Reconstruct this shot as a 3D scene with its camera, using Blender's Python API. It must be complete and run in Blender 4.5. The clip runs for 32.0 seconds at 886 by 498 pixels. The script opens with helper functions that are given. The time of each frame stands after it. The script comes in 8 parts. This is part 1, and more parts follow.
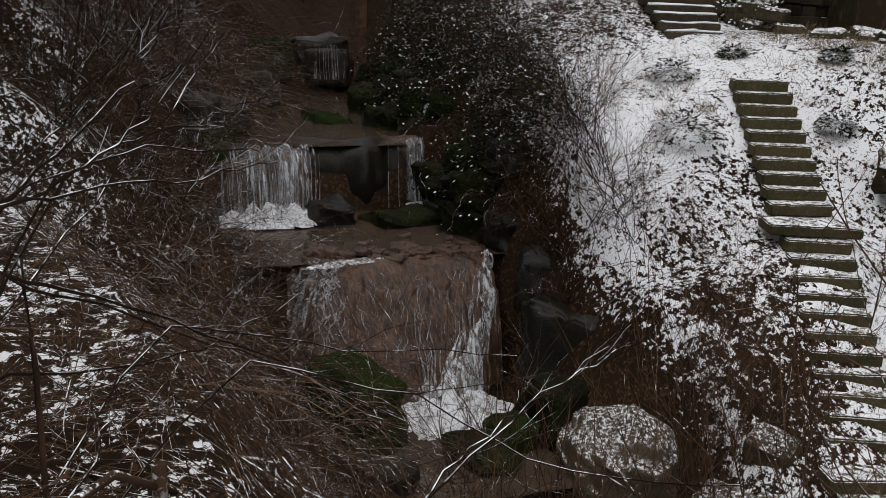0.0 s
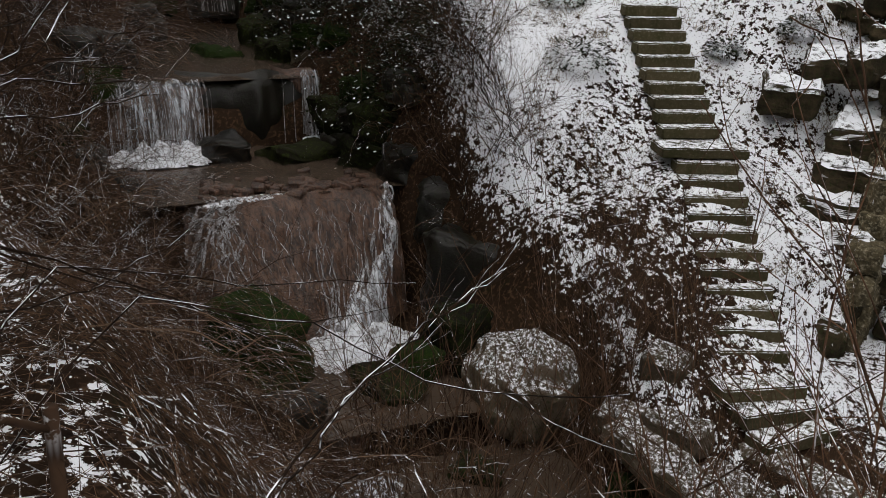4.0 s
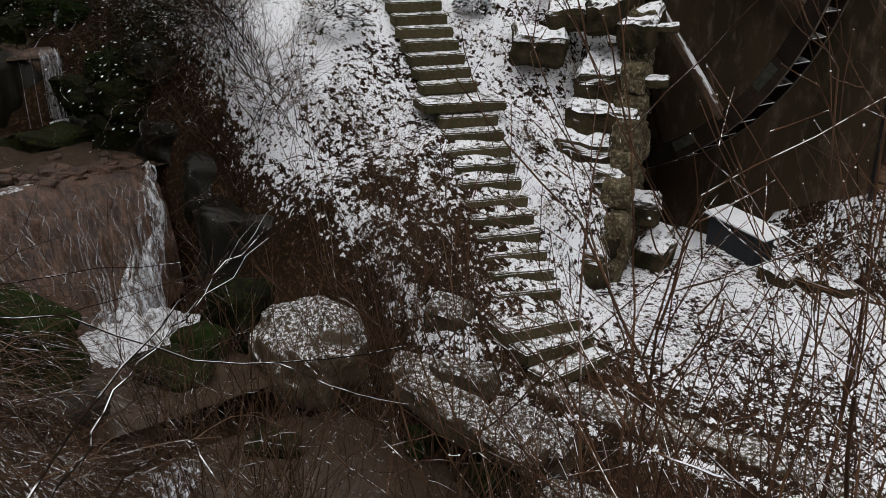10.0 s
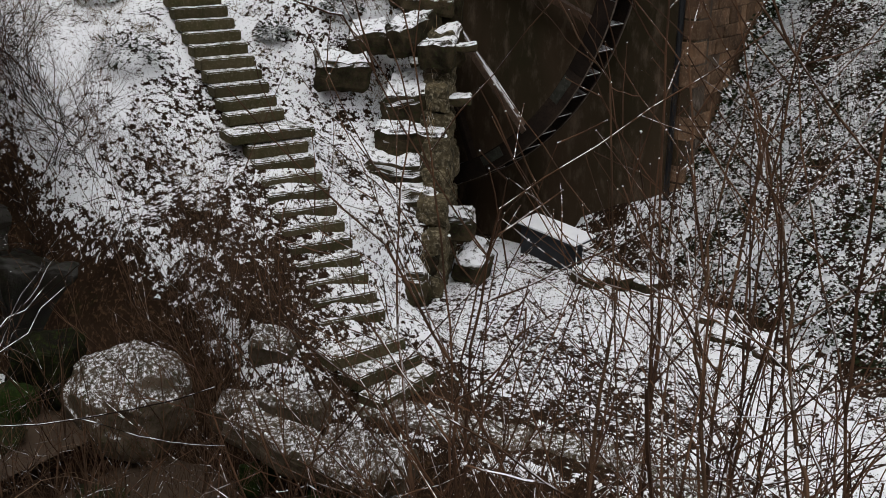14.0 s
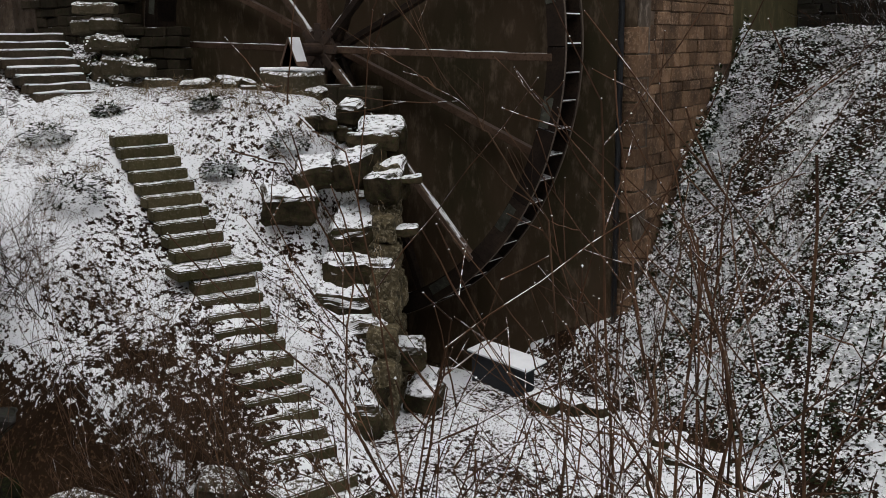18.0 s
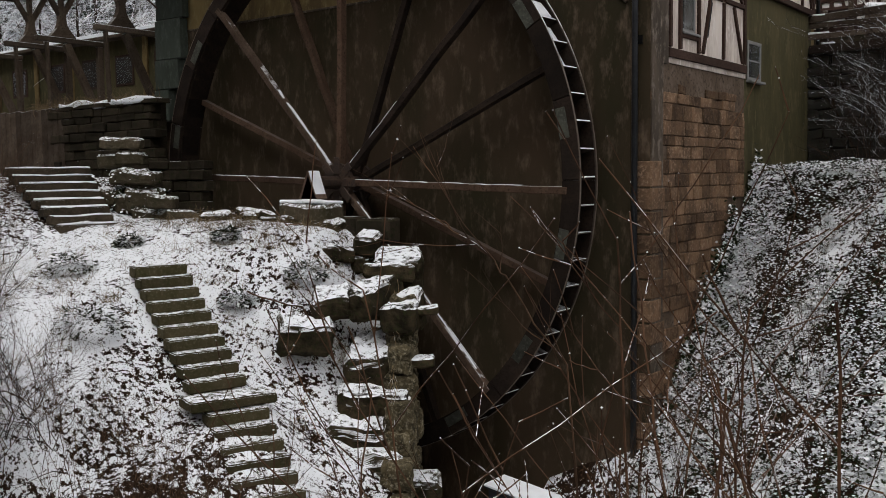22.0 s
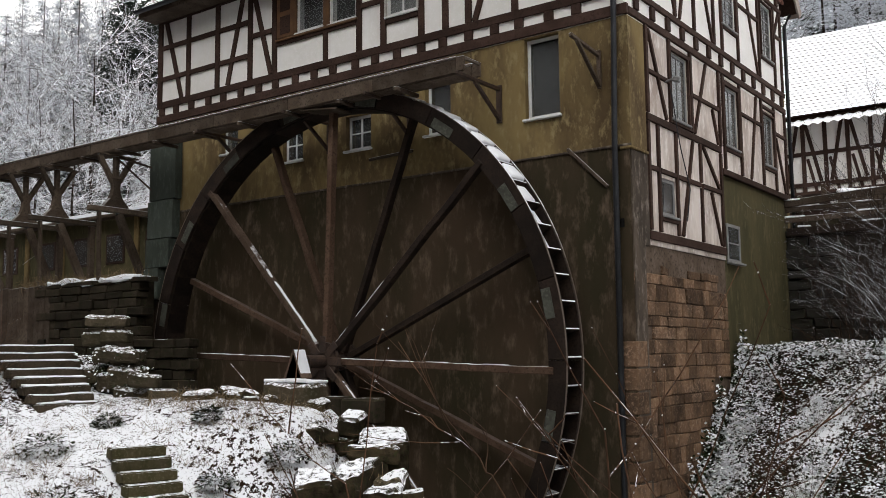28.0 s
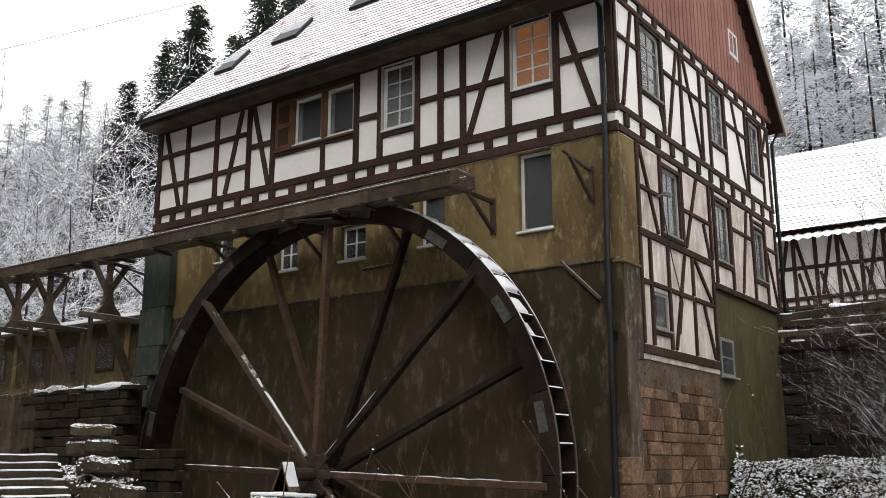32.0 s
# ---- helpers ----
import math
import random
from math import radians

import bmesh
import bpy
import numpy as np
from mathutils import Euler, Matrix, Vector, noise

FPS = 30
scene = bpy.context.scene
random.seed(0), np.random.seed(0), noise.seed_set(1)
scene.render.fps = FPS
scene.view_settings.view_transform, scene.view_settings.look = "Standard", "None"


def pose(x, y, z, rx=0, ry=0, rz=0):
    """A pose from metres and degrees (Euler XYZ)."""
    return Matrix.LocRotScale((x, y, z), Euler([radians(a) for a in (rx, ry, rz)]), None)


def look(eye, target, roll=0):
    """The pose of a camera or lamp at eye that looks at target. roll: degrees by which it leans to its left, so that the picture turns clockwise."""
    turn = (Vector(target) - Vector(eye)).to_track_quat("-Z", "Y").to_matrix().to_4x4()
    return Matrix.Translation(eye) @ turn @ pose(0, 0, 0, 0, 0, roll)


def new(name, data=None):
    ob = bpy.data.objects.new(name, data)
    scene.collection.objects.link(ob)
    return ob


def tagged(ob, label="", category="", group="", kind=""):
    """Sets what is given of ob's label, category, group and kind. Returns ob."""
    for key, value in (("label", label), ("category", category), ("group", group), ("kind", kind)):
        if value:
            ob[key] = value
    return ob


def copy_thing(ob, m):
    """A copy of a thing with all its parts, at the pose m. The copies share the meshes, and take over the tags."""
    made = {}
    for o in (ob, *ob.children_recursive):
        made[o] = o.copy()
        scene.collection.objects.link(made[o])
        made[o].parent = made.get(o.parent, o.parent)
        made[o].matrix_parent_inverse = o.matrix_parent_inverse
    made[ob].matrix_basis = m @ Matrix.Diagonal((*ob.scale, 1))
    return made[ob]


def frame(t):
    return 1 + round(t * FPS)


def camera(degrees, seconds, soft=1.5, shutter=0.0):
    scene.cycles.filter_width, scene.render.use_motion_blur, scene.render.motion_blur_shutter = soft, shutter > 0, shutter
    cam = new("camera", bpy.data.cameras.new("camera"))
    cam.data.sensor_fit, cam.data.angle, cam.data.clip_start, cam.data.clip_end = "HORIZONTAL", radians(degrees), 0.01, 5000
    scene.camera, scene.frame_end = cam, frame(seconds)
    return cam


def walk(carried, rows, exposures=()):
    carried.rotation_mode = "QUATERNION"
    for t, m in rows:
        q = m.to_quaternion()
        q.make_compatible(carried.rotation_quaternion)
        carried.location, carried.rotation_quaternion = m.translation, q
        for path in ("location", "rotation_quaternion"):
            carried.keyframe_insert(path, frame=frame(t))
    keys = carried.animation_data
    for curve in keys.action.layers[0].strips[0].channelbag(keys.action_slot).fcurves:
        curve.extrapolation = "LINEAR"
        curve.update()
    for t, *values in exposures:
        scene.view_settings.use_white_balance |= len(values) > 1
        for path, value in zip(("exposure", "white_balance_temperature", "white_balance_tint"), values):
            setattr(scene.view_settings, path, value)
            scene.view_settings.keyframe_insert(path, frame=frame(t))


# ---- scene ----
import itertools

cam = camera(50.1, 32.0, soft=0.9)
walk(cam, [
    (0, pose(7.014, -15.532, -6.410, 74.193, -2.280, 71.882)),
    (0.5, pose(7.016, -15.529, -6.412, 73.799, -2.348, 71.223)),
    (1, pose(7.017, -15.526, -6.413, 73.505, -2.395, 70.379)),
    (1.5, pose(7.019, -15.522, -6.415, 73.118, -2.424, 69.433)),
    (2, pose(7.021, -15.519, -6.416, 72.683, -2.407, 68.674)),
    (2.5, pose(7.023, -15.517, -6.419, 72.003, -2.362, 67.932)),
    (3, pose(7.025, -15.514, -6.422, 71.369, -2.309, 67.185)),
    (3.5, pose(7.027, -15.511, -6.424, 70.949, -2.173, 66.383)),
    (5.5, pose(7.037, -15.499, -6.434, 68.556, -1.824, 62.746)),
    (6, pose(7.040, -15.494, -6.433, 68.675, -1.942, 61.212)),
    (6.5, pose(7.042, -15.490, -6.433, 68.591, -1.873, 60.200)),
    (7, pose(7.045, -15.486, -6.433, 68.586, -1.830, 58.862)),
    (7.5, pose(7.047, -15.481, -6.434, 68.563, -1.694, 57.514)),
    (8, pose(7.050, -15.478, -6.434, 68.463, -1.506, 56.387)),
    (8.5, pose(7.052, -15.474, -6.434, 68.522, -1.349, 55.305)),
    (9, pose(7.056, -15.469, -6.434, 68.456, -1.324, 53.822)),
    (9.5, pose(7.059, -15.465, -6.434, 68.592, -1.179, 52.448)),
    (10, pose(7.062, -15.461, -6.433, 68.685, -0.984, 51.173)),
    (10.5, pose(7.065, -15.456, -6.433, 68.736, -0.941, 49.774)),
    (11, pose(7.069, -15.452, -6.433, 68.630, -0.828, 48.362)),
    (11.5, pose(7.073, -15.449, -6.434, 68.565, -0.751, 47.067)),
    (12, pose(7.077, -15.444, -6.432, 68.898, -0.682, 45.490)),
    (12.5, pose(7.081, -15.439, -6.432, 69.059, -0.408, 43.854)),
    (13, pose(7.085, -15.435, -6.431, 69.251, -0.300, 42.331)),
    (13.5, pose(7.090, -15.430, -6.430, 69.560, -0.285, 40.699)),
    (14, pose(7.093, -15.426, -6.427, 70.205, -0.088, 39.466)),
    (14.5, pose(7.095, -15.424, -6.425, 70.778, 0.165, 38.763)),
    (16.5, pose(7.096, -15.415, -6.406, 75.221, 0.673, 37.046)),
    (17, pose(7.097, -15.413, -6.402, 76.156, 0.676, 36.598)),
    (17.5, pose(7.098, -15.411, -6.398, 77.129, 0.705, 36.245)),
    (18, pose(7.098, -15.410, -6.394, 77.872, 0.805, 36.078)),
    (18.5, pose(7.097, -15.410, -6.392, 78.455, 0.910, 36.292)),
    (19, pose(7.095, -15.411, -6.389, 79.056, 0.950, 36.615)),
    (19.5, pose(7.094, -15.411, -6.385, 80.030, 0.972, 36.955)),
    (20, pose(7.093, -15.410, -6.381, 81.052, 0.997, 37.079)),
    (20.5, pose(7.092, -15.410, -6.375, 82.260, 0.910, 37.182)),
    (21, pose(7.092, -15.409, -6.370, 83.508, 0.881, 37.100)),
    (21.5, pose(7.092, -15.409, -6.365, 84.666, 0.820, 37.174)),
    (22, pose(7.092, -15.408, -6.360, 85.663, 0.782, 37.052)),
    (22.5, pose(7.092, -15.408, -6.356, 86.736, 0.687, 36.941)),
    (23, pose(7.093, -15.407, -6.351, 87.840, 0.606, 36.796)),
    (23.5, pose(7.092, -15.407, -6.347, 88.757, 0.480, 36.828)),
    (24, pose(7.092, -15.407, -6.343, 89.683, 0.452, 36.930)),
    (24.5, pose(7.092, -15.407, -6.340, 90.324, 0.455, 36.916)),
    (25, pose(7.092, -15.407, -6.338, 90.752, 0.646, 36.856)),
    (25.5, pose(7.093, -15.407, -6.335, 91.310, 0.724, 36.776)),
    (27.5, pose(7.095, -15.406, -6.318, 95.149, 0.614, 36.357)),
    (28, pose(7.096, -15.406, -6.313, 96.314, 0.608, 36.235)),
    (28.5, pose(7.095, -15.407, -6.309, 97.342, 0.624, 36.387)),
    (29, pose(7.095, -15.408, -6.305, 98.218, 0.599, 36.510)),
    (29.5, pose(7.097, -15.407, -6.301, 99.145, 0.594, 36.192)),
    (30, pose(7.098, -15.407, -6.297, 99.908, 0.506, 36.029)),
    (30.5, pose(7.099, -15.408, -6.294, 100.680, 0.424, 35.900)),
    (31, pose(7.099, -15.408, -6.291, 101.328, 0.261, 35.729)),
    (31.5, pose(7.100, -15.408, -6.288, 102.092, 0.146, 35.744)),
    (32, pose(7.100, -15.409, -6.284, 102.910, 0.045, 35.733)),
], exposures=[(0, 0.34), (18, 0.34), (21, 0.36), (25, 0.54), (28, 0.73), (30.5, 0.79), (32, 0.92)])

# ---- world and light: overcast winter day ----
world = bpy.data.worlds.new("winter_sky")
scene.world = world
world.use_nodes = True
wn = world.node_tree.nodes
sky = wn.new("ShaderNodeTexSky")
sky.sky_type = "NISHITA"
sky.sun_disc = False
sky.sun_elevation, sky.sun_rotation = radians(38), radians(150)
sky.air_density, sky.dust_density = 1.0, 4.0
pale = wn.new("ShaderNodeHueSaturation")
pale.inputs["Saturation"].default_value = 0.12
world.node_tree.links.new(sky.outputs[0], pale.inputs["Color"])
cloud = wn.new("ShaderNodeMix")
cloud.data_type = "RGBA"
cloud.inputs[0].default_value = 0.72
cloud.inputs[7].default_value = (6.95, 6.8, 6.7, 1)
world.node_tree.links.new(pale.outputs[0], cloud.inputs[6])
world.node_tree.links.new(cloud.outputs[2], wn["Background"].inputs["Color"])
wn["Background"].inputs["Strength"].default_value = 0.15

sun_data = bpy.data.lights.new("sun", "SUN")
sun_data.energy, sun_data.angle, sun_data.color = 0.5, radians(25), (1.0, 0.97, 0.93)
sun = new("sun", sun_data)
sun.matrix_world = look((-6, -20, 40), (0, 0, 0))


# ---- materials ----
class Net:
    """A small helper round a node tree."""

    def __init__(self, name):
        self.mat = bpy.data.materials.new(name)
        self.mat.use_nodes = True
        self.tree = self.mat.node_tree
        self.bsdf = self.tree.nodes["Principled BSDF"]
        self.coords = None

    def node(self, kind, **inputs):
        n = self.tree.nodes.new(kind)
        for k, v in inputs.items():
            self.put(n, k.replace("_", " "), v)
        return n

    def put(self, n, key, v):
        sock = n.inputs[int(key[1:])] if key[0] == "#" else n.inputs[key]
        if isinstance(v, bpy.types.NodeSocket):
            self.tree.links.new(v, sock)
        else:
            sock.default_value = v

    def place(self, stretch=(1, 1, 1), world_space=False):
        if world_space:
            geo = self.node("ShaderNodeNewGeometry")
            src = geo.outputs["Position"]
        else:
            src = self.node("ShaderNodeTexCoord").outputs["Object"]
        m = self.node("ShaderNodeMapping")
        self.tree.links.new(src, m.inputs["Vector"])
        m.inputs["Scale"].default_value = stretch
        return m.outputs[0]

    def noise(self, scale, detail=4, rough=0.6, at=None):
        n = self.node("ShaderNodeTexNoise")
        n.inputs["Scale"].default_value, n.inputs["Detail"].default_value, n.inputs["Roughness"].default_value = scale, detail, rough
        if at is not None:
            self.tree.links.new(at, n.inputs["Vector"])
        return n.outputs["Fac"]

    def ramp(self, fac, lo, hi, a=0.0, b=1.0):
        m = self.node("ShaderNodeMapRange")
        m.interpolation_type = "SMOOTHSTEP"
        for k, v in (("Value", fac), ("From Min", lo), ("From Max", hi), ("To Min", a), ("To Max", b)):
            self.put(m, k, v)
        return m.outputs[0]

    def math(self, op, a, b=0.0):
        n = self.node("ShaderNodeMath")
        n.operation = op
        self.put(n, "#0", a)
        self.put(n, "#1", b)
        return n.outputs[0]

    def mix(self, fac, a, b):
        n = self.node("ShaderNodeMix")
        n.data_type = "RGBA"
        self.put(n, "#0", fac)
        for i, v in ((6, a), (7, b)):
            self.put(n, "#%d" % i, v if isinstance(v, bpy.types.NodeSocket) else (*v, 1))
        return n.outputs[2]

    def bump(self, height, strength=0.4, distance=0.01):
        n = self.node("ShaderNodeBump")
        for k, v in (("Height", height), ("Strength", strength), ("Distance", distance)):
            self.put(n, k, v)
        self.put(self.bsdf, "Normal", n.outputs[0])

    def up(self):
        sep = self.node("ShaderNodeSeparateXYZ")
        self.tree.links.new(self.node("ShaderNodeNewGeometry").outputs["Normal"], sep.inputs[0])
        return sep.outputs["Z"]

    def own(self):
        return self.node("ShaderNodeObjectInfo").outputs["Random"]

    def island(self):
        return self.node("ShaderNodeNewGeometry").outputs["Random Per Island"]


SNOW = (0.86, 0.88, 0.92)


def surface(name, base, second, third=None, rough=0.85, scale=2.0, grain=30.0, stretch=(1, 1, 1), bump=0.3, depth=0.01,
            metal=0.0, snow=None, vary=0.0, world_space=False, island=False, spec=0.08):
    """Base colour mottled with a second at one scale and a third at a finer one; snow=(least upward normal, cover 0..1, scale)."""
    n = Net(name)
    at = n.place(stretch, world_space)
    big, fine = n.noise(scale, 5, 0.65, at), n.noise(grain, 4, 0.7, at)
    col = n.mix(n.ramp(big, 0.35, 0.68), base, second)
    if third:
        col = n.mix(n.ramp(fine, 0.48, 0.72), col, third)
    else:
        col = n.mix(n.ramp(fine, 0.3, 0.75, 0.0, 0.35), col, tuple(c * 0.5 for c in base))
    if vary:
        hsv = n.node("ShaderNodeHueSaturation")
        n.put(hsv, "Color", col)
        n.put(hsv, "Value", n.ramp(n.island() if island else n.own(), 0, 1, 1 - vary, 1 + vary))
        col = hsv.outputs[0]
    if snow:
        lo, cover, sc = snow
        where = n.place((1, 1, 1), True)
        patch = n.math("ADD", n.math("MULTIPLY", n.noise(sc, 5, 0.7, where), 0.75), n.math("MULTIPLY", n.noise(sc * 6, 3, 0.7, where), 0.25))
        mask = n.math("MULTIPLY", n.ramp(n.up(), lo, lo + 0.25), n.ramp(patch, 0.62 - 0.4 * cover, 0.72 - 0.4 * cover))
        col = n.mix(mask, col, SNOW)
        n.put(n.bsdf, "Roughness", n.ramp(mask, 0, 1, rough, 0.9))
    else:
        n.put(n.bsdf, "Roughness", n.ramp(fine, 0.2, 0.8, rough * 0.85, min(1, rough * 1.1)))
    n.put(n.bsdf, "Base Color", col)
    n.put(n.bsdf, "Metallic", metal)
    n.put(n.bsdf, "Specular IOR Level", spec)
    n.bump(n.math("ADD", big, n.math("MULTIPLY", fine, 0.6)), bump, depth)
    return n.mat


M = {}
M["timber"] = surface("dark_beam_wood", (0.036, 0.021, 0.016), (0.060, 0.036, 0.028), (0.021, 0.013, 0.011), 0.8, 1.5, 25, (1, 1, 1), 0.3, 0.006, vary=0.15)
M["infill"] = surface("lime_plaster", (0.82, 0.80, 0.77), (0.76, 0.74, 0.70), (0.84, 0.82, 0.80), 0.9, 1.2, 14, bump=0.15, depth=0.004)
M["infill_aged"] = surface("stained_lime_plaster", (0.68, 0.61, 0.55), (0.38, 0.31, 0.265), (0.75, 0.70, 0.66), 0.9, 1.5, 7, (1, 1, 0.35), 0.2, 0.004)
M["ochre"] = surface("ochre_render", (0.205, 0.150, 0.066), (0.080, 0.054, 0.028), (0.25, 0.195, 0.10), 0.9, 0.7, 5.5, (1, 1, 0.5), 0.25, 0.006, world_space=True)
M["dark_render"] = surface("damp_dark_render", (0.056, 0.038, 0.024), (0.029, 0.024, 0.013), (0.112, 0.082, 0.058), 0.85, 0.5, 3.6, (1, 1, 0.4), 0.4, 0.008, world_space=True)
M["green_render"] = surface("mossy_green_render", (0.085, 0.072, 0.036), (0.052, 0.048, 0.024), (0.115, 0.098, 0.054), 0.9, 0.8, 6, (1, 1, 0.4), 0.25, 0.006, world_space=True)
M["mortar"] = surface("pale_mortar", (0.092, 0.066, 0.047), (0.155, 0.118, 0.090), (0.046, 0.034, 0.026), 0.95, 1.8, 13, bump=0.4, depth=0.012, world_space=True)
M["ashlar"] = surface("sandstone_block", (0.165, 0.100, 0.060), (0.070, 0.046, 0.031), (0.25, 0.170, 0.115), 0.9, 1.6, 15, bump=0.9, depth=0.03, vary=0.42, world_space=True)
M["rock"] = surface("mossy_ledge_rock", (0.018, 0.014, 0.009), (0.062, 0.046, 0.026), (0.030, 0.036, 0.012), 0.9, 3.2, 14, bump=1.0, depth=0.03, snow=(0.5, 0.56, 9.0), vary=0.2, world_space=True)
M["slab"] = surface("dusted_stone_slab", (0.070, 0.055, 0.036), (0.045, 0.040, 0.022), (0.10, 0.082, 0.06), 0.9, 2.5, 16, bump=0.6, depth=0.025, snow=(0.4, 0.42, 11.0), vary=0.2, world_space=True)
M["dusted"] = surface("mossy_slab_under_snow", (0.100, 0.076, 0.056), (0.046, 0.036, 0.022), (0.036, 0.038, 0.014), 0.9, 2.5, 16, bump=0.8, depth=0.02, snow=(0.55, 0.34, 20.0), vary=0.2, world_space=True)
# cut to near black: wet stone with the bank's shade put into the colour
M["wet_rock"] = surface("wet_mossy_rock_with_shade", (0.011, 0.008, 0.005), (0.006, 0.005, 0.004), (0.010, 0.015, 0.004), 0.5, 1.8, 14, bump=0.7, depth=0.03, vary=0.2, world_space=True, spec=0.3)
M["moss"] = surface("green_moss", (0.013, 0.024, 0.004), (0.007, 0.012, 0.003), (0.026, 0.040, 0.008), 0.95, 3, 30, bump=0.8, depth=0.02, world_space=True)
M["step"] = surface("mossy_stone_step", (0.066, 0.054, 0.030), (0.040, 0.038, 0.016), (0.095, 0.078, 0.05), 0.9, 3.0, 22, bump=0.5, depth=0.012, snow=(0.55, 0.46, 10.0), vary=0.2, world_space=True)
M["dark_step"] = surface("dark_wet_step", (0.060, 0.046, 0.032), (0.034, 0.028, 0.018), (0.085, 0.066, 0.048), 0.9, 3.0, 22, bump=0.5, depth=0.012, snow=(0.55, 0.8, 4.0), vary=0.2, world_space=True)
M["dark_wall"] = surface("dark_rubble_stone", (0.019, 0.015, 0.010), (0.034, 0.026, 0.018), (0.014, 0.017, 0.006), 0.9, 2.2, 12, bump=0.6, depth=0.02, snow=(0.85, 0.4, 2.0), vary=0.3, world_space=True)
M["wheel_wood"] = surface("wet_black_oak", (0.014, 0.010, 0.008), (0.028, 0.019, 0.014), (0.008, 0.006, 0.005), 0.75, 2.0, 24, bump=0.4, depth=0.006, snow=(0.86, 0.4, 3.5), vary=0.3)
M["spoke_wood"] = surface("brown_weathered_beam", (0.070, 0.046, 0.033), (0.11, 0.076, 0.056), (0.038, 0.026, 0.02), 0.85, 2.0, 20, bump=0.4, depth=0.006, snow=(0.5, 0.32, 0.8), vary=0.35)
M["bare_spoke"] = surface("bare_brown_beam", (0.060, 0.036, 0.024), (0.09, 0.058, 0.04), (0.032, 0.02, 0.014), 0.85, 2.0, 20, bump=0.4, depth=0.006, snow=(0.9, 0.8, 3.0), vary=0.35)
M["bucket_lip"] = surface("snow_lined_bucket_edge", (0.07, 0.052, 0.04), (0.10, 0.08, 0.065), None, 0.85, 3.0, 24, bump=0.2, depth=0.004, snow=(-0.2, 0.85, 3.0))
M["grey_wood"] = surface("weathered_grey_brown_board", (0.060, 0.043, 0.030), (0.10, 0.078, 0.060), (0.034, 0.025, 0.019), 0.85, 2.0, 22, bump=0.4, depth=0.006, snow=(0.6, 0.75, 2.0), vary=0.3)
M["rim_edge"] = surface("worn_pale_edge", (0.11, 0.088, 0.07), (0.15, 0.125, 0.10), (0.055, 0.042, 0.034), 0.7, 3.0, 24, bump=0.2, depth=0.004, snow=(0.3, 0.62, 2.5))
# lightened beyond the board's own grey-brown: light bounced off snow is in the colour
M["verge_wood"] = surface("pale_weathered_board_with_bounce", (0.30, 0.255, 0.225), (0.36, 0.31, 0.28), (0.20, 0.165, 0.14), 0.85, 2.0, 22, bump=0.3, depth=0.005)
M["iron"] = surface("rusty_iron", (0.06, 0.045, 0.038), (0.09, 0.06, 0.045), (0.035, 0.03, 0.028), 0.6, 4, 30, bump=0.3, depth=0.004, metal=0.5)
M["joint_grey"] = surface("dull_grey_green_plate", (0.062, 0.064, 0.052), (0.034, 0.034, 0.028), (0.085, 0.088, 0.074), 0.7, 3, 16, bump=0.15, depth=0.003, vary=0.3)
M["zinc"] = surface("dark_zinc", (0.05, 0.052, 0.056), (0.035, 0.036, 0.04), None, 0.45, 2, 20, bump=0.1, depth=0.002, metal=0.6)
M["white_frame"] = surface("white_window_paint", (0.66, 0.67, 0.66), (0.58, 0.58, 0.56), None, 0.5, 4, 30, bump=0.05, depth=0.002)
M["grey_frame"] = surface("grey_window_paint", (0.24, 0.24, 0.235), (0.19, 0.185, 0.18), None, 0.6, 4, 30, bump=0.05, depth=0.002)
M["casing_paint"] = surface("weathered_grey_white_casing", (0.40, 0.38, 0.35), (0.30, 0.275, 0.25), (0.46, 0.45, 0.43), 0.7, 4, 24, bump=0.15, depth=0.003)
M["grey_render"] = surface("flaking_grey_render", (0.100, 0.078, 0.060), (0.045, 0.036, 0.028), (0.20, 0.168, 0.14), 0.9, 1.2, 7, (1, 1, 0.45), 0.4, 0.012, world_space=True)
M["brown_frame"] = surface("brown_varnished_wood", (0.13, 0.07, 0.035), (0.09, 0.05, 0.03), None, 0.55, 4, 30, bump=0.15, depth=0.003)
M["red_board"] = surface("rust_red_board", (0.26, 0.122, 0.096), (0.20, 0.095, 0.075), (0.31, 0.165, 0.135), 0.75, 1.5, 18, bump=0.2, depth=0.004, vary=0.14)
M["roof_snow"] = surface("tiled_roof_under_snow", (0.26, 0.12, 0.085), (0.20, 0.10, 0.075), None, 0.85, 3, 16, bump=0.3, depth=0.01, snow=(0.3, 0.70, 1.7), vary=0.25, island=True, world_space=True)
M["barn_roof"] = surface("barn_tiles_under_snow", (0.26, 0.14, 0.10), (0.22, 0.12, 0.09), None, 0.85, 3, 16, bump=0.2, depth=0.01, snow=(0.25, 0.92, 2.5), world_space=True)
M["snow"] = surface("fresh_snow", SNOW, (0.78, 0.80, 0.84), (0.84, 0.86, 0.90), 0.85, 3, 25, bump=0.3, depth=0.012, world_space=True)
# near black: the shade of unlit interiors and of the wall slot, as colour
M["dark_room"] = surface("painted_shade_black", (0.009, 0.0085, 0.008), (0.006, 0.006, 0.006), None, 0.9)
M["curtain"] = surface("white_net_curtain", (0.5, 0.5, 0.49), (0.4, 0.4, 0.39), None, 0.9, 3, 12, (6, 6, 0.4), 0.4, 0.02)
M["terracotta"] = surface("warm_lit_blind", (0.42, 0.20, 0.09), (0.36, 0.16, 0.07), None, 0.9, 3, 20)

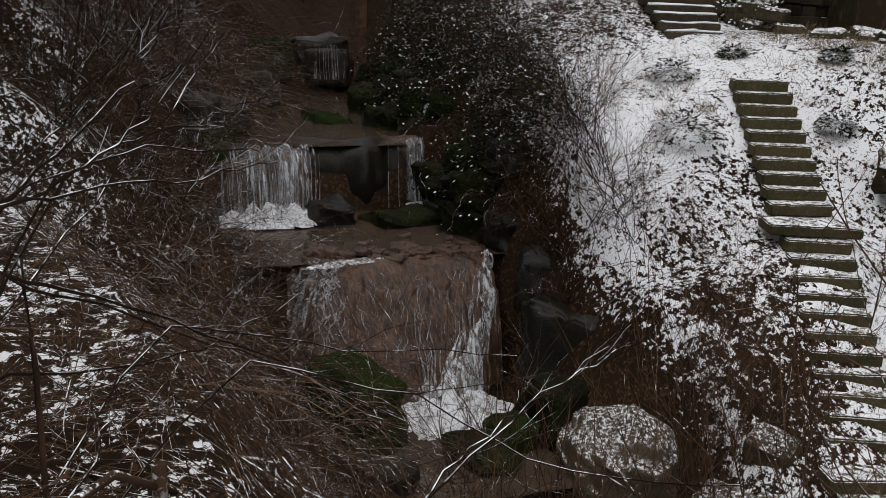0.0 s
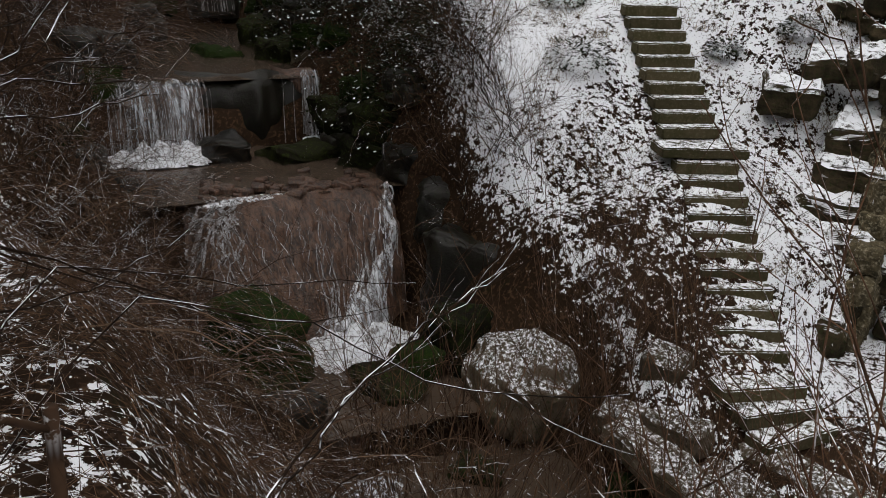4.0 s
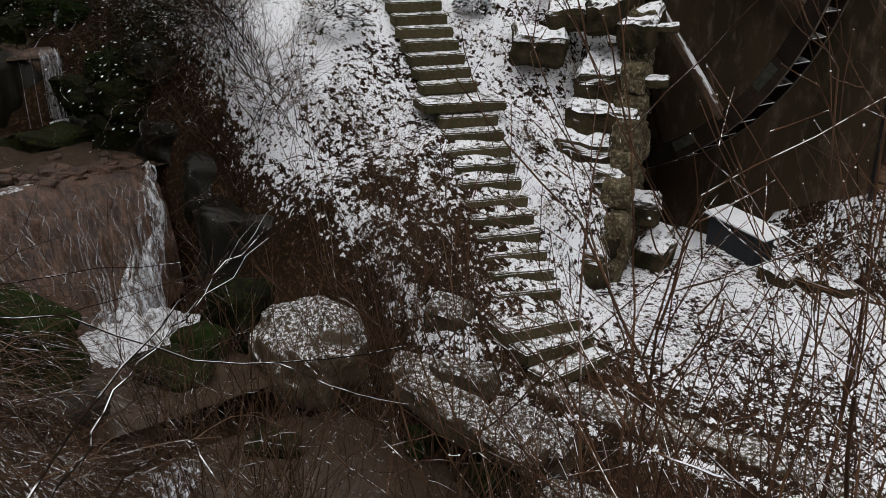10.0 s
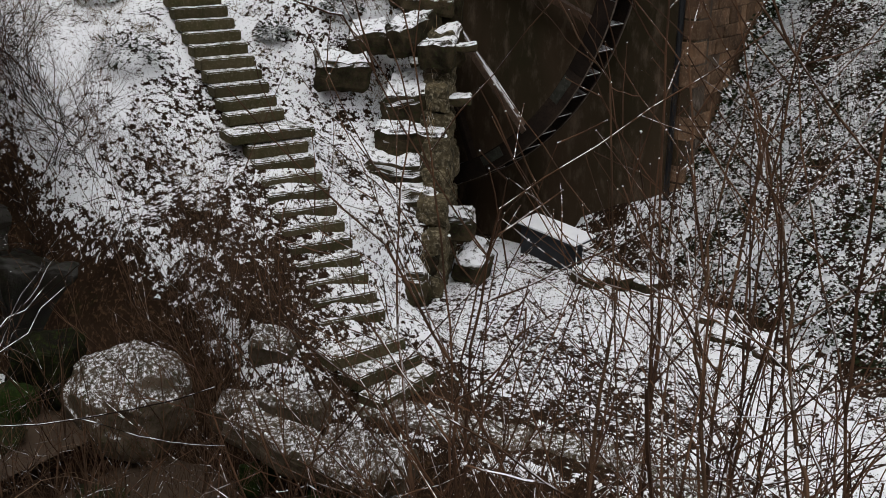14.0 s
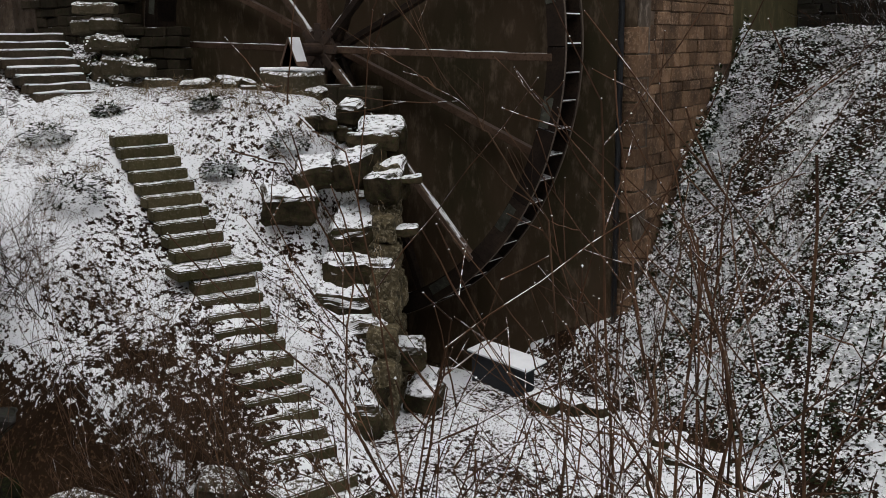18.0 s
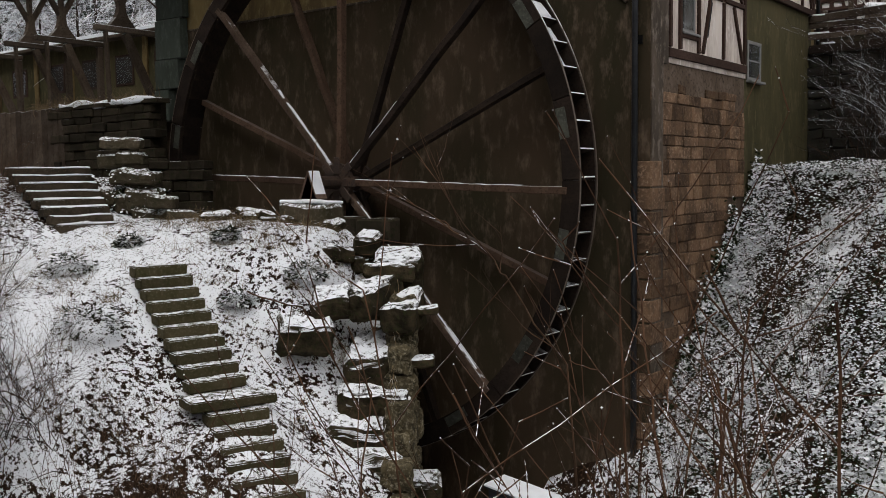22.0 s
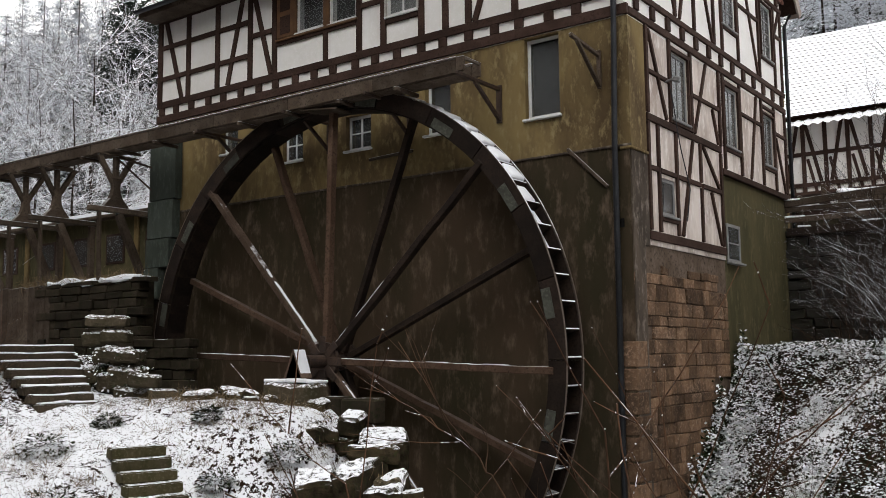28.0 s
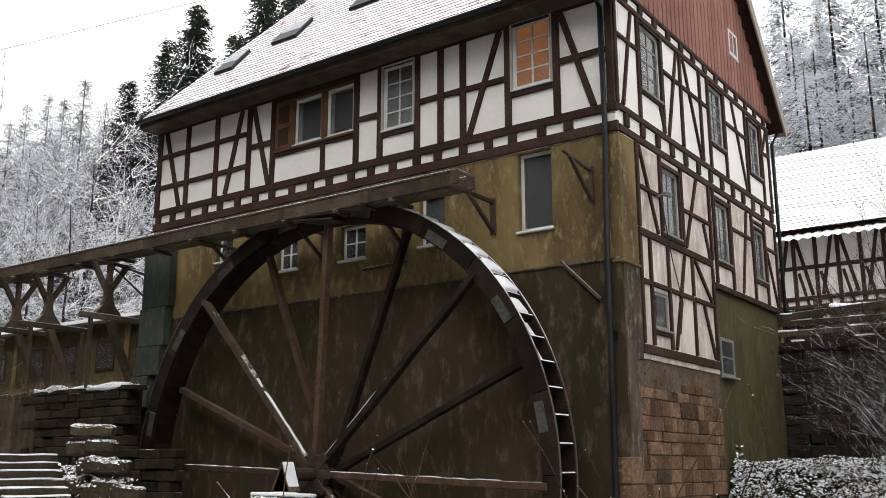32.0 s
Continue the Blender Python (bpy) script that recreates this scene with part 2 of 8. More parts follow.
lit = M["terracotta"].node_tree.nodes["Principled BSDF"]  # the lit interior's warm glow is put into this blind; no lamp is built
lit.inputs["Emission Color"].default_value = (0.75, 0.30, 0.12, 1)
lit.inputs["Emission Strength"].default_value = 0.17
M["lichen"] = surface("lichen_grown_stone", (0.10, 0.080, 0.046), (0.028, 0.024, 0.014), (0.28, 0.245, 0.175), 0.95, 5.5, 17, bump=1.0, depth=0.03, vary=0.2, world_space=True)
M["wet_moss_rock"] = surface("damp_moss_rock", (0.012, 0.013, 0.004), (0.008, 0.006, 0.004), (0.028, 0.040, 0.008), 0.8, 1.6, 14, bump=0.7, depth=0.03, vary=0.25, world_space=True)
M["chest_grey"] = surface("dark_grey_metal", (0.03, 0.033, 0.038), (0.024, 0.026, 0.03), None, 0.5, 2, 20, bump=0.05, depth=0.002)
M["duct_green"] = surface("grey_green_sheet_metal", (0.060, 0.070, 0.060), (0.040, 0.048, 0.038), (0.085, 0.10, 0.085), 0.55, 1.2, 9, (1, 1, 0.4), 0.15, 0.004, vary=0.15)

pane = Net("window_glass")
pane.put(pane.bsdf, "Base Color", (0.62, 0.64, 0.64, 1))
pane.put(pane.bsdf, "Roughness", 0.06)
pane.put(pane.bsdf, "Transmission Weight", 0.95)
pane.put(pane.bsdf, "IOR", 1.28)
M["glass"] = pane.mat


# ---- mesh helpers ----
def finish(bm, mat, smooth=False):
    me = bpy.data.meshes.new("m")
    bm.normal_update()
    bm.to_mesh(me)
    bm.free()
    for m in (mat if isinstance(mat, (list, tuple)) else [mat]):
        me.materials.append(M[m] if isinstance(m, str) else m)
    if smooth:
        me.polygons.foreach_set("use_smooth", [True] * len(me.polygons))
    return me


def part(name, bm, mat, parent, label="", smooth=False):
    ob = new(name, finish(bm, mat, smooth))
    ob.parent = parent
    if label:
        tagged(ob, label)
    return ob


def piece(name, me, parent, m):
    ob = new(name, me)
    ob.parent = parent
    ob.matrix_basis = m
    return ob


def thing(name, label, category, at=(0, 0, 0), group="", kind=""):
    ob = new(name)
    ob.location = at
    ob.empty_display_size = 0.2
    return tagged(ob, label, category, group, kind)


def box(bm, lo, hi, bevel=0.0, mat=None):
    """An axis-aligned box between two corners, its edges chamfered."""
    lo, hi = Vector(lo), Vector(hi)
    r = bmesh.ops.create_cube(bm, size=1.0, matrix=Matrix.LocRotScale((lo + hi) / 2, None, hi - lo))
    if bevel:
        es = list({e for v in r["verts"] for e in v.link_edges})
        bmesh.ops.bevel(bm, geom=es, offset=bevel, segments=1, affect="EDGES")
    return bm


def beam(bm, a, b, w, d, up=(0, 0, 1), bevel=0.0):
    """A squared beam from a to b, w wide across and d deep along up."""
    a, b = Vector(a), Vector(b)
    y = (b - a).normalized()
    x = y.cross(Vector(up)).normalized()
    z = x.cross(y)
    m = Matrix((x, y, z)).transposed().to_4x4()
    m.translation = (a + b) / 2
    r = bmesh.ops.create_cube(bm, size=1.0, matrix=m @ Matrix.Diagonal((w, (b - a).length, d, 1)))
    if bevel:
        es = list({e for v in r["verts"] for e in v.link_edges})
        bmesh.ops.bevel(bm, geom=es, offset=bevel, segments=1, affect="EDGES")
    return bm


def tube(bm, pts, radii, sides=8, cap=True):
    """A round bar along a line of points."""
    pts = [Vector(p) for p in pts]
    rings = []
    for i, p in enumerate(pts):
        d = (pts[min(i + 1, len(pts) - 1)] - pts[max(i - 1, 0)]).normalized()
        x = d.orthogonal().normalized()
        y = d.cross(x)
        r = radii[i] if isinstance(radii, (list, tuple)) else radii
        rings.append([bm.verts.new(p + (x * math.cos(k * math.tau / sides) + y * math.sin(k * math.tau / sides)) * r) for k in range(sides)])
    for a, b in zip(rings, rings[1:]):
        for k in range(sides):
            bm.faces.new((a[k], a[(k + 1) % sides], b[(k + 1) % sides], b[k]))
    if cap and sides > 2:
        bm.faces.new(rings[0][::-1])
        bm.faces.new(rings[-1])
    return bm


def rock_block(size, seed, rough=0.12, cuts=3, bevel=0.05):
    """A weathered block of stone with uneven, broken edges, base at z = 0."""
    bm = bmesh.new()
    bmesh.ops.create_cube(bm, size=1.0, matrix=Matrix.Diagonal((*size, 1)))
    bmesh.ops.bevel(bm, geom=bm.edges[:], offset=bevel * min(size), segments=1, affect="EDGES")
    bmesh.ops.subdivide_edges(bm, edges=bm.edges[:], cuts=cuts, use_grid_fill=True)
    off = Vector((seed * 7.3, seed * 3.1, seed * 1.7))
    k = min(1.0, max(size))
    for v in bm.verts:
        n = noise.noise_vector(v.co * 1.7 + off) * rough + noise.noise_vector(v.co * 6 + off) * rough * 0.4 + noise.noise_vector(v.co * 15 + off) * rough * 0.2
        v.co += n * k
        v.co.z += size[2] / 2
    return bm


def smooth01(a, b, x):
    t = min(1.0, max(0.0, (x - a) / (b - a)))
    return t * t * (3 - 2 * t)


def along(table, x):
    """Straight-line reading of a short table of pairs."""
    if x <= table[0][0]:
        return table[0][1]
    for (x0, y0), (x1, y1) in zip(table, table[1:]):
        if x <= x1:
            return y0 + (y1 - y0) * (x - x0) / (x1 - x0)
    return table[-1][1]


# ---- the lie of the land ----
RISE, RUN = 0.18, 0.27
STAIR_Z = ((-60, 6.0), (-30, -4.2), (-18, -6.22), (-13.2, -6.28), (-10.6, -7.25), (-7.2, -8.0), (-4.6, -9.85), (-3.8, -9.98),
           (-1.1, -11.85), (-0.3, -12.35), (20, -12.5))
STAIR_Y = ((-13, -3.6), (-7.2, -5.05), (-4.6, -5.84), (-3.8, -6.09), (-1.1, -7.2))
BANK_Y = ((-30, -6.0), (-14, -7.6), (-10, -8.2), (-7, -8.6), (-4, -8.5), (-1, -8.2), (1.2, -7.8), (3.3, -7.2), (20, -6.5))
FLOW_Y = ((-60, -4.0), (-30, -7.5), (-20, -9.9), (-14, -11.6), (-10.5, -12.0), (-7.5, -11.6), (-5, -11.4), (-2.5, -10.9), (0, -10.4), (4, -10.4), (20, -10.4))
FLOW_W = ((-60, 1.0), (-20, 1.1), (-14, 1.7), (-10.5, 2.1), (-7.4, 1.95), (-6, 1.85), (-5, 1.5), (-4, 1.25), (-2.5, 1.3), (0, 1.1), (20, 1.4))
FLOW_Z = ((-60, 2.0), (-30, -7.2), (-20.3, -8.3), (-19.9, -9.2), (-11.3, -9.7), (-11.0, -9.8), (-10.8, -10.88), (-7.9, -10.95), (-7.4, -11.4),
          (-6.5, -12.5), (-5.6, -12.75), (-2.9, -12.75), (-2.6, -13.2), (0, -13.35), (20, -14.2))
SOUTH = ((-60, 0.6), (-14, 0.8), (-5, 0.85), (0, 1.1), (3, 1.45), (8, 1.75), (20, 1.6))
PIT_Y = ((-13.6, -1.45), (-5.4, -1.5), (-3.8, -2.2), (-2.15, -4.5))


def land(x, y):
    """Height of the ground and its snow cover (0..1)."""
    wob = noise.noise((x * 0.45, y * 0.45, 3.1))
    small = noise.noise((x * 1.9, y * 1.9, 8.2))
    yc, hw, wz = along(FLOW_Y, x), along(FLOW_W, x), along(FLOW_Z, x)
    hw += 0.25 * wob
    hill = 0.55 * max(0, y - 27) * (0.25 + 0.75 * smooth01(-38, -14, x)) + 0.24 * max(0, -x - 27) + 0.5 * max(0, -19 - y) + 0.3 * max(0, x - 26)
    hill = min(hill, 60 + 0.1 * hill)
    if yc - hw <= y <= yc + hw:
        e = 1 - abs(y - yc) / hw
        return wz - 0.12 - 0.25 * min(1, e * 3) + 0.04 * small + hill * 0.3, 0.0
    if y < yc:
        d = yc - hw - y
        z = wz - 0.1 + along(SOUTH, x) * d + 0.35 * wob * min(1, d) + 0.1 * small
        top = -7.95 + 0.05 * small + 0.75 * max(0.0, -1.0 - x) * 0.6 + 0.12 * max(0.0, -15.6 - y)
        if x > -6:
            z = min(z, top)
        return z + hill, (0.30 + 0.20 * smooth01(0.5, 3.0, d)) * (1 - 0.25 * smooth01(-7, -11, x)) + 0.2 * wob
    # north bank
    zs = along(STAIR_Z, x)
    ys, yb = along(STAIR_Y, x), along(BANK_Y, x)
    slope_z = zs - 0.22 * max(0.0, ys - y) * smooth01(0.5, -2.0, x) + 0.06 * small + 0.08 * wob
    cover = 0.60 + 0.12 * wob - 0.16 * smooth01(-1.2, -0.2, x) * smooth01(-5.6, -7.4, y) - 0.09 * smooth01(-6.2, -7.5, y) * smooth01(1.5, 0.0, x) * smooth01(-5.2, -2.4, x) + 0.07 * smooth01(-4.5, -7.5, x) - 0.14 * smooth01(-9.6, -11.6, x)
    if y < yb:
        d0 = yc + hw
        if x > -0.9:
            drop = smooth01(yb - 0.05, yb - 0.4, y)
            side = smooth01(-0.9, -0.2, x)
            z_low = wz + 0.1 + 0.45 * (y - d0) + 0.12 * small
            k = smooth01(d0, yb, y)
            z_old = (wz - 0.1) + (slope_z - wz + 0.1) * (0.35 * k + 0.65 * math.sqrt(max(0, (y - d0) / max(0.05, yb - d0))))
            z_new = slope_z + (z_low - slope_z) * drop
            return z_old + (z_new - z_old) * side, 0.12 + 0.5 * (1 - drop)
        k = smooth01(d0, yb, y)
        z = (wz - 0.1) + (slope_z - wz + 0.1) * (0.35 * k + 0.65 * math.sqrt(max(0, (y - d0) / max(0.05, yb - d0)))) + 0.12 * small
        return z, 0.05 + 0.55 * k + 0.1 * wob
    z = slope_z
    # mound towards the bearing pier, and a hollow under the ledges
    lift = smooth01(-4.9, -2.6, y) * smooth01(-3.7, -5.9, x) * smooth01(-12.5, -10.5, x)
    z += (-7.12 + 0.05 * small - z) * lift * 0.9
    z += 0.30 * math.exp(-((x + 4.55) ** 2 + (y + 3.7) ** 2) / 0.45)
    if -4.8 < x < -1.9 and y > ys + 0.7:
        z -= 0.14 * smooth01(-4.8, -4.2, x) * smooth01(ys + 0.6, ys + 1.1, y)
    if x < -2.15:
        if x > -13.5 and y > along(PIT_Y, x):
            return (-12.42 if y < -1.3 else -13.0), 0.75 * smooth01(-4.2, -2.6, x)
        if x <= -13.5 and y > -0.95:
            z = -4.45 + 0.04 * small
            if y > 9:
                z += 0.05 * (y - 9)
    else:
        z = z + (-12.36 + 0.03 * small - z) * smooth01(-6.3, -5.2, y)
        edge = -1.45 - 0.47 * x
        if y > edge:
            up = -12.45 + 0.87 * (y - edge)
            z = min(up, -6.35) - 0.12 * smooth01(0, 0.3, y - edge) * smooth01(0.9, 0.5, y - edge) + 0.10 * wob + 0.05 * small
            cover = 0.53 + 0.24 * noise.noise((x * 1.1, y * 1.1, 5.0))
    if -13.5 < x < -0.2 and y > 0.2:
        z = -13.0 if y < 9.4 else -4.4
    if y > 9.4:
        z = max(z, -4.4 if x < -0.45 else min(-6.6 + 3.4 * smooth01(9.75, 10.2, y), -3.2)) + 0.07 * min(10, y - 9.4)
        cover = 0.85
    return z + hill, cover


def spread(lo, hi, step, far):
    """Even steps between lo and hi, then ever wider ones out to far."""
    mid = list(np.arange(lo, hi + step / 2, step))
    out, d = [], step
    while sum(out) < far:
        d *= 1.22
        out.append(d)
    right = [hi + s for s in itertools.accumulate(out)]
    left = [lo - s for s in itertools.accumulate(out)]
    return left[::-1] + mid + right


def ground_material():
    n = Net("snowy_leaf_litter")
    at = n.place((1, 1, 1), True)
    big, fine, leaf = n.noise(1.1, 4, 0.6, at), n.noise(6, 3, 0.6, at), n.noise(15, 3, 0.6, at)
    soil = n.mix(n.ramp(big, 0.35, 0.65), (0.016, 0.0092, 0.0056), (0.030, 0.0175, 0.0105))
    soil = n.mix(n.ramp(leaf, 0.5, 0.7), soil, (0.082, 0.047, 0.026))
    soil = n.mix(n.ramp(n.noise(2.3, 4, 0.6, at), 0.6, 0.75, 0, 0.5), soil, (0.010, 0.015, 0.0035))
    att = n.node("ShaderNodeAttribute")
    att.attribute_name = "cover"
    crumb = n.noise(36, 2, 0.6, n.place((1, 1.7, 1), True))
    patch = n.math("ADD", n.math("MULTIPLY", fine, 0.34), n.math("MULTIPLY", leaf, 0.46))
    patch = n.math("ADD", patch, n.math("MULTIPLY", crumb, 0.20))
    patch = n.math("ADD", n.math("MULTIPLY", patch, 0.82), n.math("MULTIPLY", big, 0.18))
    level = n.ramp(att.outputs["Fac"], 0, 1, 0.68, 0.37)
    mask = n.ramp(n.math("SUBTRACT", patch, level), -0.006, 0.010)
    col = n.mix(mask, soil, SNOW)
    n.put(n.bsdf, "Base Color", col)
    n.put(n.bsdf, "Roughness", 0.9)
    n.put(n.bsdf, "Specular IOR Level", 0.05)
    n.bump(n.math("ADD", n.math("MULTIPLY", leaf, 1.0), mask), 0.6, 0.02)
    return n.mat


M["ground"] = ground_material()
gx, gy = spread(-24, 10, 0.16, 330), spread(-19, 11, 0.16, 330)
verts, covers = [], []
for y in gy:
    for x in gx:
        z, c = land(x, y)
        verts.append((x, y, z))
        covers.append(max(0.0, min(1.0, c)))
nx = len(gx)
quads = [(j * nx + i, j * nx + i + 1, (j + 1) * nx + i + 1, (j + 1) * nx + i) for j in range(len(gy) - 1) for i in range(nx - 1)]
me = bpy.data.meshes.new("ground")
me.from_pydata(verts, [], quads)
me.attributes.new("cover", "FLOAT", "POINT").data.foreach_set("value", covers)
me.materials.append(M["ground"])
me.polygons.foreach_set("use_smooth", [True] * len(me.polygons))
tagged(new("ground", me), "steep gorge ground of leaf litter under thin patchy snow", "ground", kind="structure")


# ---- water ----
def water_material(name, deep, rough, ripple, dist):
    n = Net(name)
    at = n.place((1, 1, 1), True)
    big = n.noise(1.4, 3, 0.5, at)
    col = n.mix(n.ramp(big, 0.3, 0.7), deep, tuple(c * 0.7 for c in deep))
    n.put(n.bsdf, "Base Color", col)
    n.put(n.bsdf, "Roughness", rough)
    n.put(n.bsdf, "IOR", 1.33)
    n.bump(n.math("ADD", n.noise(ripple, 4, 0.6, at), n.math("MULTIPLY", n.noise(ripple * 3.5, 3, 0.6, at), 0.4)), 0.5, dist)
    return n.mat


M["water"] = water_material("brown_stream_water", (0.075, 0.053, 0.038), 0.18, 4.0, 0.016)


def foam_material(name, white, base, sc, stretch, lo, hi, rough=0.35):
    n = Net(name)
    at = n.place(stretch, True)
    f = n.math("ADD", n.math("MULTIPLY", n.noise(sc, 5, 0.7, at), 0.6), n.math("MULTIPLY", n.noise(sc * 4, 4, 0.75, at), 0.4))
    col = n.mix(n.ramp(f, lo, hi), base, white)
    n.put(n.bsdf, "Base Color", col)
    n.put(n.bsdf, "Roughness", rough)
    n.bump(f, 0.8, 0.05)
    return n.mat


M["foam"] = foam_material("white_churned_water", (0.84, 0.86, 0.90), (0.16, 0.14, 0.13), 6.5, (1, 1, 0.5), 0.36, 0.52)
M["thread"] = foam_material("thin_white_water", (0.50, 0.51, 0.54), (0.10, 0.08, 0.07), 9.0, (1, 1, 0.4), 0.42, 0.66)


def streak_material(name, white, sc, stretch, lo, hi, most):
    """Thin falling water: pale streaks with gaps that show the rock behind."""
    n = Net(name)
    at = n.place(stretch, True)
    f = n.math("ADD", n.math("MULTIPLY", n.noise(sc, 4, 0.65, at), 0.6), n.math("MULTIPLY", n.noise(sc * 3, 3, 0.7, at), 0.4))
    n.put(n.bsdf, "Base Color", (*white, 1))
    n.put(n.bsdf, "Roughness", 0.3)
    n.put(n.bsdf, "Alpha", n.ramp(f, lo, hi, 0.02, most))
    n.bump(f, 0.5, 0.02)
    return n.mat


M["veil"] = streak_material("thin_falling_water", (0.66, 0.68, 0.72), 6.0, (0.5, 2.2, 0.16), 0.46, 0.68, 0.75)
M["rush"] = streak_material("rushing_white_water", (0.80, 0.82, 0.86), 5.0, (0.9, 1.5, 0.5), 0.40, 0.64, 0.92)
M["tufa"] = foam_material("wet_brown_sinter", (0.122, 0.064, 0.039), (0.024, 0.0128, 0.0085), 6.0, (0.5, 1.2, 0.5), 0.38, 0.62, 0.45)


def stretch_of_water(name, x0, x1, level, label, margin=0.35, fall=0.0):
    """A sheet of water between two places along the stream."""
    bm = bmesh.new()
    nx_, ny_ = max(8, int((x1 - x0) / 0.12)), 30
    rows_ = []
    for i in range(nx_ + 1):
        x = x0 + (x1 - x0) * i / nx_
        yc, hw = along(FLOW_Y, x), along(FLOW_W, x) + margin
        rows_.append([bm.verts.new((x, yc + hw * (2 * j / ny_ - 1), level + fall * i / nx_ + 0.012 * noise.noise((x * 3, j * 0.4, 1)))) for j in range(ny_ + 1)])
    for a, b in zip(rows_, rows_[1:]):
        for j in range(ny_):
            bm.faces.new((a[j], b[j], b[j + 1], a[j + 1]))
    ob = new(name, finish(bm, "water", True))
    return tagged(ob, label, "water", kind="structure")


stretch_of_water("water_upper_pool", -19.8, -11.15, -9.62, "dark upper stream pool above the small fall")
stretch_of_water("water_middle_pool", -10.85, -7.4, -10.86, "brown pool between two small waterfalls")
stretch_of_water("water_plunge_pool", -5.3, -2.75, -12.62, "brown plunge pool below the cascade")
stretch_of_water("water_lower_stream", -2.65, 16, -13.1, "brown lower stream between stones and brambles", fall=-0.6)


# ---- the mill house ----
house = thing("mill_house", "half-timbered mill with ochre render and sandstone base, snow on its roof", "house", (-6.7, 4.8, -6))
HOUSE_AT = Matrix.Translation((6.7, -4.8, 6))


def on_house(name, bm, mat, label="", parent=None, smooth=False):
    if parent is None:
        bm.transform(HOUSE_AT)
        return part(name, bm, mat, house, label, smooth)
    bm.transform(HOUSE_AT)
    return part(name, bm, mat, parent, label, smooth)


WALL_L, DEPTH = -13.5, 9.6


def wall_with_holes(axis, along0, along1, z0, z1, holes, face, thick):
    """A wall slab with rectangular openings, built of strips. axis 'x': runs along x with its face at y = face; 'y': along y at x = face."""
    bm = bmesh.new()
    us = sorted({along0, along1, *[h[0] for h in holes], *[h[1] for h in holes]})
    zs = sorted({z0, z1, *[h[2] for h in holes], *[h[3] for h in holes]})
    us, zs = [u for u in us if along0 <= u <= along1], [z for z in zs if z0 <= z <= z1]
    for u0, u1 in zip(us, us[1:]):
        run0 = None
        for za, zb in zip(zs, zs[1:]):
            cu, cz = (u0 + u1) / 2, (za + zb) / 2
            solid = not any(h[0] < cu < h[1] and h[2] < cz < h[3] for h in holes)
            if solid and run0 is None:
                run0 = za
            if (not solid or zb == zs[-1]) and run0 is not None:
                top = zb if solid else za
                if axis == "x":
                    box(bm, (u0, face, run0), (u1, face + thick, top))
                else:
                    box(bm, (face - thick, u0, run0), (face, u1, top))
                run0 = None
    bmesh.ops.remove_doubles(bm, verts=bm.verts[:], dist=0.0005)
    return bm


FRONT_WINDOWS = [  # x0, x1, z0, z1, columns, rows, frame
    (-5.62, -4.78, 0.98, 2.46, 2, 4, "white_frame"), (-2.24, -1.36, 1.13, 2.54, 2, 4, "white_frame"),
    (-8.37, -7.50, 1.20, 2.34, 1, 1, "white_frame"), (-7.32, -6.50, 1.18, 2.34, 1, 1, "white_frame"),
    (-2.17, -1.41, -1.84, -0.25, 1, 1, "white_frame"), (-4.60, -3.95, -1.80, -0.68, 1, 1, "white_frame"),
    (-6.82, -6.09, -1.83, -1.05, 2, 2, "white_frame"), (-8.80, -8.15, -1.83, -1.05, 2, 2, "white_frame"),
    (-10.95, -10.36, -1.35, -0.62, 1, 1, "white_frame")]
GABLE_WINDOWS = [  # y0, y1, z0, z1
    (1.22, 2.22, 1.05, 2.46, 2, 4, "grey_frame"), (5.02, 5.98, 1.05, 2.46, 2, 4, "grey_frame"), (7.86, 8.72, 1.02, 2.42, 2, 4, "grey_frame"),
    (1.97, 2.86, -1.75, -0.38, 2, 1, "grey_frame"), (4.98, 5.86, -1.77, -0.40, 2, 1, "grey_frame"), (7.66, 8.50, -1.77, -0.50, 2, 1, "grey_frame"),
    (1.36, 2.06, -3.74, -3.02, 1, 1, "grey_frame"), (4.95, 5.80, -4.37, -3.52, 1, 2, "grey_frame")]
holes_f = [w[:4] for w in FRONT_WINDOWS]
holes_g = [w[:4] for w in GABLE_WINDOWS]

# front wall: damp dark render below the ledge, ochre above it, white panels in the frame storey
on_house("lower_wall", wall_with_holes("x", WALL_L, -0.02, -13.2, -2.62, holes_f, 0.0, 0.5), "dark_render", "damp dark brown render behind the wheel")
on_house("middle_wall", wall_with_holes("x", WALL_L, -0.02, -2.62, -0.22, holes_f, 0.02, 0.45), "ochre", "stained ochre render")
on_house("upper_wall", wall_with_holes("x", WALL_L, -0.04, -0.22, 2.75, holes_f, 0.03, 0.3), "infill", "white plaster panels")
bm = bmesh.new()
box(bm, (WALL_L, -0.03, -2.645), (0.03, -0.002, -2.60), 0.01)
on_house("ledge", bm, "grey_render")
# gable wall
on_house("gable_base", wall_with_holes("y", 0.5, 4.75, -12.6, -4.36, [], -0.06, 0.45), "mortar", "sandstone masonry base")
on_house("gable_base_rear", wall_with_holes("y", 4.75, DEPTH, -9.0, -2.42, holes_g, -0.08, 0.4), "green_render", "mossy green render")
on_house("gable_corner", wall_with_holes("y", 0.03, 0.72, -2.66, -0.22, [], 0.0, 0.4), "ochre", "ochre corner pier")
on_house("gable_corner_lower", wall_with_holes("y", 0.03, 0.72, -4.4, -2.66, [], 0.004, 0.4), "grey_render", "flaking grey-brown render")
bm = box(bmesh.new(), (-0.2, -0.03, -2.70), (0.04, 0.72, -2.645), 0.012)
on_house("corner_ledge", bm, "ochre")
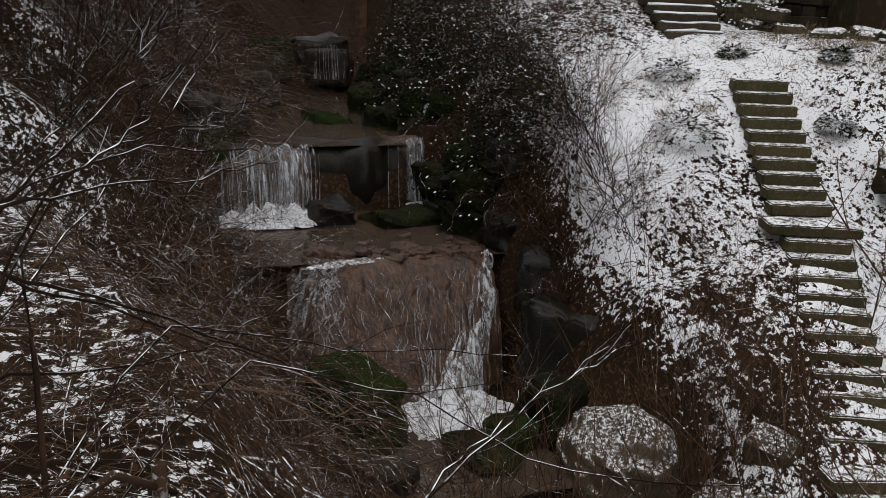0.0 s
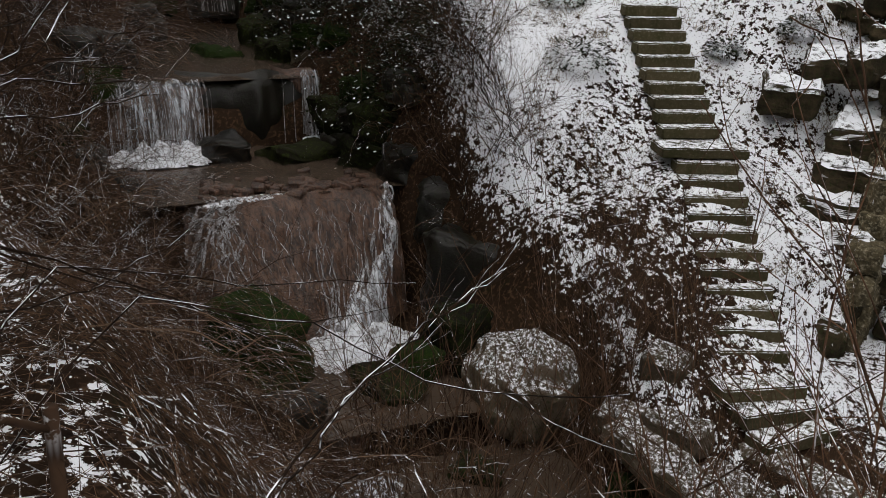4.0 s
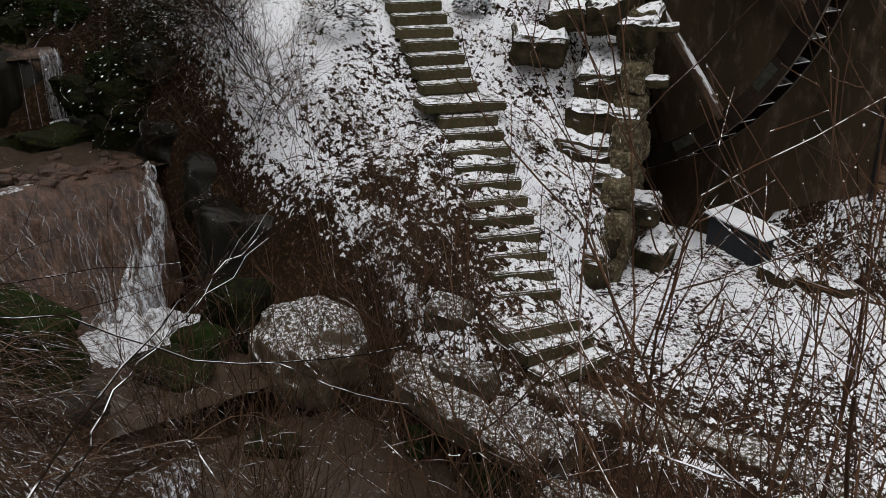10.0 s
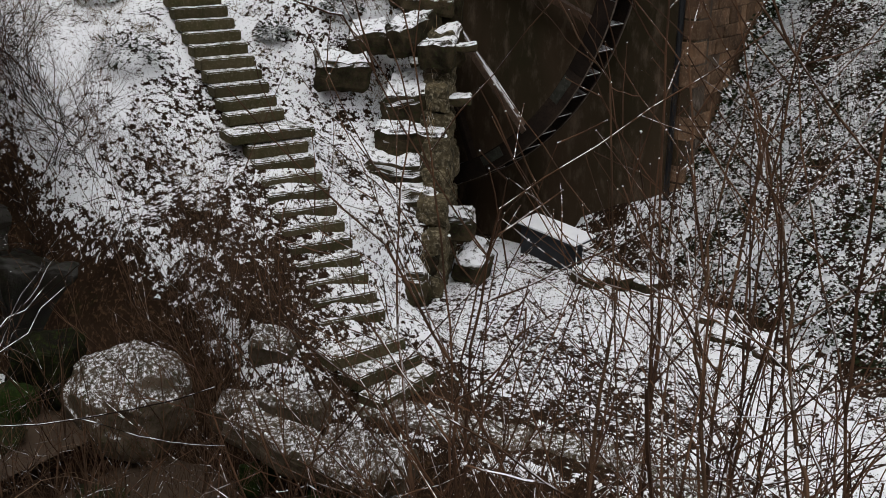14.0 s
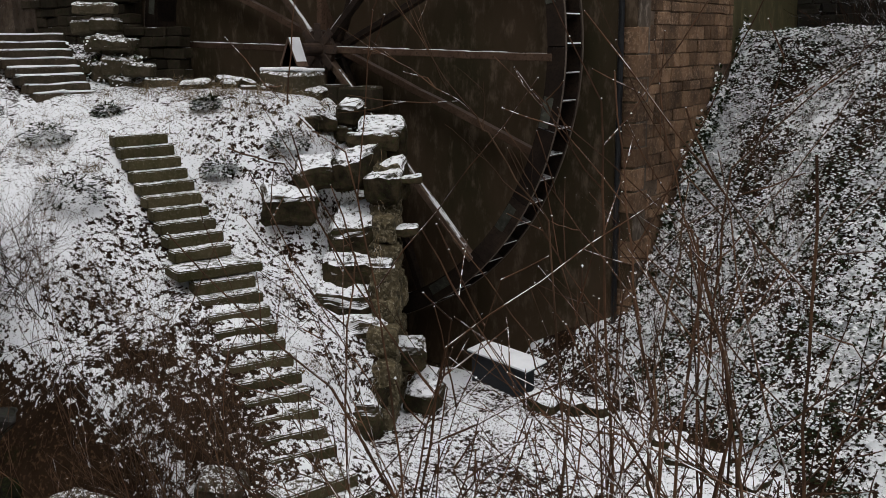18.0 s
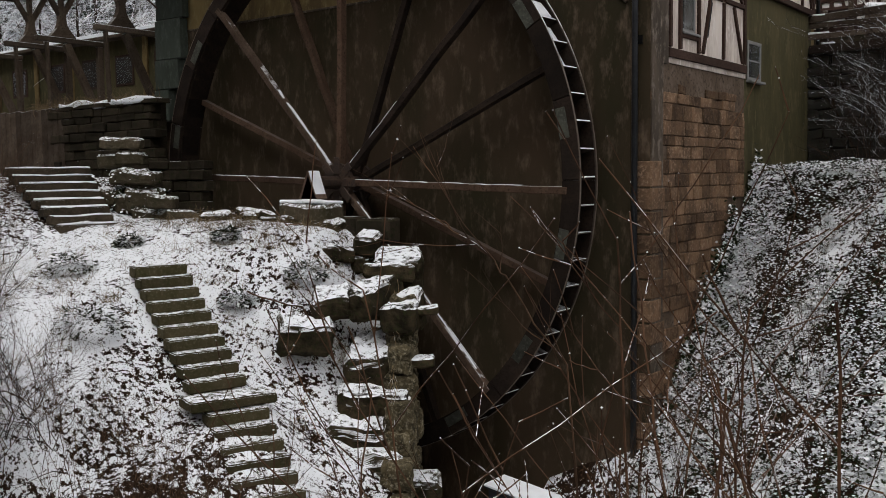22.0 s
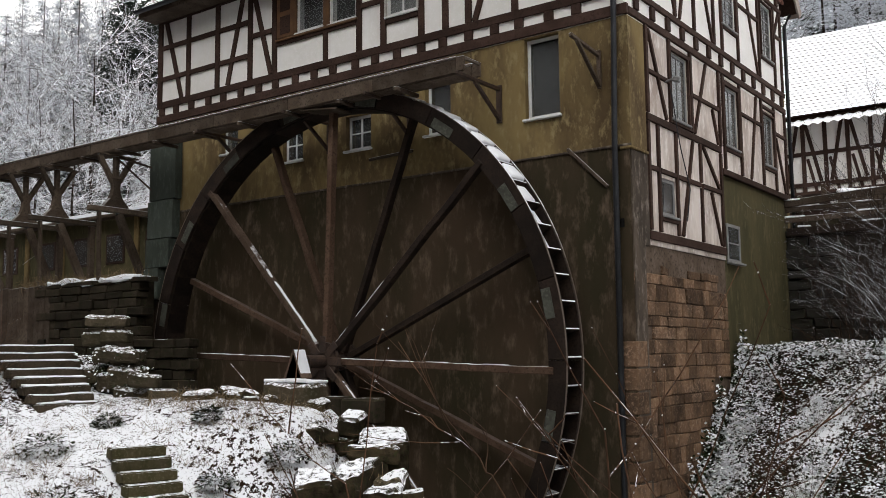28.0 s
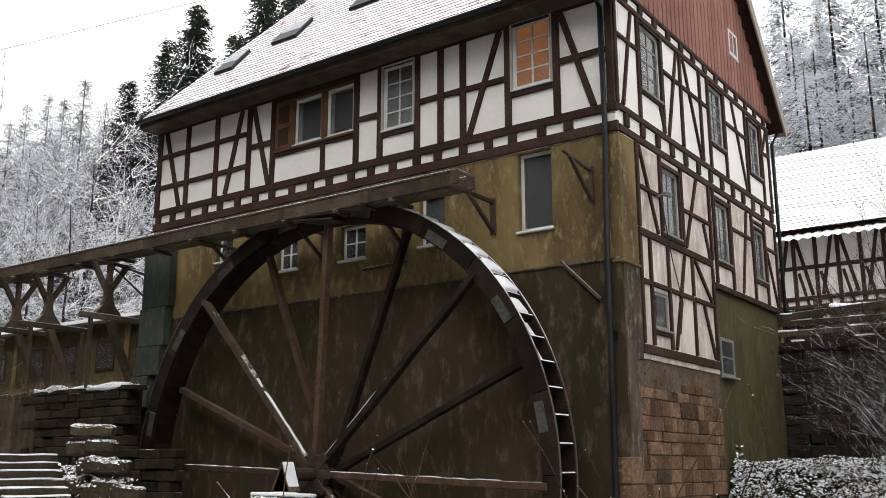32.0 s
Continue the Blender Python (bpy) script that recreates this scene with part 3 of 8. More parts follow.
on_house("gable_corner_base", wall_with_holes("y", 0.03, 0.5, -12.6, -4.4, [], 0.004, 0.4), "grey_render")
on_house("gable_lower_wall", wall_with_holes("y", 0.72, 4.75, -4.36, -2.42, holes_g, -0.03, 0.3), "infill_aged", "stained pale plaster panels")
on_house("gable_middle_wall", wall_with_holes("y", 0.72, DEPTH, -2.42, -0.22, holes_g, -0.03, 0.3), "infill_aged", "stained pale plaster panels")
on_house("gable_upper_wall", wall_with_holes("y", 0.33, DEPTH, -0.22, 2.88, holes_g, -0.03, 0.3), "infill", "white plaster panels")
on_house("left_wall", wall_with_holes("y", 0.5, DEPTH, -12.6, 2.7, [], WALL_L + 0.3, 0.3), "ochre")
on_house("rear_wall", wall_with_holes("x", WALL_L, -0.1, -6, 2.7, [], DEPTH, 0.3), "ochre")

# timber frame of the front
T = 0.15


def front_timber(x0, z0, x1, z1, w=T, name="beam", proud=0.022):
    bm = bmesh.new()
    beam(bm, (x0, 0.028, z0), (x1, 0.028, z1), w, 0.1 - 0.004 * (z1 != z0) - 0.002 * (x0 != x1), (0, 1, 0), 0.008)
    return on_house(name, bm, "timber")


front_timber(WALL_L - 0.02, 2.62, 0.02, 2.62, 0.22, "wall_plate")
front_timber(WALL_L - 0.02, 0.29, 0.02, 0.29, 0.17, "rail")
front_timber(WALL_L - 0.02, -0.10, 0.02, -0.10, 0.20, "sill_beam")
for x in (-13.43, -12.28, -11.15, -9.95, -9.10, -6.42, -5.72, -4.68, -4.05, -3.47, -2.36, -1.24, -0.09):
    front_timber(x, 0.375, x, 2.51, 0.15 if x > -13 else 0.17, "post")
front_timber(-7.44, 0.375, -7.44, 1.05, 0.13, "post")
for a, b, z in ((-13.35, -12.36, 1.84), (-12.2, -11.23, 1.84), (-11.07, -10.03, 1.84), (-13.35, -12.36, 0.99), (-12.2, -11.23, 0.99), (-11.07, -10.03, 0.99),
                (-9.87, -9.18, 1.45), (-9.02, -6.50, 1.08), (-6.34, -5.80, 1.40), (-4.60, -4.13, 1.43), (-3.97, -3.55, 1.43), (-3.39, -2.44, 1.42), (-1.16, -0.17, 1.47),
                (-5.64, -4.76, 0.88), (-2.28, -1.32, 1.03), (-9.02, -6.50, 2.45), (-5.64, -4.76, 2.52)):
    front_timber(a, z, b, z, 0.12, "rail")
for a in ((-13.19, 2.5, -12.54, 0.38), (-10.23, 2.5, -10.76, 0.38), (-9.82, 2.5, -9.22, 0.38), (-2.55, 2.5, -3.32, 0.38), (-1.13, 2.5, -0.45, 0.38)):
    front_timber(*a, 0.13, "brace")
# joist ends between the two sill beams: dark blocks that leave white squares
for k in range(21):
    x = -1.01 - 0.617 * k + 0.03 * math.sin(k * 2.3)
    bm = bmesh.new()
    box(bm, (x - 0.10, -0.024, 0.003), (x + 0.10, 0.06, 0.202), 0.008)
    on_house("joist_end", bm, "timber")

# brown shutter beside the double window
bm = bmesh.new()
box(bm, (-9.0, -0.03, 1.18), (-8.42, 0.03, 2.36), 0.01)
shutter = on_house("shutter", bm, "brown_frame", "brown panelled shutter")
for z0 in (1.26, 1.82):
    bm = bmesh.new()
    box(bm, (-8.88, -0.042, z0), (-8.54, -0.029, z0 + 0.44), 0.006)
    on_house("panel", bm, "timber", parent=shutter)
bm = bmesh.new()
for lo, hi in (((-9.02, -0.02, 2.34), (-6.44, 0.04, 2.42)), ((-8.42, -0.022, 1.14), (-8.36, 0.04, 2.34)), ((-7.5, -0.022, 1.18), (-7.32, 0.04, 2.34)), ((-9.02, -0.06, 1.10), (-6.44, 0.04, 1.16))):
    box(bm, lo, hi, 0.008)
on_house("window_casing", bm, "brown_frame", "brown wooden casing")


# timber frame of the gable side
def gable_timber(y0, z0, y1, z1, w=0.14, name="beam"):
    bm = bmesh.new()
    beam(bm, (-0.028, y0, z0), (-0.028, y1, z1), w * 0.82, 0.1 - 0.004 * (z1 != z0) - 0.002 * (y0 != y1), (1, 0, 0), 0.008)
    return on_house(name, bm, "timber")


gable_timber(0.33, 2.60, DEPTH, 2.60, 0.13, "wall_plate")
gable_timber(0.33, 2.88, DEPTH, 2.88, 0.10, "wall_plate")
gable_timber(0.10, 0.33, DEPTH, 0.33, 0.15, "rail")
gable_timber(0.10, -0.10, DEPTH, -0.10, 0.17, "sill_beam")
gable_timber(4.72, -2.40, DEPTH, -2.40, 0.16, "sill_beam")
gable_timber(0.72, -4.18, 4.72, -4.18, 0.20, "sill_beam")
gable_timber(0.76, -1.95, 4.64, -1.95, 0.17, "rail")
for y in (0.09, 1.14, 2.32, 3.36, 4.52, 5.03, 6.10, 7.66, 8.92, 9.50):
    gable_timber(y, 0.40, y, 2.54, 0.13, "post")
for y in (0.84, 1.93, 3.03, 4.66, 4.92, 6.02, 7.60, 8.60, 9.50):
    gable_timber(y, -1.86 if y < 4.8 else -2.32, y, -0.18, 0.13, "post")
for y0, y1, z0 in ((0.82, 0.82, -4.08), (1.26, 1.26, -4.08), (2.13, 2.13, -4.08), (3.42, 3.42, -2.84), (4.62, 4.62, -4.08)):
    gable_timber(y0, z0, y1, -2.03, 0.12, "post")
gable_timber(3.41, -4.08, 3.43, -2.95, 0.11, "post")
# middle rails of each storey, broken by the windows
for a, b in ((0.16, 1.08), (2.38, 3.30), (3.42, 4.46), (4.58, 4.97), (6.16, 7.60), (8.98, 9.44)):
    gable_timber(a, 1.82, b, 1.82, 0.10, "rail")
for a, b in ((0.90, 1.87), (3.09, 4.60)):
    gable_timber(a, -1.05, b, -1.05, 0.10, "rail")
for a, b in ((6.08, 7.54), (8.66, 9.44)):
    gable_timber(a, -0.84, b, -0.84, 0.10, "rail")
for a, b in ((1.98, 3.00), (4.96, 5.98), (7.64, 8.56)):
    gable_timber(a, -0.32, b, -0.32, 0.09, "rail")
for a, b in ((0.88, 1.20), (1.32, 2.07), (2.19, 3.36), (3.48, 4.56)):
    gable_timber(a, -2.90, b, -2.90, 0.11, "rail")
for a, b, z in ((1.20, 2.26, 0.99), (5.09, 6.04, 0.99), (7.72, 8.86, 0.97), (1.99, 2.97, -1.82), (4.98, 5.96, -1.86), (7.66, 8.54, -1.86), (1.32, 2.07, -3.82)):
    gable_timber(a, z, b, z, 0.10, "rail")
for y0, y1, z0, z1 in ((0.86, 0.35, 2.52, 0.42), (2.36, 2.16, 0.42, 0.94), (3.18, 2.56, 2.52, 0.42), (3.56, 4.42, 2.52, 0.42), (6.70, 7.52, 2.52, 0.42), (9.40, 9.02, 2.52, 1.90),
                       (0.94, 1.72, -0.22, -1.85), (3.92, 3.16, -0.20, -1.85), (4.22, 4.52, -1.12, -1.85), (7.24, 6.66, -0.20, -2.30), (8.72, 9.36, -0.95, -2.30),
                       (3.02, 2.34, -2.05, -4.06), (3.58, 4.48, -2.05, -2.84), (3.98, 4.50, -2.97, -4.06)):
    gable_timber(y0, z0, y1, z1, 0.10, "brace")
# joist ends above and below the upper storey: dark blocks that leave white rectangles
for z0, z1, y, pace in ((-0.010, 0.252, 0.45, 0.74), (2.668, 2.828, 0.62, 0.72)):
    while y < 9.4:
        bm = bmesh.new()
        box(bm, (-0.06, y - 0.09, z0), (0.026, y + 0.09, z1), 0.008)
        on_house("joist_end", bm, "timber")
        y += pace


# windows
def window(u0, u1, z0, z1, cols, rows_, frame_mat, side, curtain=0, deep=0.05, casing=None):
    """A window with frame, bars, panes, sill and behind them a blind or a near-black sheet painted as interior shade.
    """
    def put(a, b, bev=0.0):
        (ua, da, za), (ub, db, zb) = a, b
        if side == "front":
            return box(bmesh.new(), (ua, da, za), (ub, db, zb), bev)
        return box(bmesh.new(), (-db, ua, za), (-da, ub, zb), bev)

    f = 0.07
    holder = on_house("window", put((u0, deep + 0.02, z0), (u1, deep + 0.05, z0 + f), 0.006), frame_mat, "white framed window" if frame_mat == "white_frame" else "grey framed window")
    for a, b in (((u0, deep + 0.018, z1 - f), (u1, deep + 0.052, z1)), ((u0, deep + 0.019, z0 + f), (u0 + f, deep + 0.051, z1 - f)), ((u1 - f, deep + 0.019, z0 + f), (u1, deep + 0.051, z1 - f))):
        on_house("frame", put(a, b, 0.006), frame_mat, parent=holder)
    on_house("sill", put((u0 - 0.04, -0.05, z0 - 0.05), (u1 + 0.04, deep + 0.05, z0 - 0.002), 0.01), frame_mat, parent=holder)
    if casing:
        for lo, hi in ((u0 - 0.05, u0 - 0.001), (u1 + 0.001, u1 + 0.05)):
            on_house("casing", put((lo, -0.028, z0), (hi, deep + 0.03, z1 + 0.05), 0.006), casing, parent=holder)
        on_house("casing", put((u0, -0.027, z1 + 0.001), (u1, deep + 0.03, z1 + 0.05), 0.006), casing, parent=holder)
    w, h = (u1 - u0 - 2 * f) / cols, (z1 - z0 - 2 * f) / rows_
    for i in range(1, cols):
        on_house("glazing_bar", put((u0 + f + w * i - 0.02, deep + 0.02, z0 + f), (u0 + f + w * i + 0.02, deep + 0.05, z1 - f)), frame_mat, parent=holder)
    for j in range(1, rows_):
        on_house("glazing_bar", put((u0 + f, deep + 0.022, z0 + f + h * j - 0.014), (u1 - f, deep + 0.048, z0 + f + h * j + 0.014)), frame_mat, parent=holder)
    for i in range(cols):
        for j in range(rows_):
            on_house("pane", put((u0 + f + w * i, deep + 0.032, z0 + f + h * j), (u0 + f + w * (i + 1), deep + 0.038, z0 + f + h * (j + 1))), "glass", parent=holder)
    # uncurtained windows get a flat sheet with the interior's darkness in its colour
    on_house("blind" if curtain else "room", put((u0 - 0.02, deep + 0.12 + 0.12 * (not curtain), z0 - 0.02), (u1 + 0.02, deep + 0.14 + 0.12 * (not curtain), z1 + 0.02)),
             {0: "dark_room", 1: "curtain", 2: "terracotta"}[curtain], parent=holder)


for w, c in zip(FRONT_WINDOWS, (1, 2, 0, 0, 0, 0, 0, 0, 0)):
    window(*w, "front", c, 0.03 if w[2] > 0 else 0.12, "casing_paint" if w[4] == 2 and w[5] == 4 else None)
for w, c in zip(GABLE_WINDOWS, (0, 1, 1, 1, 1, 1, 0, 0)):
    window(*w, "gable", c, 0.03, "timber" if w[2] > -3.3 else None)

# red boarding of the gable triangle, board by board
PITCH = 1.18
EAVE_Y, EAVE_Z, RIDGE_Y = -0.62, 2.74, 4.8
y = -0.15
while y < DEPTH + 0.1:
    top = EAVE_Z + PITCH * (RIDGE_Y - abs(y + 0.09 - RIDGE_Y) - EAVE_Y) - 0.22
    if top > 2.94:
        bm = bmesh.new()
        box(bm, (-0.02, y, 2.90), (0.03, y + 0.200, top), 0.012)
        on_house("board", bm, "red_board")
    y += 0.24
bm = bmesh.new()
vs = [bm.verts.new(p) for p in ((-0.03, 0.06, 2.90), (-0.03, DEPTH - 0.06, 2.90), (-0.03, RIDGE_Y, 8.6))]
bm.faces.new(vs)
bmesh.ops.solidify(bm, geom=bm.faces[:], thickness=0.05)
on_house("gable_backing", bm, "timber")
window(6.75, 7.40, 3.85, 4.52, 2, 1, "white_frame", "gable", 0, -0.06)

# roof: slabs with courses of tiles laid proud of them
RIDGE_Z = EAVE_Z + PITCH * (RIDGE_Y - EAVE_Y)
HIP_X, EAVE_L, EAVE_R = -9.9, -13.62, 0.36


def roof_side(sign, name):
    bm = bmesh.new()
    ey = EAVE_Y if sign > 0 else 2 * RIDGE_Y - EAVE_Y
    nrm = Vector((0, -PITCH * sign, 1)).normalized()
    corners = [(EAVE_L, ey, EAVE_Z), (EAVE_R, ey, EAVE_Z), (EAVE_R, RIDGE_Y, RIDGE_Z), (HIP_X, RIDGE_Y, RIDGE_Z)]
    lo = [bm.verts.new(Vector(p) - nrm * 0.12) for p in corners]
    hi = [bm.verts.new(p) for p in corners]
    bm.faces.new(lo[::-1])
    bm.faces.new(hi)
    for k in range(4):
        bm.faces.new((lo[k], lo[(k + 1) % 4], hi[(k + 1) % 4], hi[k]))
    roof = on_house(name, bm, "timber", "steep tiled roof under thin snow")
    bm = bmesh.new()
    n_rows = 44
    for r in range(n_rows):
        t0, t1 = r / n_rows, (r + 1.08) / n_rows
        xl = EAVE_L + (HIP_X - EAVE_L) * (r + 0.5) / n_rows
        x = xl
        while x < EAVE_R - 0.05:
            x2 = min(x + 0.22, EAVE_R)
            q = []
            for xx, t, lift in ((x, t0, 0.026), (x2 - 0.008, t0, 0.026), (x2 - 0.008, min(t1, 1), 0.012), (x, min(t1, 1), 0.012)):
                lift += 0.016 * noise.noise((xx * 3, t * 40, sign))
                q.append(bm.verts.new(Vector((xx, ey + (RIDGE_Y - ey) * t, EAVE_Z + (RIDGE_Z - EAVE_Z) * t)) + nrm * lift))
            bm.faces.new(q)
            base = [bm.verts.new(q[k].co - nrm * 0.028) for k in (0, 1)]
            bm.faces.new((q[0], base[0], base[1], q[1]))
            x += 0.22
    tiles = on_house("tiles", bm, "roof_snow", parent=roof)
    tagged(tiles, "clay tiles showing through thin snow", kind="stuff")
    return roof


front_roof = roof_side(1, "roof")
roof_side(-1, "roof")
bm = bmesh.new()
hip = [(EAVE_L, EAVE_Y, EAVE_Z), (HIP_X, RIDGE_Y, RIDGE_Z), (EAVE_L, 2 * RIDGE_Y - EAVE_Y, EAVE_Z)]
bm.faces.new([bm.verts.new(p) for p in hip])
on_house("hip", bm, "roof_snow")
bm = bmesh.new()
tube(bm, [(HIP_X, RIDGE_Y, RIDGE_Z + 0.03), (EAVE_R, RIDGE_Y, RIDGE_Z + 0.03)], 0.11, 8)
on_house("ridge_cap", bm, "roof_snow")
# skylights lying flat in the roof
for x, t, w in ((-11.9, 0.20, 0.7), (-10.3, 0.30, 0.9), (-7.9, 0.37, 0.95)):
    def roof_point(xx, tt, lift):
        nrm = Vector((0, -PITCH, 1)).normalized()
        return Vector((xx, EAVE_Y + (RIDGE_Y - EAVE_Y) * tt, EAVE_Z + (RIDGE_Z - EAVE_Z) * tt)) + nrm * lift
    bm = bmesh.new()
    for lift, inset in ((0.11, 0.0),):
        q = [roof_point(x, t, lift), roof_point(x + w, t, lift), roof_point(x + w, t + 0.115, lift), roof_point(x, t + 0.115, lift)]
        top = [bm.verts.new(p) for p in q]
        low = [bm.verts.new(p - Vector((0, -0.06, 0.09))) for p in q]
        bm.faces.new(top)
        for k in range(4):
            bm.faces.new((low[k], low[(k + 1) % 4], top[(k + 1) % 4], top[k]))
    sky_l = on_house("skylight", bm, "zinc", "dark skylight half under snow", parent=front_roof)
    bm = bmesh.new()
    bm.faces.new([bm.verts.new(p) for p in (roof_point(x + 0.06, t + 0.055, 0.118), roof_point(x + w - 0.06, t + 0.045, 0.118), roof_point(x + w - 0.06, t + 0.11, 0.118), roof_point(x + 0.06, t + 0.11, 0.118))])
    bmesh.ops.solidify(bm, geom=bm.faces[:], thickness=0.02)
    on_house("snow_patch", bm, "snow", parent=front_roof)
# chimney
bm = bmesh.new()
box(bm, (-11.1, 3.7, 6.4), (-10.5, 4.3, 9.6), 0.03)
chim = on_house("chimney", bm, "mortar", "pale chimney stack")
# gutter, fascia and downpipes
bm = bmesh.new()
box(bm, (EAVE_L + 0.02, EAVE_Y + 0.02, EAVE_Z - 0.20), (EAVE_R - 0.02, EAVE_Y + 0.06, EAVE_Z - 0.02), 0.01)
on_house("fascia", bm, "grey_wood")
bm = bmesh.new()
box(bm, (EAVE_L + 0.02, EAVE_Y + 0.06, EAVE_Z - 0.20), (EAVE_R - 0.02, -0.04, EAVE_Z - 0.16))
on_house("soffit", bm, "grey_wood")
bm = bmesh.new()
n_seg = 8
for i in range(n_seg):
    a0, a1 = math.pi + math.pi * i / n_seg, math.pi + math.pi * (i + 1) / n_seg
    q = []
    for xx, a in ((EAVE_L, a0), (EAVE_R, a0), (EAVE_R, a1), (EAVE_L, a1)):
        q.append(bm.verts.new((xx, EAVE_Y - 0.06 + 0.075 * math.cos(a), EAVE_Z - 0.02 + 0.075 * math.sin(a))))
    bm.faces.new(q)
bmesh.ops.remove_doubles(bm, verts=bm.verts[:], dist=0.001)
bmesh.ops.solidify(bm, geom=bm.faces[:], thickness=0.006)
on_house("gutter", bm, "zinc", "dark half-round gutter")
bm = bmesh.new()
tube(bm, [(-0.2, EAVE_Y - 0.06, EAVE_Z - 0.09), (-0.2, -0.12, EAVE_Z - 0.45), (-0.2, -0.09, 0), (-0.26, -0.09, -2.6), (-0.28, -0.1, -11.9)], 0.055, 10)
on_house("downpipe", bm, "zinc", "dark zinc downpipe", smooth=True)
bm = bmesh.new()
tube(bm, [(0.1, DEPTH + 0.5, EAVE_Z - 0.1), (0.06, DEPTH + 0.1, EAVE_Z - 0.5), (0.06, DEPTH + 0.08, -3.5)], 0.05, 8)
on_house("downpipe", bm, "zinc", smooth=True)
# verge boards of the gable
for sgn in (1, -1):
    bm = bmesh.new()
    ey = EAVE_Y if sgn > 0 else 2 * RIDGE_Y - EAVE_Y
    beam(bm, (EAVE_R - 0.02, ey, EAVE_Z - 0.13), (EAVE_R - 0.02, RIDGE_Y, RIDGE_Z - 0.13), 0.05, 0.30, (0, 0, 1), 0.006)
    on_house("verge_board", bm, "verge_wood")
    # soffit pale by colour, standing in for light thrown up from the snow
    bm = bmesh.new()
    q = [(0.03, ey, EAVE_Z - 0.16), (EAVE_R - 0.05, ey, EAVE_Z - 0.16), (EAVE_R - 0.05, RIDGE_Y, RIDGE_Z - 0.16), (0.03, RIDGE_Y, RIDGE_Z - 0.16)]
    bm.faces.new([bm.verts.new(p) for p in q])
    bmesh.ops.solidify(bm, geom=bm.faces[:], thickness=0.02)
    on_house("verge_soffit", bm, "verge_wood")

for ob in house.children_recursive:
    if ob.name.startswith("pane"):
        ob.visible_shadow = False

bm = bmesh.new()
tube(bm, [(0.07, 1.73, -1.18), (0.07, 1.90, -1.55), (0.07, 2.02, -1.95), (0.07, 2.17, -2.34), (0.07, 2.38, -2.72), (0.07, 2.59, -3.10), (0.07, 2.38, -3.77)], 0.011, 5)
on_house("hanging_cable", bm, "zinc", "thin dark cable hanging down the gable")
bm = bmesh.new()
beam(bm, (-0.02, 1.70, -1.09), (0.22, 1.70, -1.06), 0.05, 0.04, (0, 0, 1), 0.006)
beam(bm, (0.16, 1.70, -1.06), (0.30, 1.70, -1.11), 0.13, 0.10, (0, 0, 1), 0.02)
on_house("wall_lamp", bm, "grey_frame", "small grey lamp on a bracket")


# ---- the water wheel ----
HUB = Vector((-6.50, -0.98, -6.44))
R_OUT, R_IN, Y_F, Y_B = 5.64, 5.29, -0.98, -0.36
wheel = thing("water_wheel", "huge dark wooden overshot water wheel with long spokes, dusted with snow", "water wheel", HUB)


def ring_segment(y0, y1, a0, a1, steps=4):
    bm = bmesh.new()
    rows_ = []
    for i in range(steps + 1):
        a = a0 + (a1 - a0) * i / steps
        c, s = math.cos(a), math.sin(a)
        rows_.append([bm.verts.new((c * r, y, s * r)) for r, y in ((R_IN, y0), (R_OUT, y0), (R_OUT, y1), (R_IN, y1))])
    for a, b in zip(rows_, rows_[1:]):
        for k in range(4):
            bm.faces.new((a[k], b[k], b[(k + 1) % 4], a[(k + 1) % 4]))
    bm.faces.new(rows_[0])
    bm.faces.new(rows_[-1][::-1])
    bmesh.ops.recalc_face_normals(bm, faces=bm.faces[:])
    return bm


N_SEG = 24
for y0, y1 in ((0.0, 0.07), (Y_B - Y_F - 0.07, Y_B - Y_F)):
    for k in range(N_SEG):
        part("rim_segment", ring_segment(y0, y1, k * math.tau / N_SEG + 0.002, (k + 1) * math.tau / N_SEG - 0.002), "wheel_wood", wheel)
keep = R_IN, R_OUT
R_IN, R_OUT = R_OUT + 0.001, R_OUT + 0.014
for y0, y1 in ((-0.006, 0.03), (Y_B - Y_F - 0.03, Y_B - Y_F + 0.006)):
    part("edge_band", ring_segment(y0, y1, 0, math.tau, 140), "rim_edge", wheel, "thin worn edge band with a line of snow")
R_IN, R_OUT = keep
# sole boards and bucket boards between the two rims
N_BUCKET = 72
me_sole = finish(box(bmesh.new(), (-0.235, 0.07, -0.03), (0.235, 0.55, 0.0)), "wheel_wood")
bm = bmesh.new()
beam(bm, (0.02, 0.31, 0.0), (-0.05, 0.31, 0.345), 0.48, 0.028, (1, 0, 0))
me_bucket = finish(bm, "wheel_wood")
bm = bmesh.new()
box(bm, (-0.064, 0.072, 0.336), (-0.036, 0.548, 0.352), 0.004)
me_lip = finish(bm, "bucket_lip")
bm = rock_block((0.40, 0.44, 0.16), 5, 0.06, 3, 0.2)
bm.transform(Matrix.Translation((0.2, 0.31, 0.01)))
me_fill = finish(bm, "snow", True)
for k in range(N_BUCKET):
    a = math.tau * k / N_BUCKET
    turn = Matrix.Rotation(math.pi / 2 - a, 4, "Y")
    piece("bucket_board", me_bucket, wheel, turn @ Matrix.Translation((0, 0, R_IN)))
    piece("bucket_lip", me_lip, wheel, turn @ Matrix.Translation((0, 0, R_IN)))
    if radians(24) < a < radians(80):
        piece("bucket_snow", me_fill, wheel, turn @ Matrix.Translation((0, 0, R_IN + 0.205 - 0.22 * smooth01(radians(42), radians(24), a))))
    piece("sole_board", me_sole, wheel, turn @ Matrix.Translation((0, 0, R_IN)))
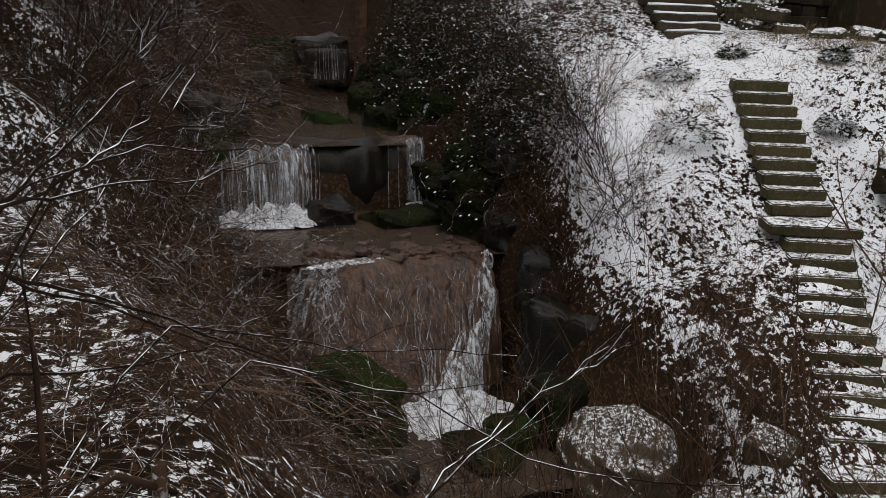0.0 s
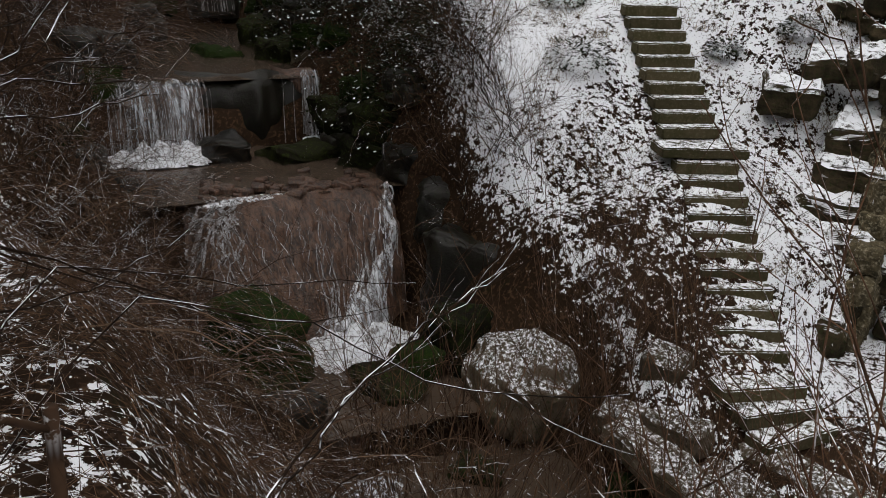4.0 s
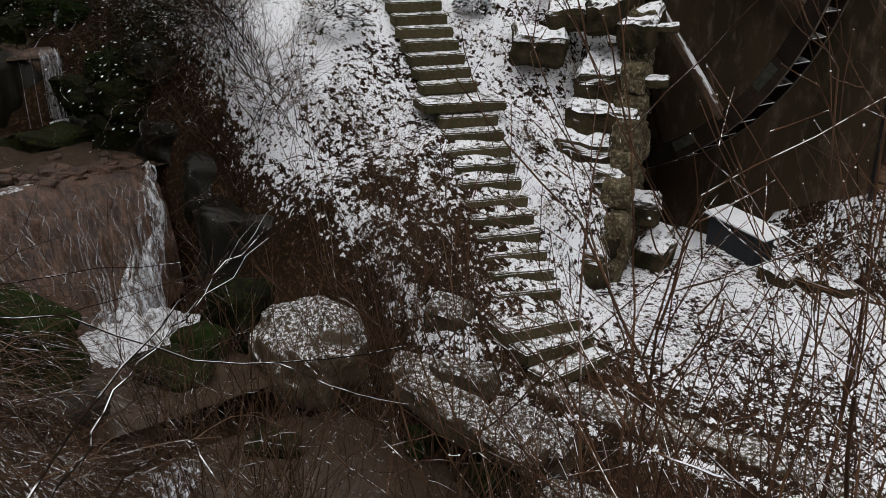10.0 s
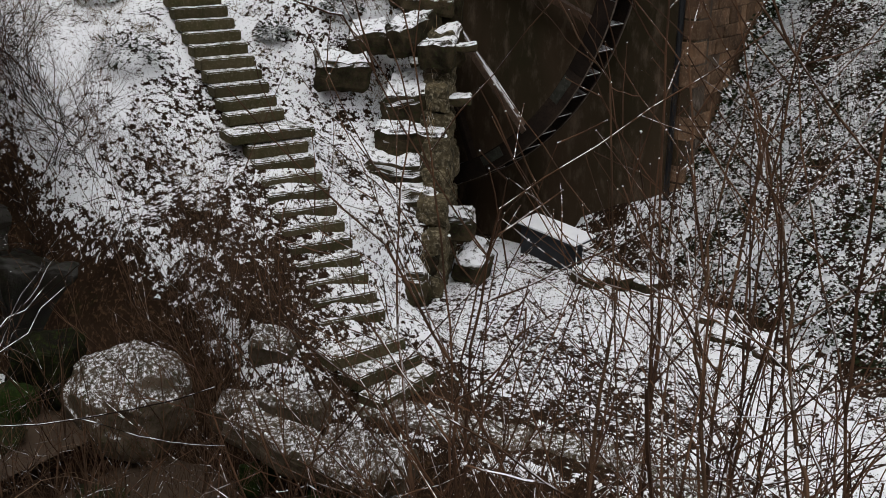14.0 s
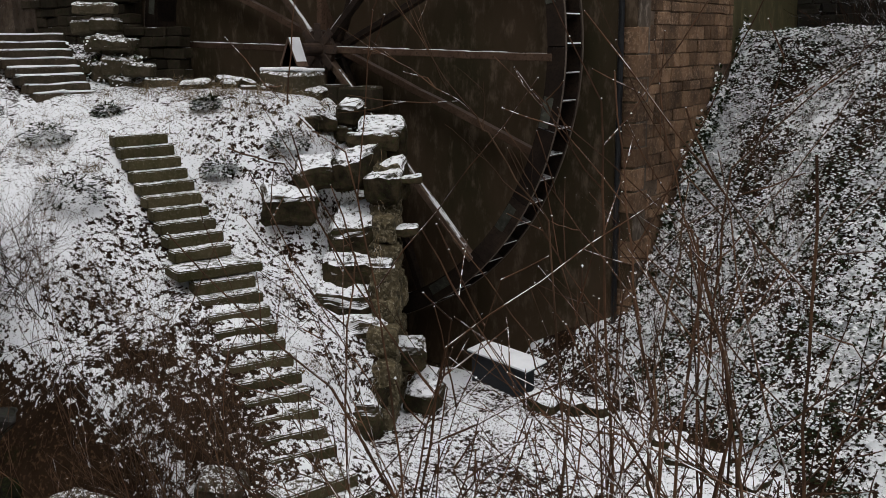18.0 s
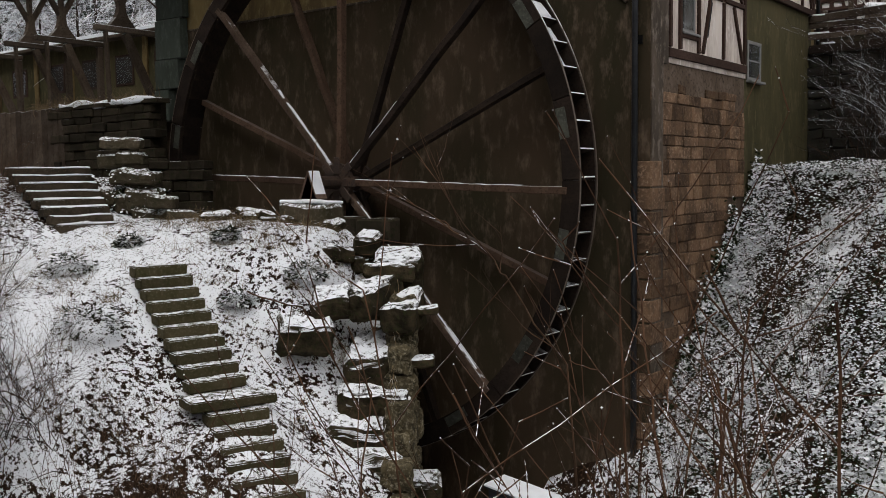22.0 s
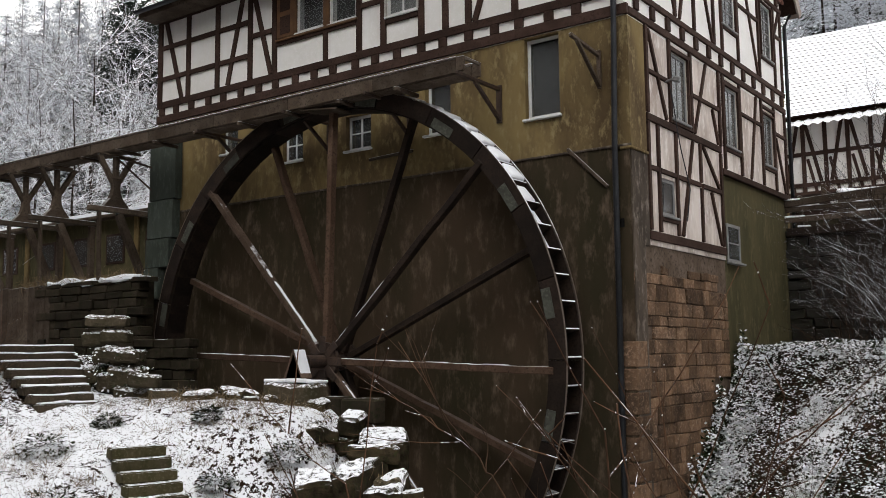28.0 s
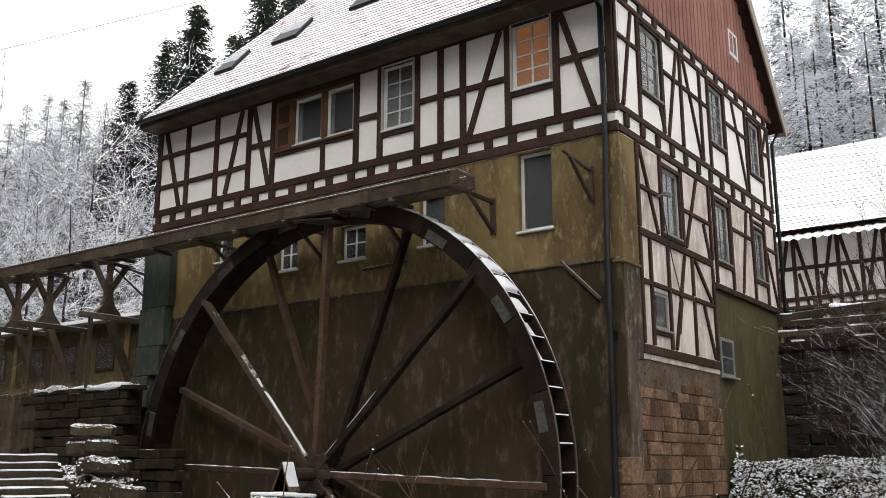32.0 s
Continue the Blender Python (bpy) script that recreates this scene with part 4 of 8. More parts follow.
# light patches of metal that join the rim segments
for k in range(16):
    a = radians(22.5 * k + 10.5)
    bm = bmesh.new()
    box(bm, (-0.27, -0.016, R_IN + 0.01), (0.27, -0.002, R_IN + 0.20), 0.004)
    bm.transform(Matrix.Rotation(math.pi / 2 - a, 4, "Y"))
    part("joint_plate", bm, "joint_grey", wheel, "dull grey-green joint plate")
# spokes: eight to each rim
for row, y, off in ((0, 0.06, -2.0), (1, 0.54, 23.2)):
    for k in range(8):
        a = radians(k * 45 + off)
        d = Vector((math.cos(a), 0, math.sin(a)))
        side = Vector((-d.z, 0, d.x))
        bm = bmesh.new()
        beam(bm, d * 0.2 + Vector((0, y, 0)), d * (R_IN + 0.1) + Vector((0, y, 0)), 0.13, 0.17, (0, 1, 0), 0.012)
        bmesh.ops.subdivide_edges(bm, edges=[e for e in bm.edges if e.calc_length() > 1], cuts=14)
        for v in bm.verts:
            v.co += noise.noise_vector(v.co * 1.3 + Vector((k, row * 5, 0))) * 0.016
        # far spokes that catch light get paler wood; the light is in their colour
        pale = row == 0 and k != 1 or row == 1 and k in (2, 3, 7)
        spoke = part("spoke", bm, "bare_spoke" if pale and k in (0, 2, 4) or row and pale else "spoke_wood" if pale else "wheel_wood", wheel)
        if row == 0 and k in (0, 3, 4, 7) or (row, k) == (0, 1):
            up_side = side if side.z > 0 else -side
            r0, r1 = {0: (0.45, 4.4), 1: (0.5, 2.6), 3: (0.5, 2.7), 4: (0.45, 3.9), 7: (0.6, 4.9)}[k]
            bm = bmesh.new()
            beam(bm, d * r0 + up_side * 0.072 + Vector((0, y - 0.01, 0)), d * r1 + up_side * 0.072 + Vector((0, y - 0.01, 0)), {3: 0.016, 7: 0.010}.get(k, 0.009), {3: 0.065, 7: 0.04}.get(k, 0.13), (0, 1, 0))
            bmesh.ops.subdivide_edges(bm, edges=[e for e in bm.edges if e.calc_length() > 1], cuts=40)
            for v in bm.verts:
                v.co -= up_side * 0.05 * max(0.0, noise.noise((v.co.length * 2.3, k * 3.0, 1.0)) + 0.05)
            part("snow_line", bm, "snow", spoke, "thin line of snow along the beam")
for y in (-0.02, 0.6):
    bm = bmesh.new()
    bmesh.ops.create_cone(bm, cap_ends=True, segments=28, radius1=0.40, radius2=0.40, depth=0.09, matrix=Matrix.Translation((0, y, 0)) @ Matrix.Rotation(math.pi / 2, 4, "X"))
    part("hub_disc", bm, "iron", wheel, "rusty iron hub disc")
bm = bmesh.new()
tube(bm, [(0, -0.56, 0), (0, 1.0, 0)], 0.13, 16)
part("axle", bm, "iron", wheel, "rusty iron axle")
for k in range(8):
    a = radians(k * 45 + 20)
    bm = bmesh.new()
    bmesh.ops.create_cone(bm, cap_ends=True, segments=8, radius1=0.035, radius2=0.03, depth=0.07, matrix=Matrix.Translation((0.36 * math.cos(a), -0.05, 0.36 * math.sin(a))) @ Matrix.Rotation(math.pi / 2, 4, "X"))
    part("bolt", bm, "iron", wheel)

for k in range(8):
    a = radians(k * 45 - 1.5)
    bm = box(bmesh.new(), (0.16, -0.085, -0.085), (0.52, -0.066, 0.085), 0.01)
    bm.transform(Matrix.Rotation(-a, 4, "Y"))
    part("hub_plate", bm, "iron", wheel, "rusty clamping plate")

# ---- bearing pier with its little roof ----
pier = thing("bearing_pier", "stone bearing pier with a small saddle roof, capped with snow", "pier", (-6.55, -1.75, -7.6))
part("block", rock_block((1.3, 0.7, 0.75), 3, 0.07, 5, 0.10), "slab", pier)
for x0, w, sd in ((-0.33, 0.62, 5), (0.31, 0.6, 6)):
    bm = rock_block((w, 0.62, 0.07), sd, 0.06, 5, 0.3)
    bm.transform(Matrix.Translation((x0, 0, 0.74)))
    part("cap_snow", bm, "snow", pier, "uneven snow cap")
for s in (1, -1):
    bm = bmesh.new()
    beam(bm, (s * 0.24 + 0.05, 0.0, 0.84), (0.05 - s * 0.01, 0.0, 1.40), 0.30, 0.035, (s, 0, 0.5), 0.006)
    part("roof_board", bm, "spoke_wood", pier)
bm = bmesh.new()
beam(bm, (0.28, 0.0, 0.87), (0.085, 0.0, 1.40), 0.29, 0.02, (1, 0, 0.4), 0.004)
part("roof_snow", bm, "snow", pier, "thin snow on the roof board")
bm = bmesh.new()
bm.faces.new([bm.verts.new(p) for p in ((-0.16, -0.12, 0.84), (0.26, -0.12, 0.84), (0.05, -0.12, 1.36))])
bmesh.ops.solidify(bm, geom=bm.faces[:], thickness=0.03)
part("roof_gable", bm, "wheel_wood", pier)

# ---- stone stairs ----
stair = thing("stone_stairs", "steep flight of mossy stone steps, dusted with snow", "stairs", (-3.9, -6.1, -9.65))
SA = Matrix.Translation((3.9, 6.1, 9.65))


def step(cx, cy, z, az, w, d, seed, h=0.19):
    bm = bmesh.new()
    bmesh.ops.create_cube(bm, size=1.0, matrix=Matrix.Diagonal((w, d, h, 1)))
    bmesh.ops.bevel(bm, geom=bm.edges[:], offset=0.02, segments=2, affect="EDGES")
    bmesh.ops.subdivide_edges(bm, edges=[e for e in bm.edges if e.calc_length() > 0.5], cuts=5, use_grid_fill=True)
    for v in bm.verts:
        v.co += noise.noise_vector(v.co * 4 + Vector((seed * 3.7, seed, 0))) * 0.010
    wob = (noise.noise((seed * 1.3, 0.5, 0.2)) * 1.2, noise.noise((seed * 1.9, 4.5, 0.2)) * 1.2)
    dirv = Vector((math.sin(az), math.cos(az), 0))
    m = Matrix.Translation(Vector((cx, cy, z - h / 2)) + dirv * d / 2) @ Matrix.Rotation(-az, 4, "Z") @ pose(0, 0, 0, wob[0], wob[1], 0)
    bm.transform(SA @ m)
    return part("step", bm, "step" if stair.name == "stone_stairs" else "dark_step", stair)


az_u, az_l = radians(-72.8), radians(-68.2)
for k in range(10):
    d = Vector((math.sin(az_u), math.cos(az_u), 0)) * RUN * k
    step(-4.6 + d.x, -5.84 + d.y, -9.65 + RISE * (k + 1), az_u, 0.94, 0.34, k)
dl = Vector((math.sin(az_l), math.cos(az_l), 0))
step(-4.02 + 0.06, -6.05, -9.65, radians(-70), 1.36, 0.62, 40, 0.16)
for i in range(11):
    d = dl * (-RUN * i)
    step(-3.82 + d.x, -6.09 + d.y, -9.65 - RISE * (i + 1), az_l, 0.95, 0.36, 60 + i)
for i, (cx, cy, az) in enumerate(((-0.72, -7.42, -76), (-0.42, -7.35, -84), (-0.10, -7.32, -92))):
    step(cx, cy, -9.65 - RISE * (12 + i), radians(az), 1.15, 0.4, 90 + i)

upper = thing("upper_stairs", "short flight of dark stone steps with snow on the treads", "stairs", (-11.8, -4.0, -7.2))
SA = Matrix.Translation((11.8, 4.0, 7.2))
stair_keep, stair = stair, upper
for k in range(8):
    az = radians(-79)
    d = Vector((math.sin(az), math.cos(az), 0)) * 0.30 * k
    tread = step(-10.45 + d.x, -4.25 + d.y, -7.22 + 0.168 * k, az, 1.2 + 0.09 * k, 0.40, 120 + k)
    bm = rock_block((1.14 + 0.09 * k, 0.24, 0.035), 520 + k, 0.03, 4, 0.3)
    bm.transform(SA @ Matrix.Translation(Vector((-10.45 + d.x, -4.25 + d.y, -7.225 + 0.168 * k)) + Vector((math.sin(az), math.cos(az), 0)) * 0.14) @ Matrix.Rotation(-az, 4, "Z"))
    part("tread_snow", bm, "snow", tread, "uneven snow on the tread")
stair = stair_keep


# ---- stone ledges beside the stairs ----
E_DIR, N_DIR = Vector((0.73, 0.68, 0)).normalized(), Vector((0.68, -0.73, 0)).normalized()
LEDGE_TURN = math.atan2(E_DIR.y, E_DIR.x)
rng = random.Random(4)


def ledge_stone(p, size, seed, turn=0.0, label="mossy sandstone ledge block topped with snow", name="ledge_stone", rough=0.11, mat="rock", group="ledge stones beside the stairs", slope=0.0):
    bm = rock_block(size, seed, rough, 6 if max(size) > 0.5 else 3, 0.16)
    for v in bm.verts:
        v.co.z += slope * max(0.0, v.co.y + size[1] / 2) * min(1.0, max(0.0, v.co.z / size[2]))
    ob = new(name, finish(bm, mat, rough > 0.15))
    ob.matrix_basis = Matrix.Translation(p) @ Matrix.Rotation(turn, 4, "Z") @ pose(0, 0, 0, rng.uniform(-6, 6), rng.uniform(-6, 6), 0)
    return tagged(ob, label, "stone block", group)


LEDGES = ((-3.0, -3.2, -9.22, 2, 1.0), (-2.76, -3.52, -9.72, 2, 1.05), (-2.52, -3.84, -10.22, 2, 1.2), (-2.28, -4.16, -10.70, 2, 1.25), (-2.08, -4.50, -11.18, 2, 1.15), (-1.95, -4.84, -11.66, 2, 0.9))
for k, (x, y, z, count, w) in enumerate(LEDGES):
    s = 0.0
    for j in range(count - (k < 4)):
        wj = w * (rng.uniform(0.9, 1.05) if j == 0 else rng.uniform(0.35, 0.5))
        h = rng.uniform(0.36, 0.46)
        c = Vector((x, y, 0)) - E_DIR * (s + wj / 2) - N_DIR * (0.48 + rng.uniform(-0.05, 0.08))
        ledge_stone((c.x, c.y, z - h - 0.42 + rng.uniform(-0.05, 0.04)), (wj * 1.12, 1.1, h + 0.30), 10 * k + j, LEDGE_TURN + rng.uniform(-0.06, 0.06), rough=0.10, slope=rng.uniform(0.26, 0.36))
        s += wj
for i, (x, y, z, sx, sy, sz, t) in enumerate(((-4.35, -3.45, -8.72, 0.75, 0.6, 0.42, 0.7), (-3.85, -2.95, -8.62, 0.5, 1.2, 0.42, 0.1), (-4.45, -4.1, -9.22, 1.0, 0.6, 0.45, 0.75), (-3.35, -2.75, -8.85, 0.6, 1.0, 0.4, 0.4),
                                                (-4.0, -2.35, -8.1, 0.95, 0.55, 0.28, 0.7), (-3.05, -2.65, -8.62, 0.6, 0.35, 0.13, 0.8), (-4.9, -1.95, -7.75, 0.5, 0.4, 0.42, 0.2), (-4.1, -2.05, -8.2, 0.9, 0.7, 0.5, 0.7),
                                                (-2.95, -2.95, -9.5, 0.65, 0.45, 0.18, 0.7), (-2.55, -3.3, -11.7, 0.6, 0.5, 0.45, 0.7), (-2.1, -3.5, -12.3, 0.6, 0.5, 0.35, 0.3), (-2.5, -2.9, -12.35, 0.5, 0.5, 0.4, 0.3))):
    deep = 0.12 if 0.3 < sz and i in (1, 3, 7) else 0.0
    ledge_stone((x, y, z - 0.10 - deep), (sx * 0.94, sy, sz + deep), 80 + i, t, rough=0.09, slope=0.3 if sz > 0.3 else 0.1)

# lichen-grown end wall of the wheel pit, stone by stone
pit_wall = thing("pit_wall", "lichen-grown rubble wall along the wheel pit", "wall", (-3.0, -3.3, -12.4))
a, b = Vector((-2.08, -4.55, 0)), Vector((-3.75, -2.25, 0))
PW = Matrix.Translation((3.0, 3.3, 12.4))
for row in range(11):
    n_st = 4
    for j in range(n_st):
        t0 = (j + 0.5 * (row % 2) * 0.5) / n_st
        p = a.lerp(b, min(0.98, t0 + 0.1))
        z = -12.45 + row * 0.4
        top_here = -11.1 + 3.2 * t0
        if z > top_here:
            continue
        bm = rock_block((rng.uniform(0.62, 0.95), rng.uniform(0.38, 0.50), 0.44), 200 + row * 5 + j, 0.15, 5, 0.10)
        bm.transform(PW @ Matrix.Translation((p.x, p.y, z)) @ Matrix.Rotation(math.atan2(b.y - a.y, b.x - a.x), 4, "Z"))
        part("stone", bm, "lichen", pit_wall)

# rubble wall along the rest of the pit, below the pier
for name, x0, x1, yy, zb, zt, label in (("terrace_wall", -13.4, -5.2, -1.5, -13.0, -7.6, "dark rubble retaining wall above the wheel pit"),):
    wl = thing(name, label, "wall", ((x0 + x1) / 2, yy, zb))
    inv = Matrix.Translation((-(x0 + x1) / 2, -yy, -zb))
    z, row = zb, 0
    while z < zt:
        x = x0 + (row % 2) * 0.3
        while x < x1:
            w = rng.uniform(0.55, 0.95)
            bm = rock_block((w, 0.4, 0.46), row * 40 + int(x * 7), 0.05, 1, 0.1)
            bm.transform(inv @ Matrix.Translation((x + w / 2, yy + 0.05, z)))
            part("stone", bm, "dark_wall", wl)
            x += w
        z += 0.45
        row += 1


def rubble_wall(name, label, p0, p1, zb, zt, stone_w, stone_h, thick=0.5, mat="dark_wall", rough=0.05):
    """A dry-stone wall between two points: a core and single stones on its face."""
    p0, p1 = Vector((*p0, 0)), Vector((*p1, 0))
    d = (p1 - p0).normalized()
    wl = thing(name, label, "wall", (p0.x, p0.y, zb))
    turn = Matrix.Rotation(math.atan2(d.y, d.x), 4, "Z")
    L = (p1 - p0).length
    bm = box(bmesh.new(), (0, 0.12, -0.6), (L, thick, zt - zb - 0.05))
    bm.transform(turn)
    part("core", bm, mat, wl)
    z, row = 0.0, 0
    while z < zt - zb - 0.05:
        h = min(stone_h * rng.uniform(0.8, 1.25), zt - zb - z)
        x = -rng.uniform(0, stone_w)
        while x < L:
            w = stone_w * rng.uniform(0.6, 1.5)
            bm = rock_block((w * 0.97, 0.32, h * 0.95), row * 31 + int(x * 11), rough, 1, 0.1)
            bm.transform(turn @ Matrix.Translation((x + w / 2, 0.12 + rng.uniform(-0.04, 0.04), z)))
            part("stone", bm, mat, wl)
            x += w
        z += h
        row += 1
    return wl


rubble_wall("garden_wall", "dark rubble wall below the flume trestles, snow along its top", (-16.0, -1.45), (-12.2, -1.45), -6.5, -4.4, 0.5, 0.2)
rubble_wall("rear_bank_wall", "dark mossy retaining wall with snow-laden twigs over it", (-0.45, 9.40), (9.5, 9.75), -6.6, -3.25, 0.55, 0.26, mat="wet_rock", rough=0.09)
bm = rock_block((3.7, 0.5, 0.14), 77, 0.10, 9, 0.2)
bm.transform(Matrix.Translation((-14.1, -1.25, -4.47)))
tagged(new("wall_top_snow", finish(bm, "snow", True)), "uneven snow lying along the garden wall", "snow")
gate = thing("plank_gate", "dark brown plank panel at the end of the garden wall", "gate", (-18.0, -1.45, -6.0))
for i in range(13):
    bm = box(bmesh.new(), (-1.2 + i * 0.26, -0.03, -0.2), (-1.2 + i * 0.26 + 0.25, 0.03, 1.58 + 0.02 * math.sin(i * 2.1)), 0.008)
    part("plank", bm, "grey_wood", gate)
for z in (0.15, 1.25):
    part("rail", box(bmesh.new(), (-1.2, 0.03, z), (2.18, 0.09, z + 0.1), 0.008), "grey_wood", gate)

# blocks beside the upper steps
for i, (x, y, z, sx, sy, sz) in enumerate(((-11.4, -2.75, -5.4, 0.9, 0.5, 0.22), (-11.2, -2.65, -5.72, 0.6, 0.5, 0.28), (-11.7, -2.8, -5.75, 0.6, 0.5, 0.3), (-11.25, -2.6, -6.1, 0.9, 0.6, 0.35), (-10.6, -2.95, -6.12, 0.9, 0.45, 0.26), (-10.5, -2.85, -6.5, 0.8, 0.5, 0.45),
                                             (-9.85, -2.9, -6.66, 0.6, 0.4, 0.3), (-9.5, -2.65, -6.98, 0.55, 0.45, 0.3), (-10.35, -2.75, -6.95, 0.9, 0.6, 0.5), (-11.2, -2.6, -6.6, 0.8, 0.6, 0.5), (-11.8, -2.9, -6.5, 0.7, 0.6, 0.45))):
    ledge_stone((x, y, z - sz), (sx, sy, sz), 300 + i, 0.62, "squared dark stone block with snow on top", "masonry_block", 0.08, "slab", "blocks by the upper steps")
rubble_wall("side_wall", "dark broken masonry behind the upper steps", (-12.4, -1.9), (-10.3, -1.6), -7.4, -5.9, 0.45, 0.2)

# ---- sheet-metal covered box on the snowfield ----
chest = thing("metal_chest", "dark grey metal chest with a sloping snow-covered lid", "chest", (-1.50, -1.86, -12.36))
chest.rotation_euler[2] = radians(-16)
bm = box(bmesh.new(), (-0.70, -0.20, -0.15), (0.52, 0.22, 0.50), 0.012)
part("body", bm, "chest_grey", chest)
bm = bmesh.new()
beam(bm, (0.02, -0.25, 0.515), (0.02, 0.25, 0.60), 1.60, 0.03, (0, 0, 1), 0.006)
part("lid", bm, "chest_grey", chest)
bm = rock_block((1.57, 0.49, 0.04), 44, 0.010, 3, 0.2)
bm.transform(Matrix.Translation((0.02, 0, 0.565)) @ Matrix.Rotation(radians(9.6), 4, "X"))
part("lid_snow", bm, "snow", chest, "smooth fresh snow")
for x in (0.30, -0.42):
    part("hinge", box(bmesh.new(), (x - 0.04, 0.225, 0.40), (x + 0.04, 0.245, 0.52), 0.004), "iron", chest)
for i, (x, y, z, sx, sy, sz) in enumerate(((-0.45, -2.35, -12.42, 0.6, 0.5, 0.28), (-0.1, -2.15, -12.42, 0.7, 0.4, 0.3), (0.35, -2.0, -12.45, 0.6, 0.4, 0.25), (1.9, -2.55, -12.45, 0.5, 0.4, 0.25), (2.5, -2.95, -12.45, 0.9, 0.5, 0.22), (3.2, -3.2, -12.45, 0.7, 0.4, 0.2))):
    ledge_stone((x, y, z), (sx, sy, sz), 340 + i, rng.uniform(-0.5, 0.5), "low snow-topped stone at the snowfield edge", "edge_stone", 0.08, group="stones at the snowfield edge")

rng_c = random.Random(64)
for i in range(26):
    x, y = rng_c.uniform(-9.2, -4.3), rng_c.uniform(-2.6, -1.75)
    sc = rng_c.uniform(0.18, 0.42)
    ledge_stone((x, y, land(x, y)[0] - 0.35 * sc), (sc * 1.4, sc, sc * 0.7), 980 + i, rng_c.uniform(0, 3), "broken snow-topped stone on the crest of the mound", "rubble_stone", 0.10, "rock", "rubble on the mound", 0.2)

# ---- kerb stones along the front of the snowfield and slabs below it ----
KERB = ((-0.9, -8.05), (0.0, -7.85), (0.87, -7.62), (1.66, -7.32), (2.58, -7.0), (3.4, -7.0), (4.3, -7.2), (5.3, -7.2), (6.4, -7.1))
for i, ((x0, y0), (x1, y1)) in enumerate(zip(KERB, KERB[1:])):
    d = Vector((x1 - x0, y1 - y0, 0))
    for lv in range(3):
        ledge_stone(((x0 + x1) / 2, (y0 + y1) / 2 - 0.14 * lv + 0.15, -12.72 - 0.42 * lv), (d.length * 1.03, 0.5, 0.42), 400 + i * 3 + lv, math.atan2(d.y, d.x),
                    "mossy retaining block at the edge of the snowfield", "retaining_stone", 0.05, "wet_moss_rock" if lv else "dusted", "retaining stones")
for i, (x, y, z, sx, sy, sz, t) in enumerate(((-0.25, -9.05, -12.62, 2.2, 0.5, 0.34, 0.10), (-0.9, -8.55, -12.5, 0.9, 0.5, 0.4, 0.2), (0.3, -8.5, -12.75, 1.2, 0.5, 0.4, 0.1), (1.4, -8.85, -13.1, 1.0, 0.6, 0.45, 0.3), (-1.5, -8.9, -12.6, 0.7, 0.5, 0.4, 0.5),
                                                (-2.3, -8.3, -12.3, 0.9, 0.7, 0.5, 0.5), (-1.7, -8.2, -12.1, 0.6, 0.5, 0.5, 0.5), (2.6, -9.2, -13.4, 1.1, 0.7, 0.5, 0.2))):
    ledge_stone((x, y, z), (sx, sy, sz), 450 + i, t, "flat mossy slab dusted with snow beside the stream", "stone_slab", 0.10, "dusted", group="slabs beside the stream", slope=0.08)
bm = bmesh.new()
bmesh.ops.create_icosphere(bm, subdivisions=5, radius=1.0)
for v in bm.verts:
    c = v.co.copy()
    v.co = Vector((c.x * 0.92, c.y * 1.10, (0.55 if c.z > 0 else 0.9) * c.z))
    v.co += noise.noise_vector(c * 1.6) * 0.16 + noise.noise_vector(c * 5.0) * 0.05 + noise.noise_vector(c * 14.0) * 0.02
flat = new("boulder", finish(bm, "dusted", True))
flat.matrix_basis = Matrix.Translation((-3.15, -9.2, -12.42)) @ pose(0, 0, 0, 9, 10, 20)
tagged(flat, "broad rounded boulder dusted with snow, mossy below", "boulder", "boulders of the stream")

# ---- flume ----
flume = thing("flume", "weathered wooden flume with a pale snowy edge", "flume", (-11, -1.05, -1.1))
FZ = 0.0
for i in range(9):
    x0, x1 = -13.0 + i * 2.39, -13.0 + (i + 1) * 2.39 - 0.01
    x1 = min(x1, 8.15)
    for y0, y1, z0, z1, nm in ((-0.29, -0.24, 0.0, 0.27, "side_board"), (0.24, 0.29, 0.0, 0.27, "side_board"), (-0.23, 0.23, -0.02, 0.02, "bottom_board")):
        part(nm, box(bmesh.new(), (x0, y0, z0), (x1, y1, z1), 0.006), "grey_wood", flume)
for y in (-0.31, 0.23):
    part("edge_rail", box(bmesh.new(), (-13.0, y, 0.272), (8.15, y + 0.08, 0.315), 0.008), "rim_edge", flume, "pale edge rail with a line of snow")
x = -12.8
while x < 8.2:
    part("cross_bar", box(bmesh.new(), (x, -0.36, -0.10), (x + 0.09, 0.36, -0.022), 0.008), "grey_wood", flume)
    x += 1.5
for y in (-0.31, 0.23):
    part("mouth_rail", box(bmesh.new(), (8.16, y, 0.02), (8.34, y + 0.06, 0.30), 0.01), "grey_wood", flume)
part("mouth_tie", box(bmesh.new(), (8.28, -0.25, 0.24), (8.34, 0.23, 0.30), 0.008), "rim_edge", flume, "pale weathered tie across the trough mouth")
bm = bmesh.new()
beam(bm, (4.1, 0, -0.05), (5.1, 0, -0.16), 0.5, 0.03, (0, 0, 1))
part("spout_board", bm, "grey_wood", flume)

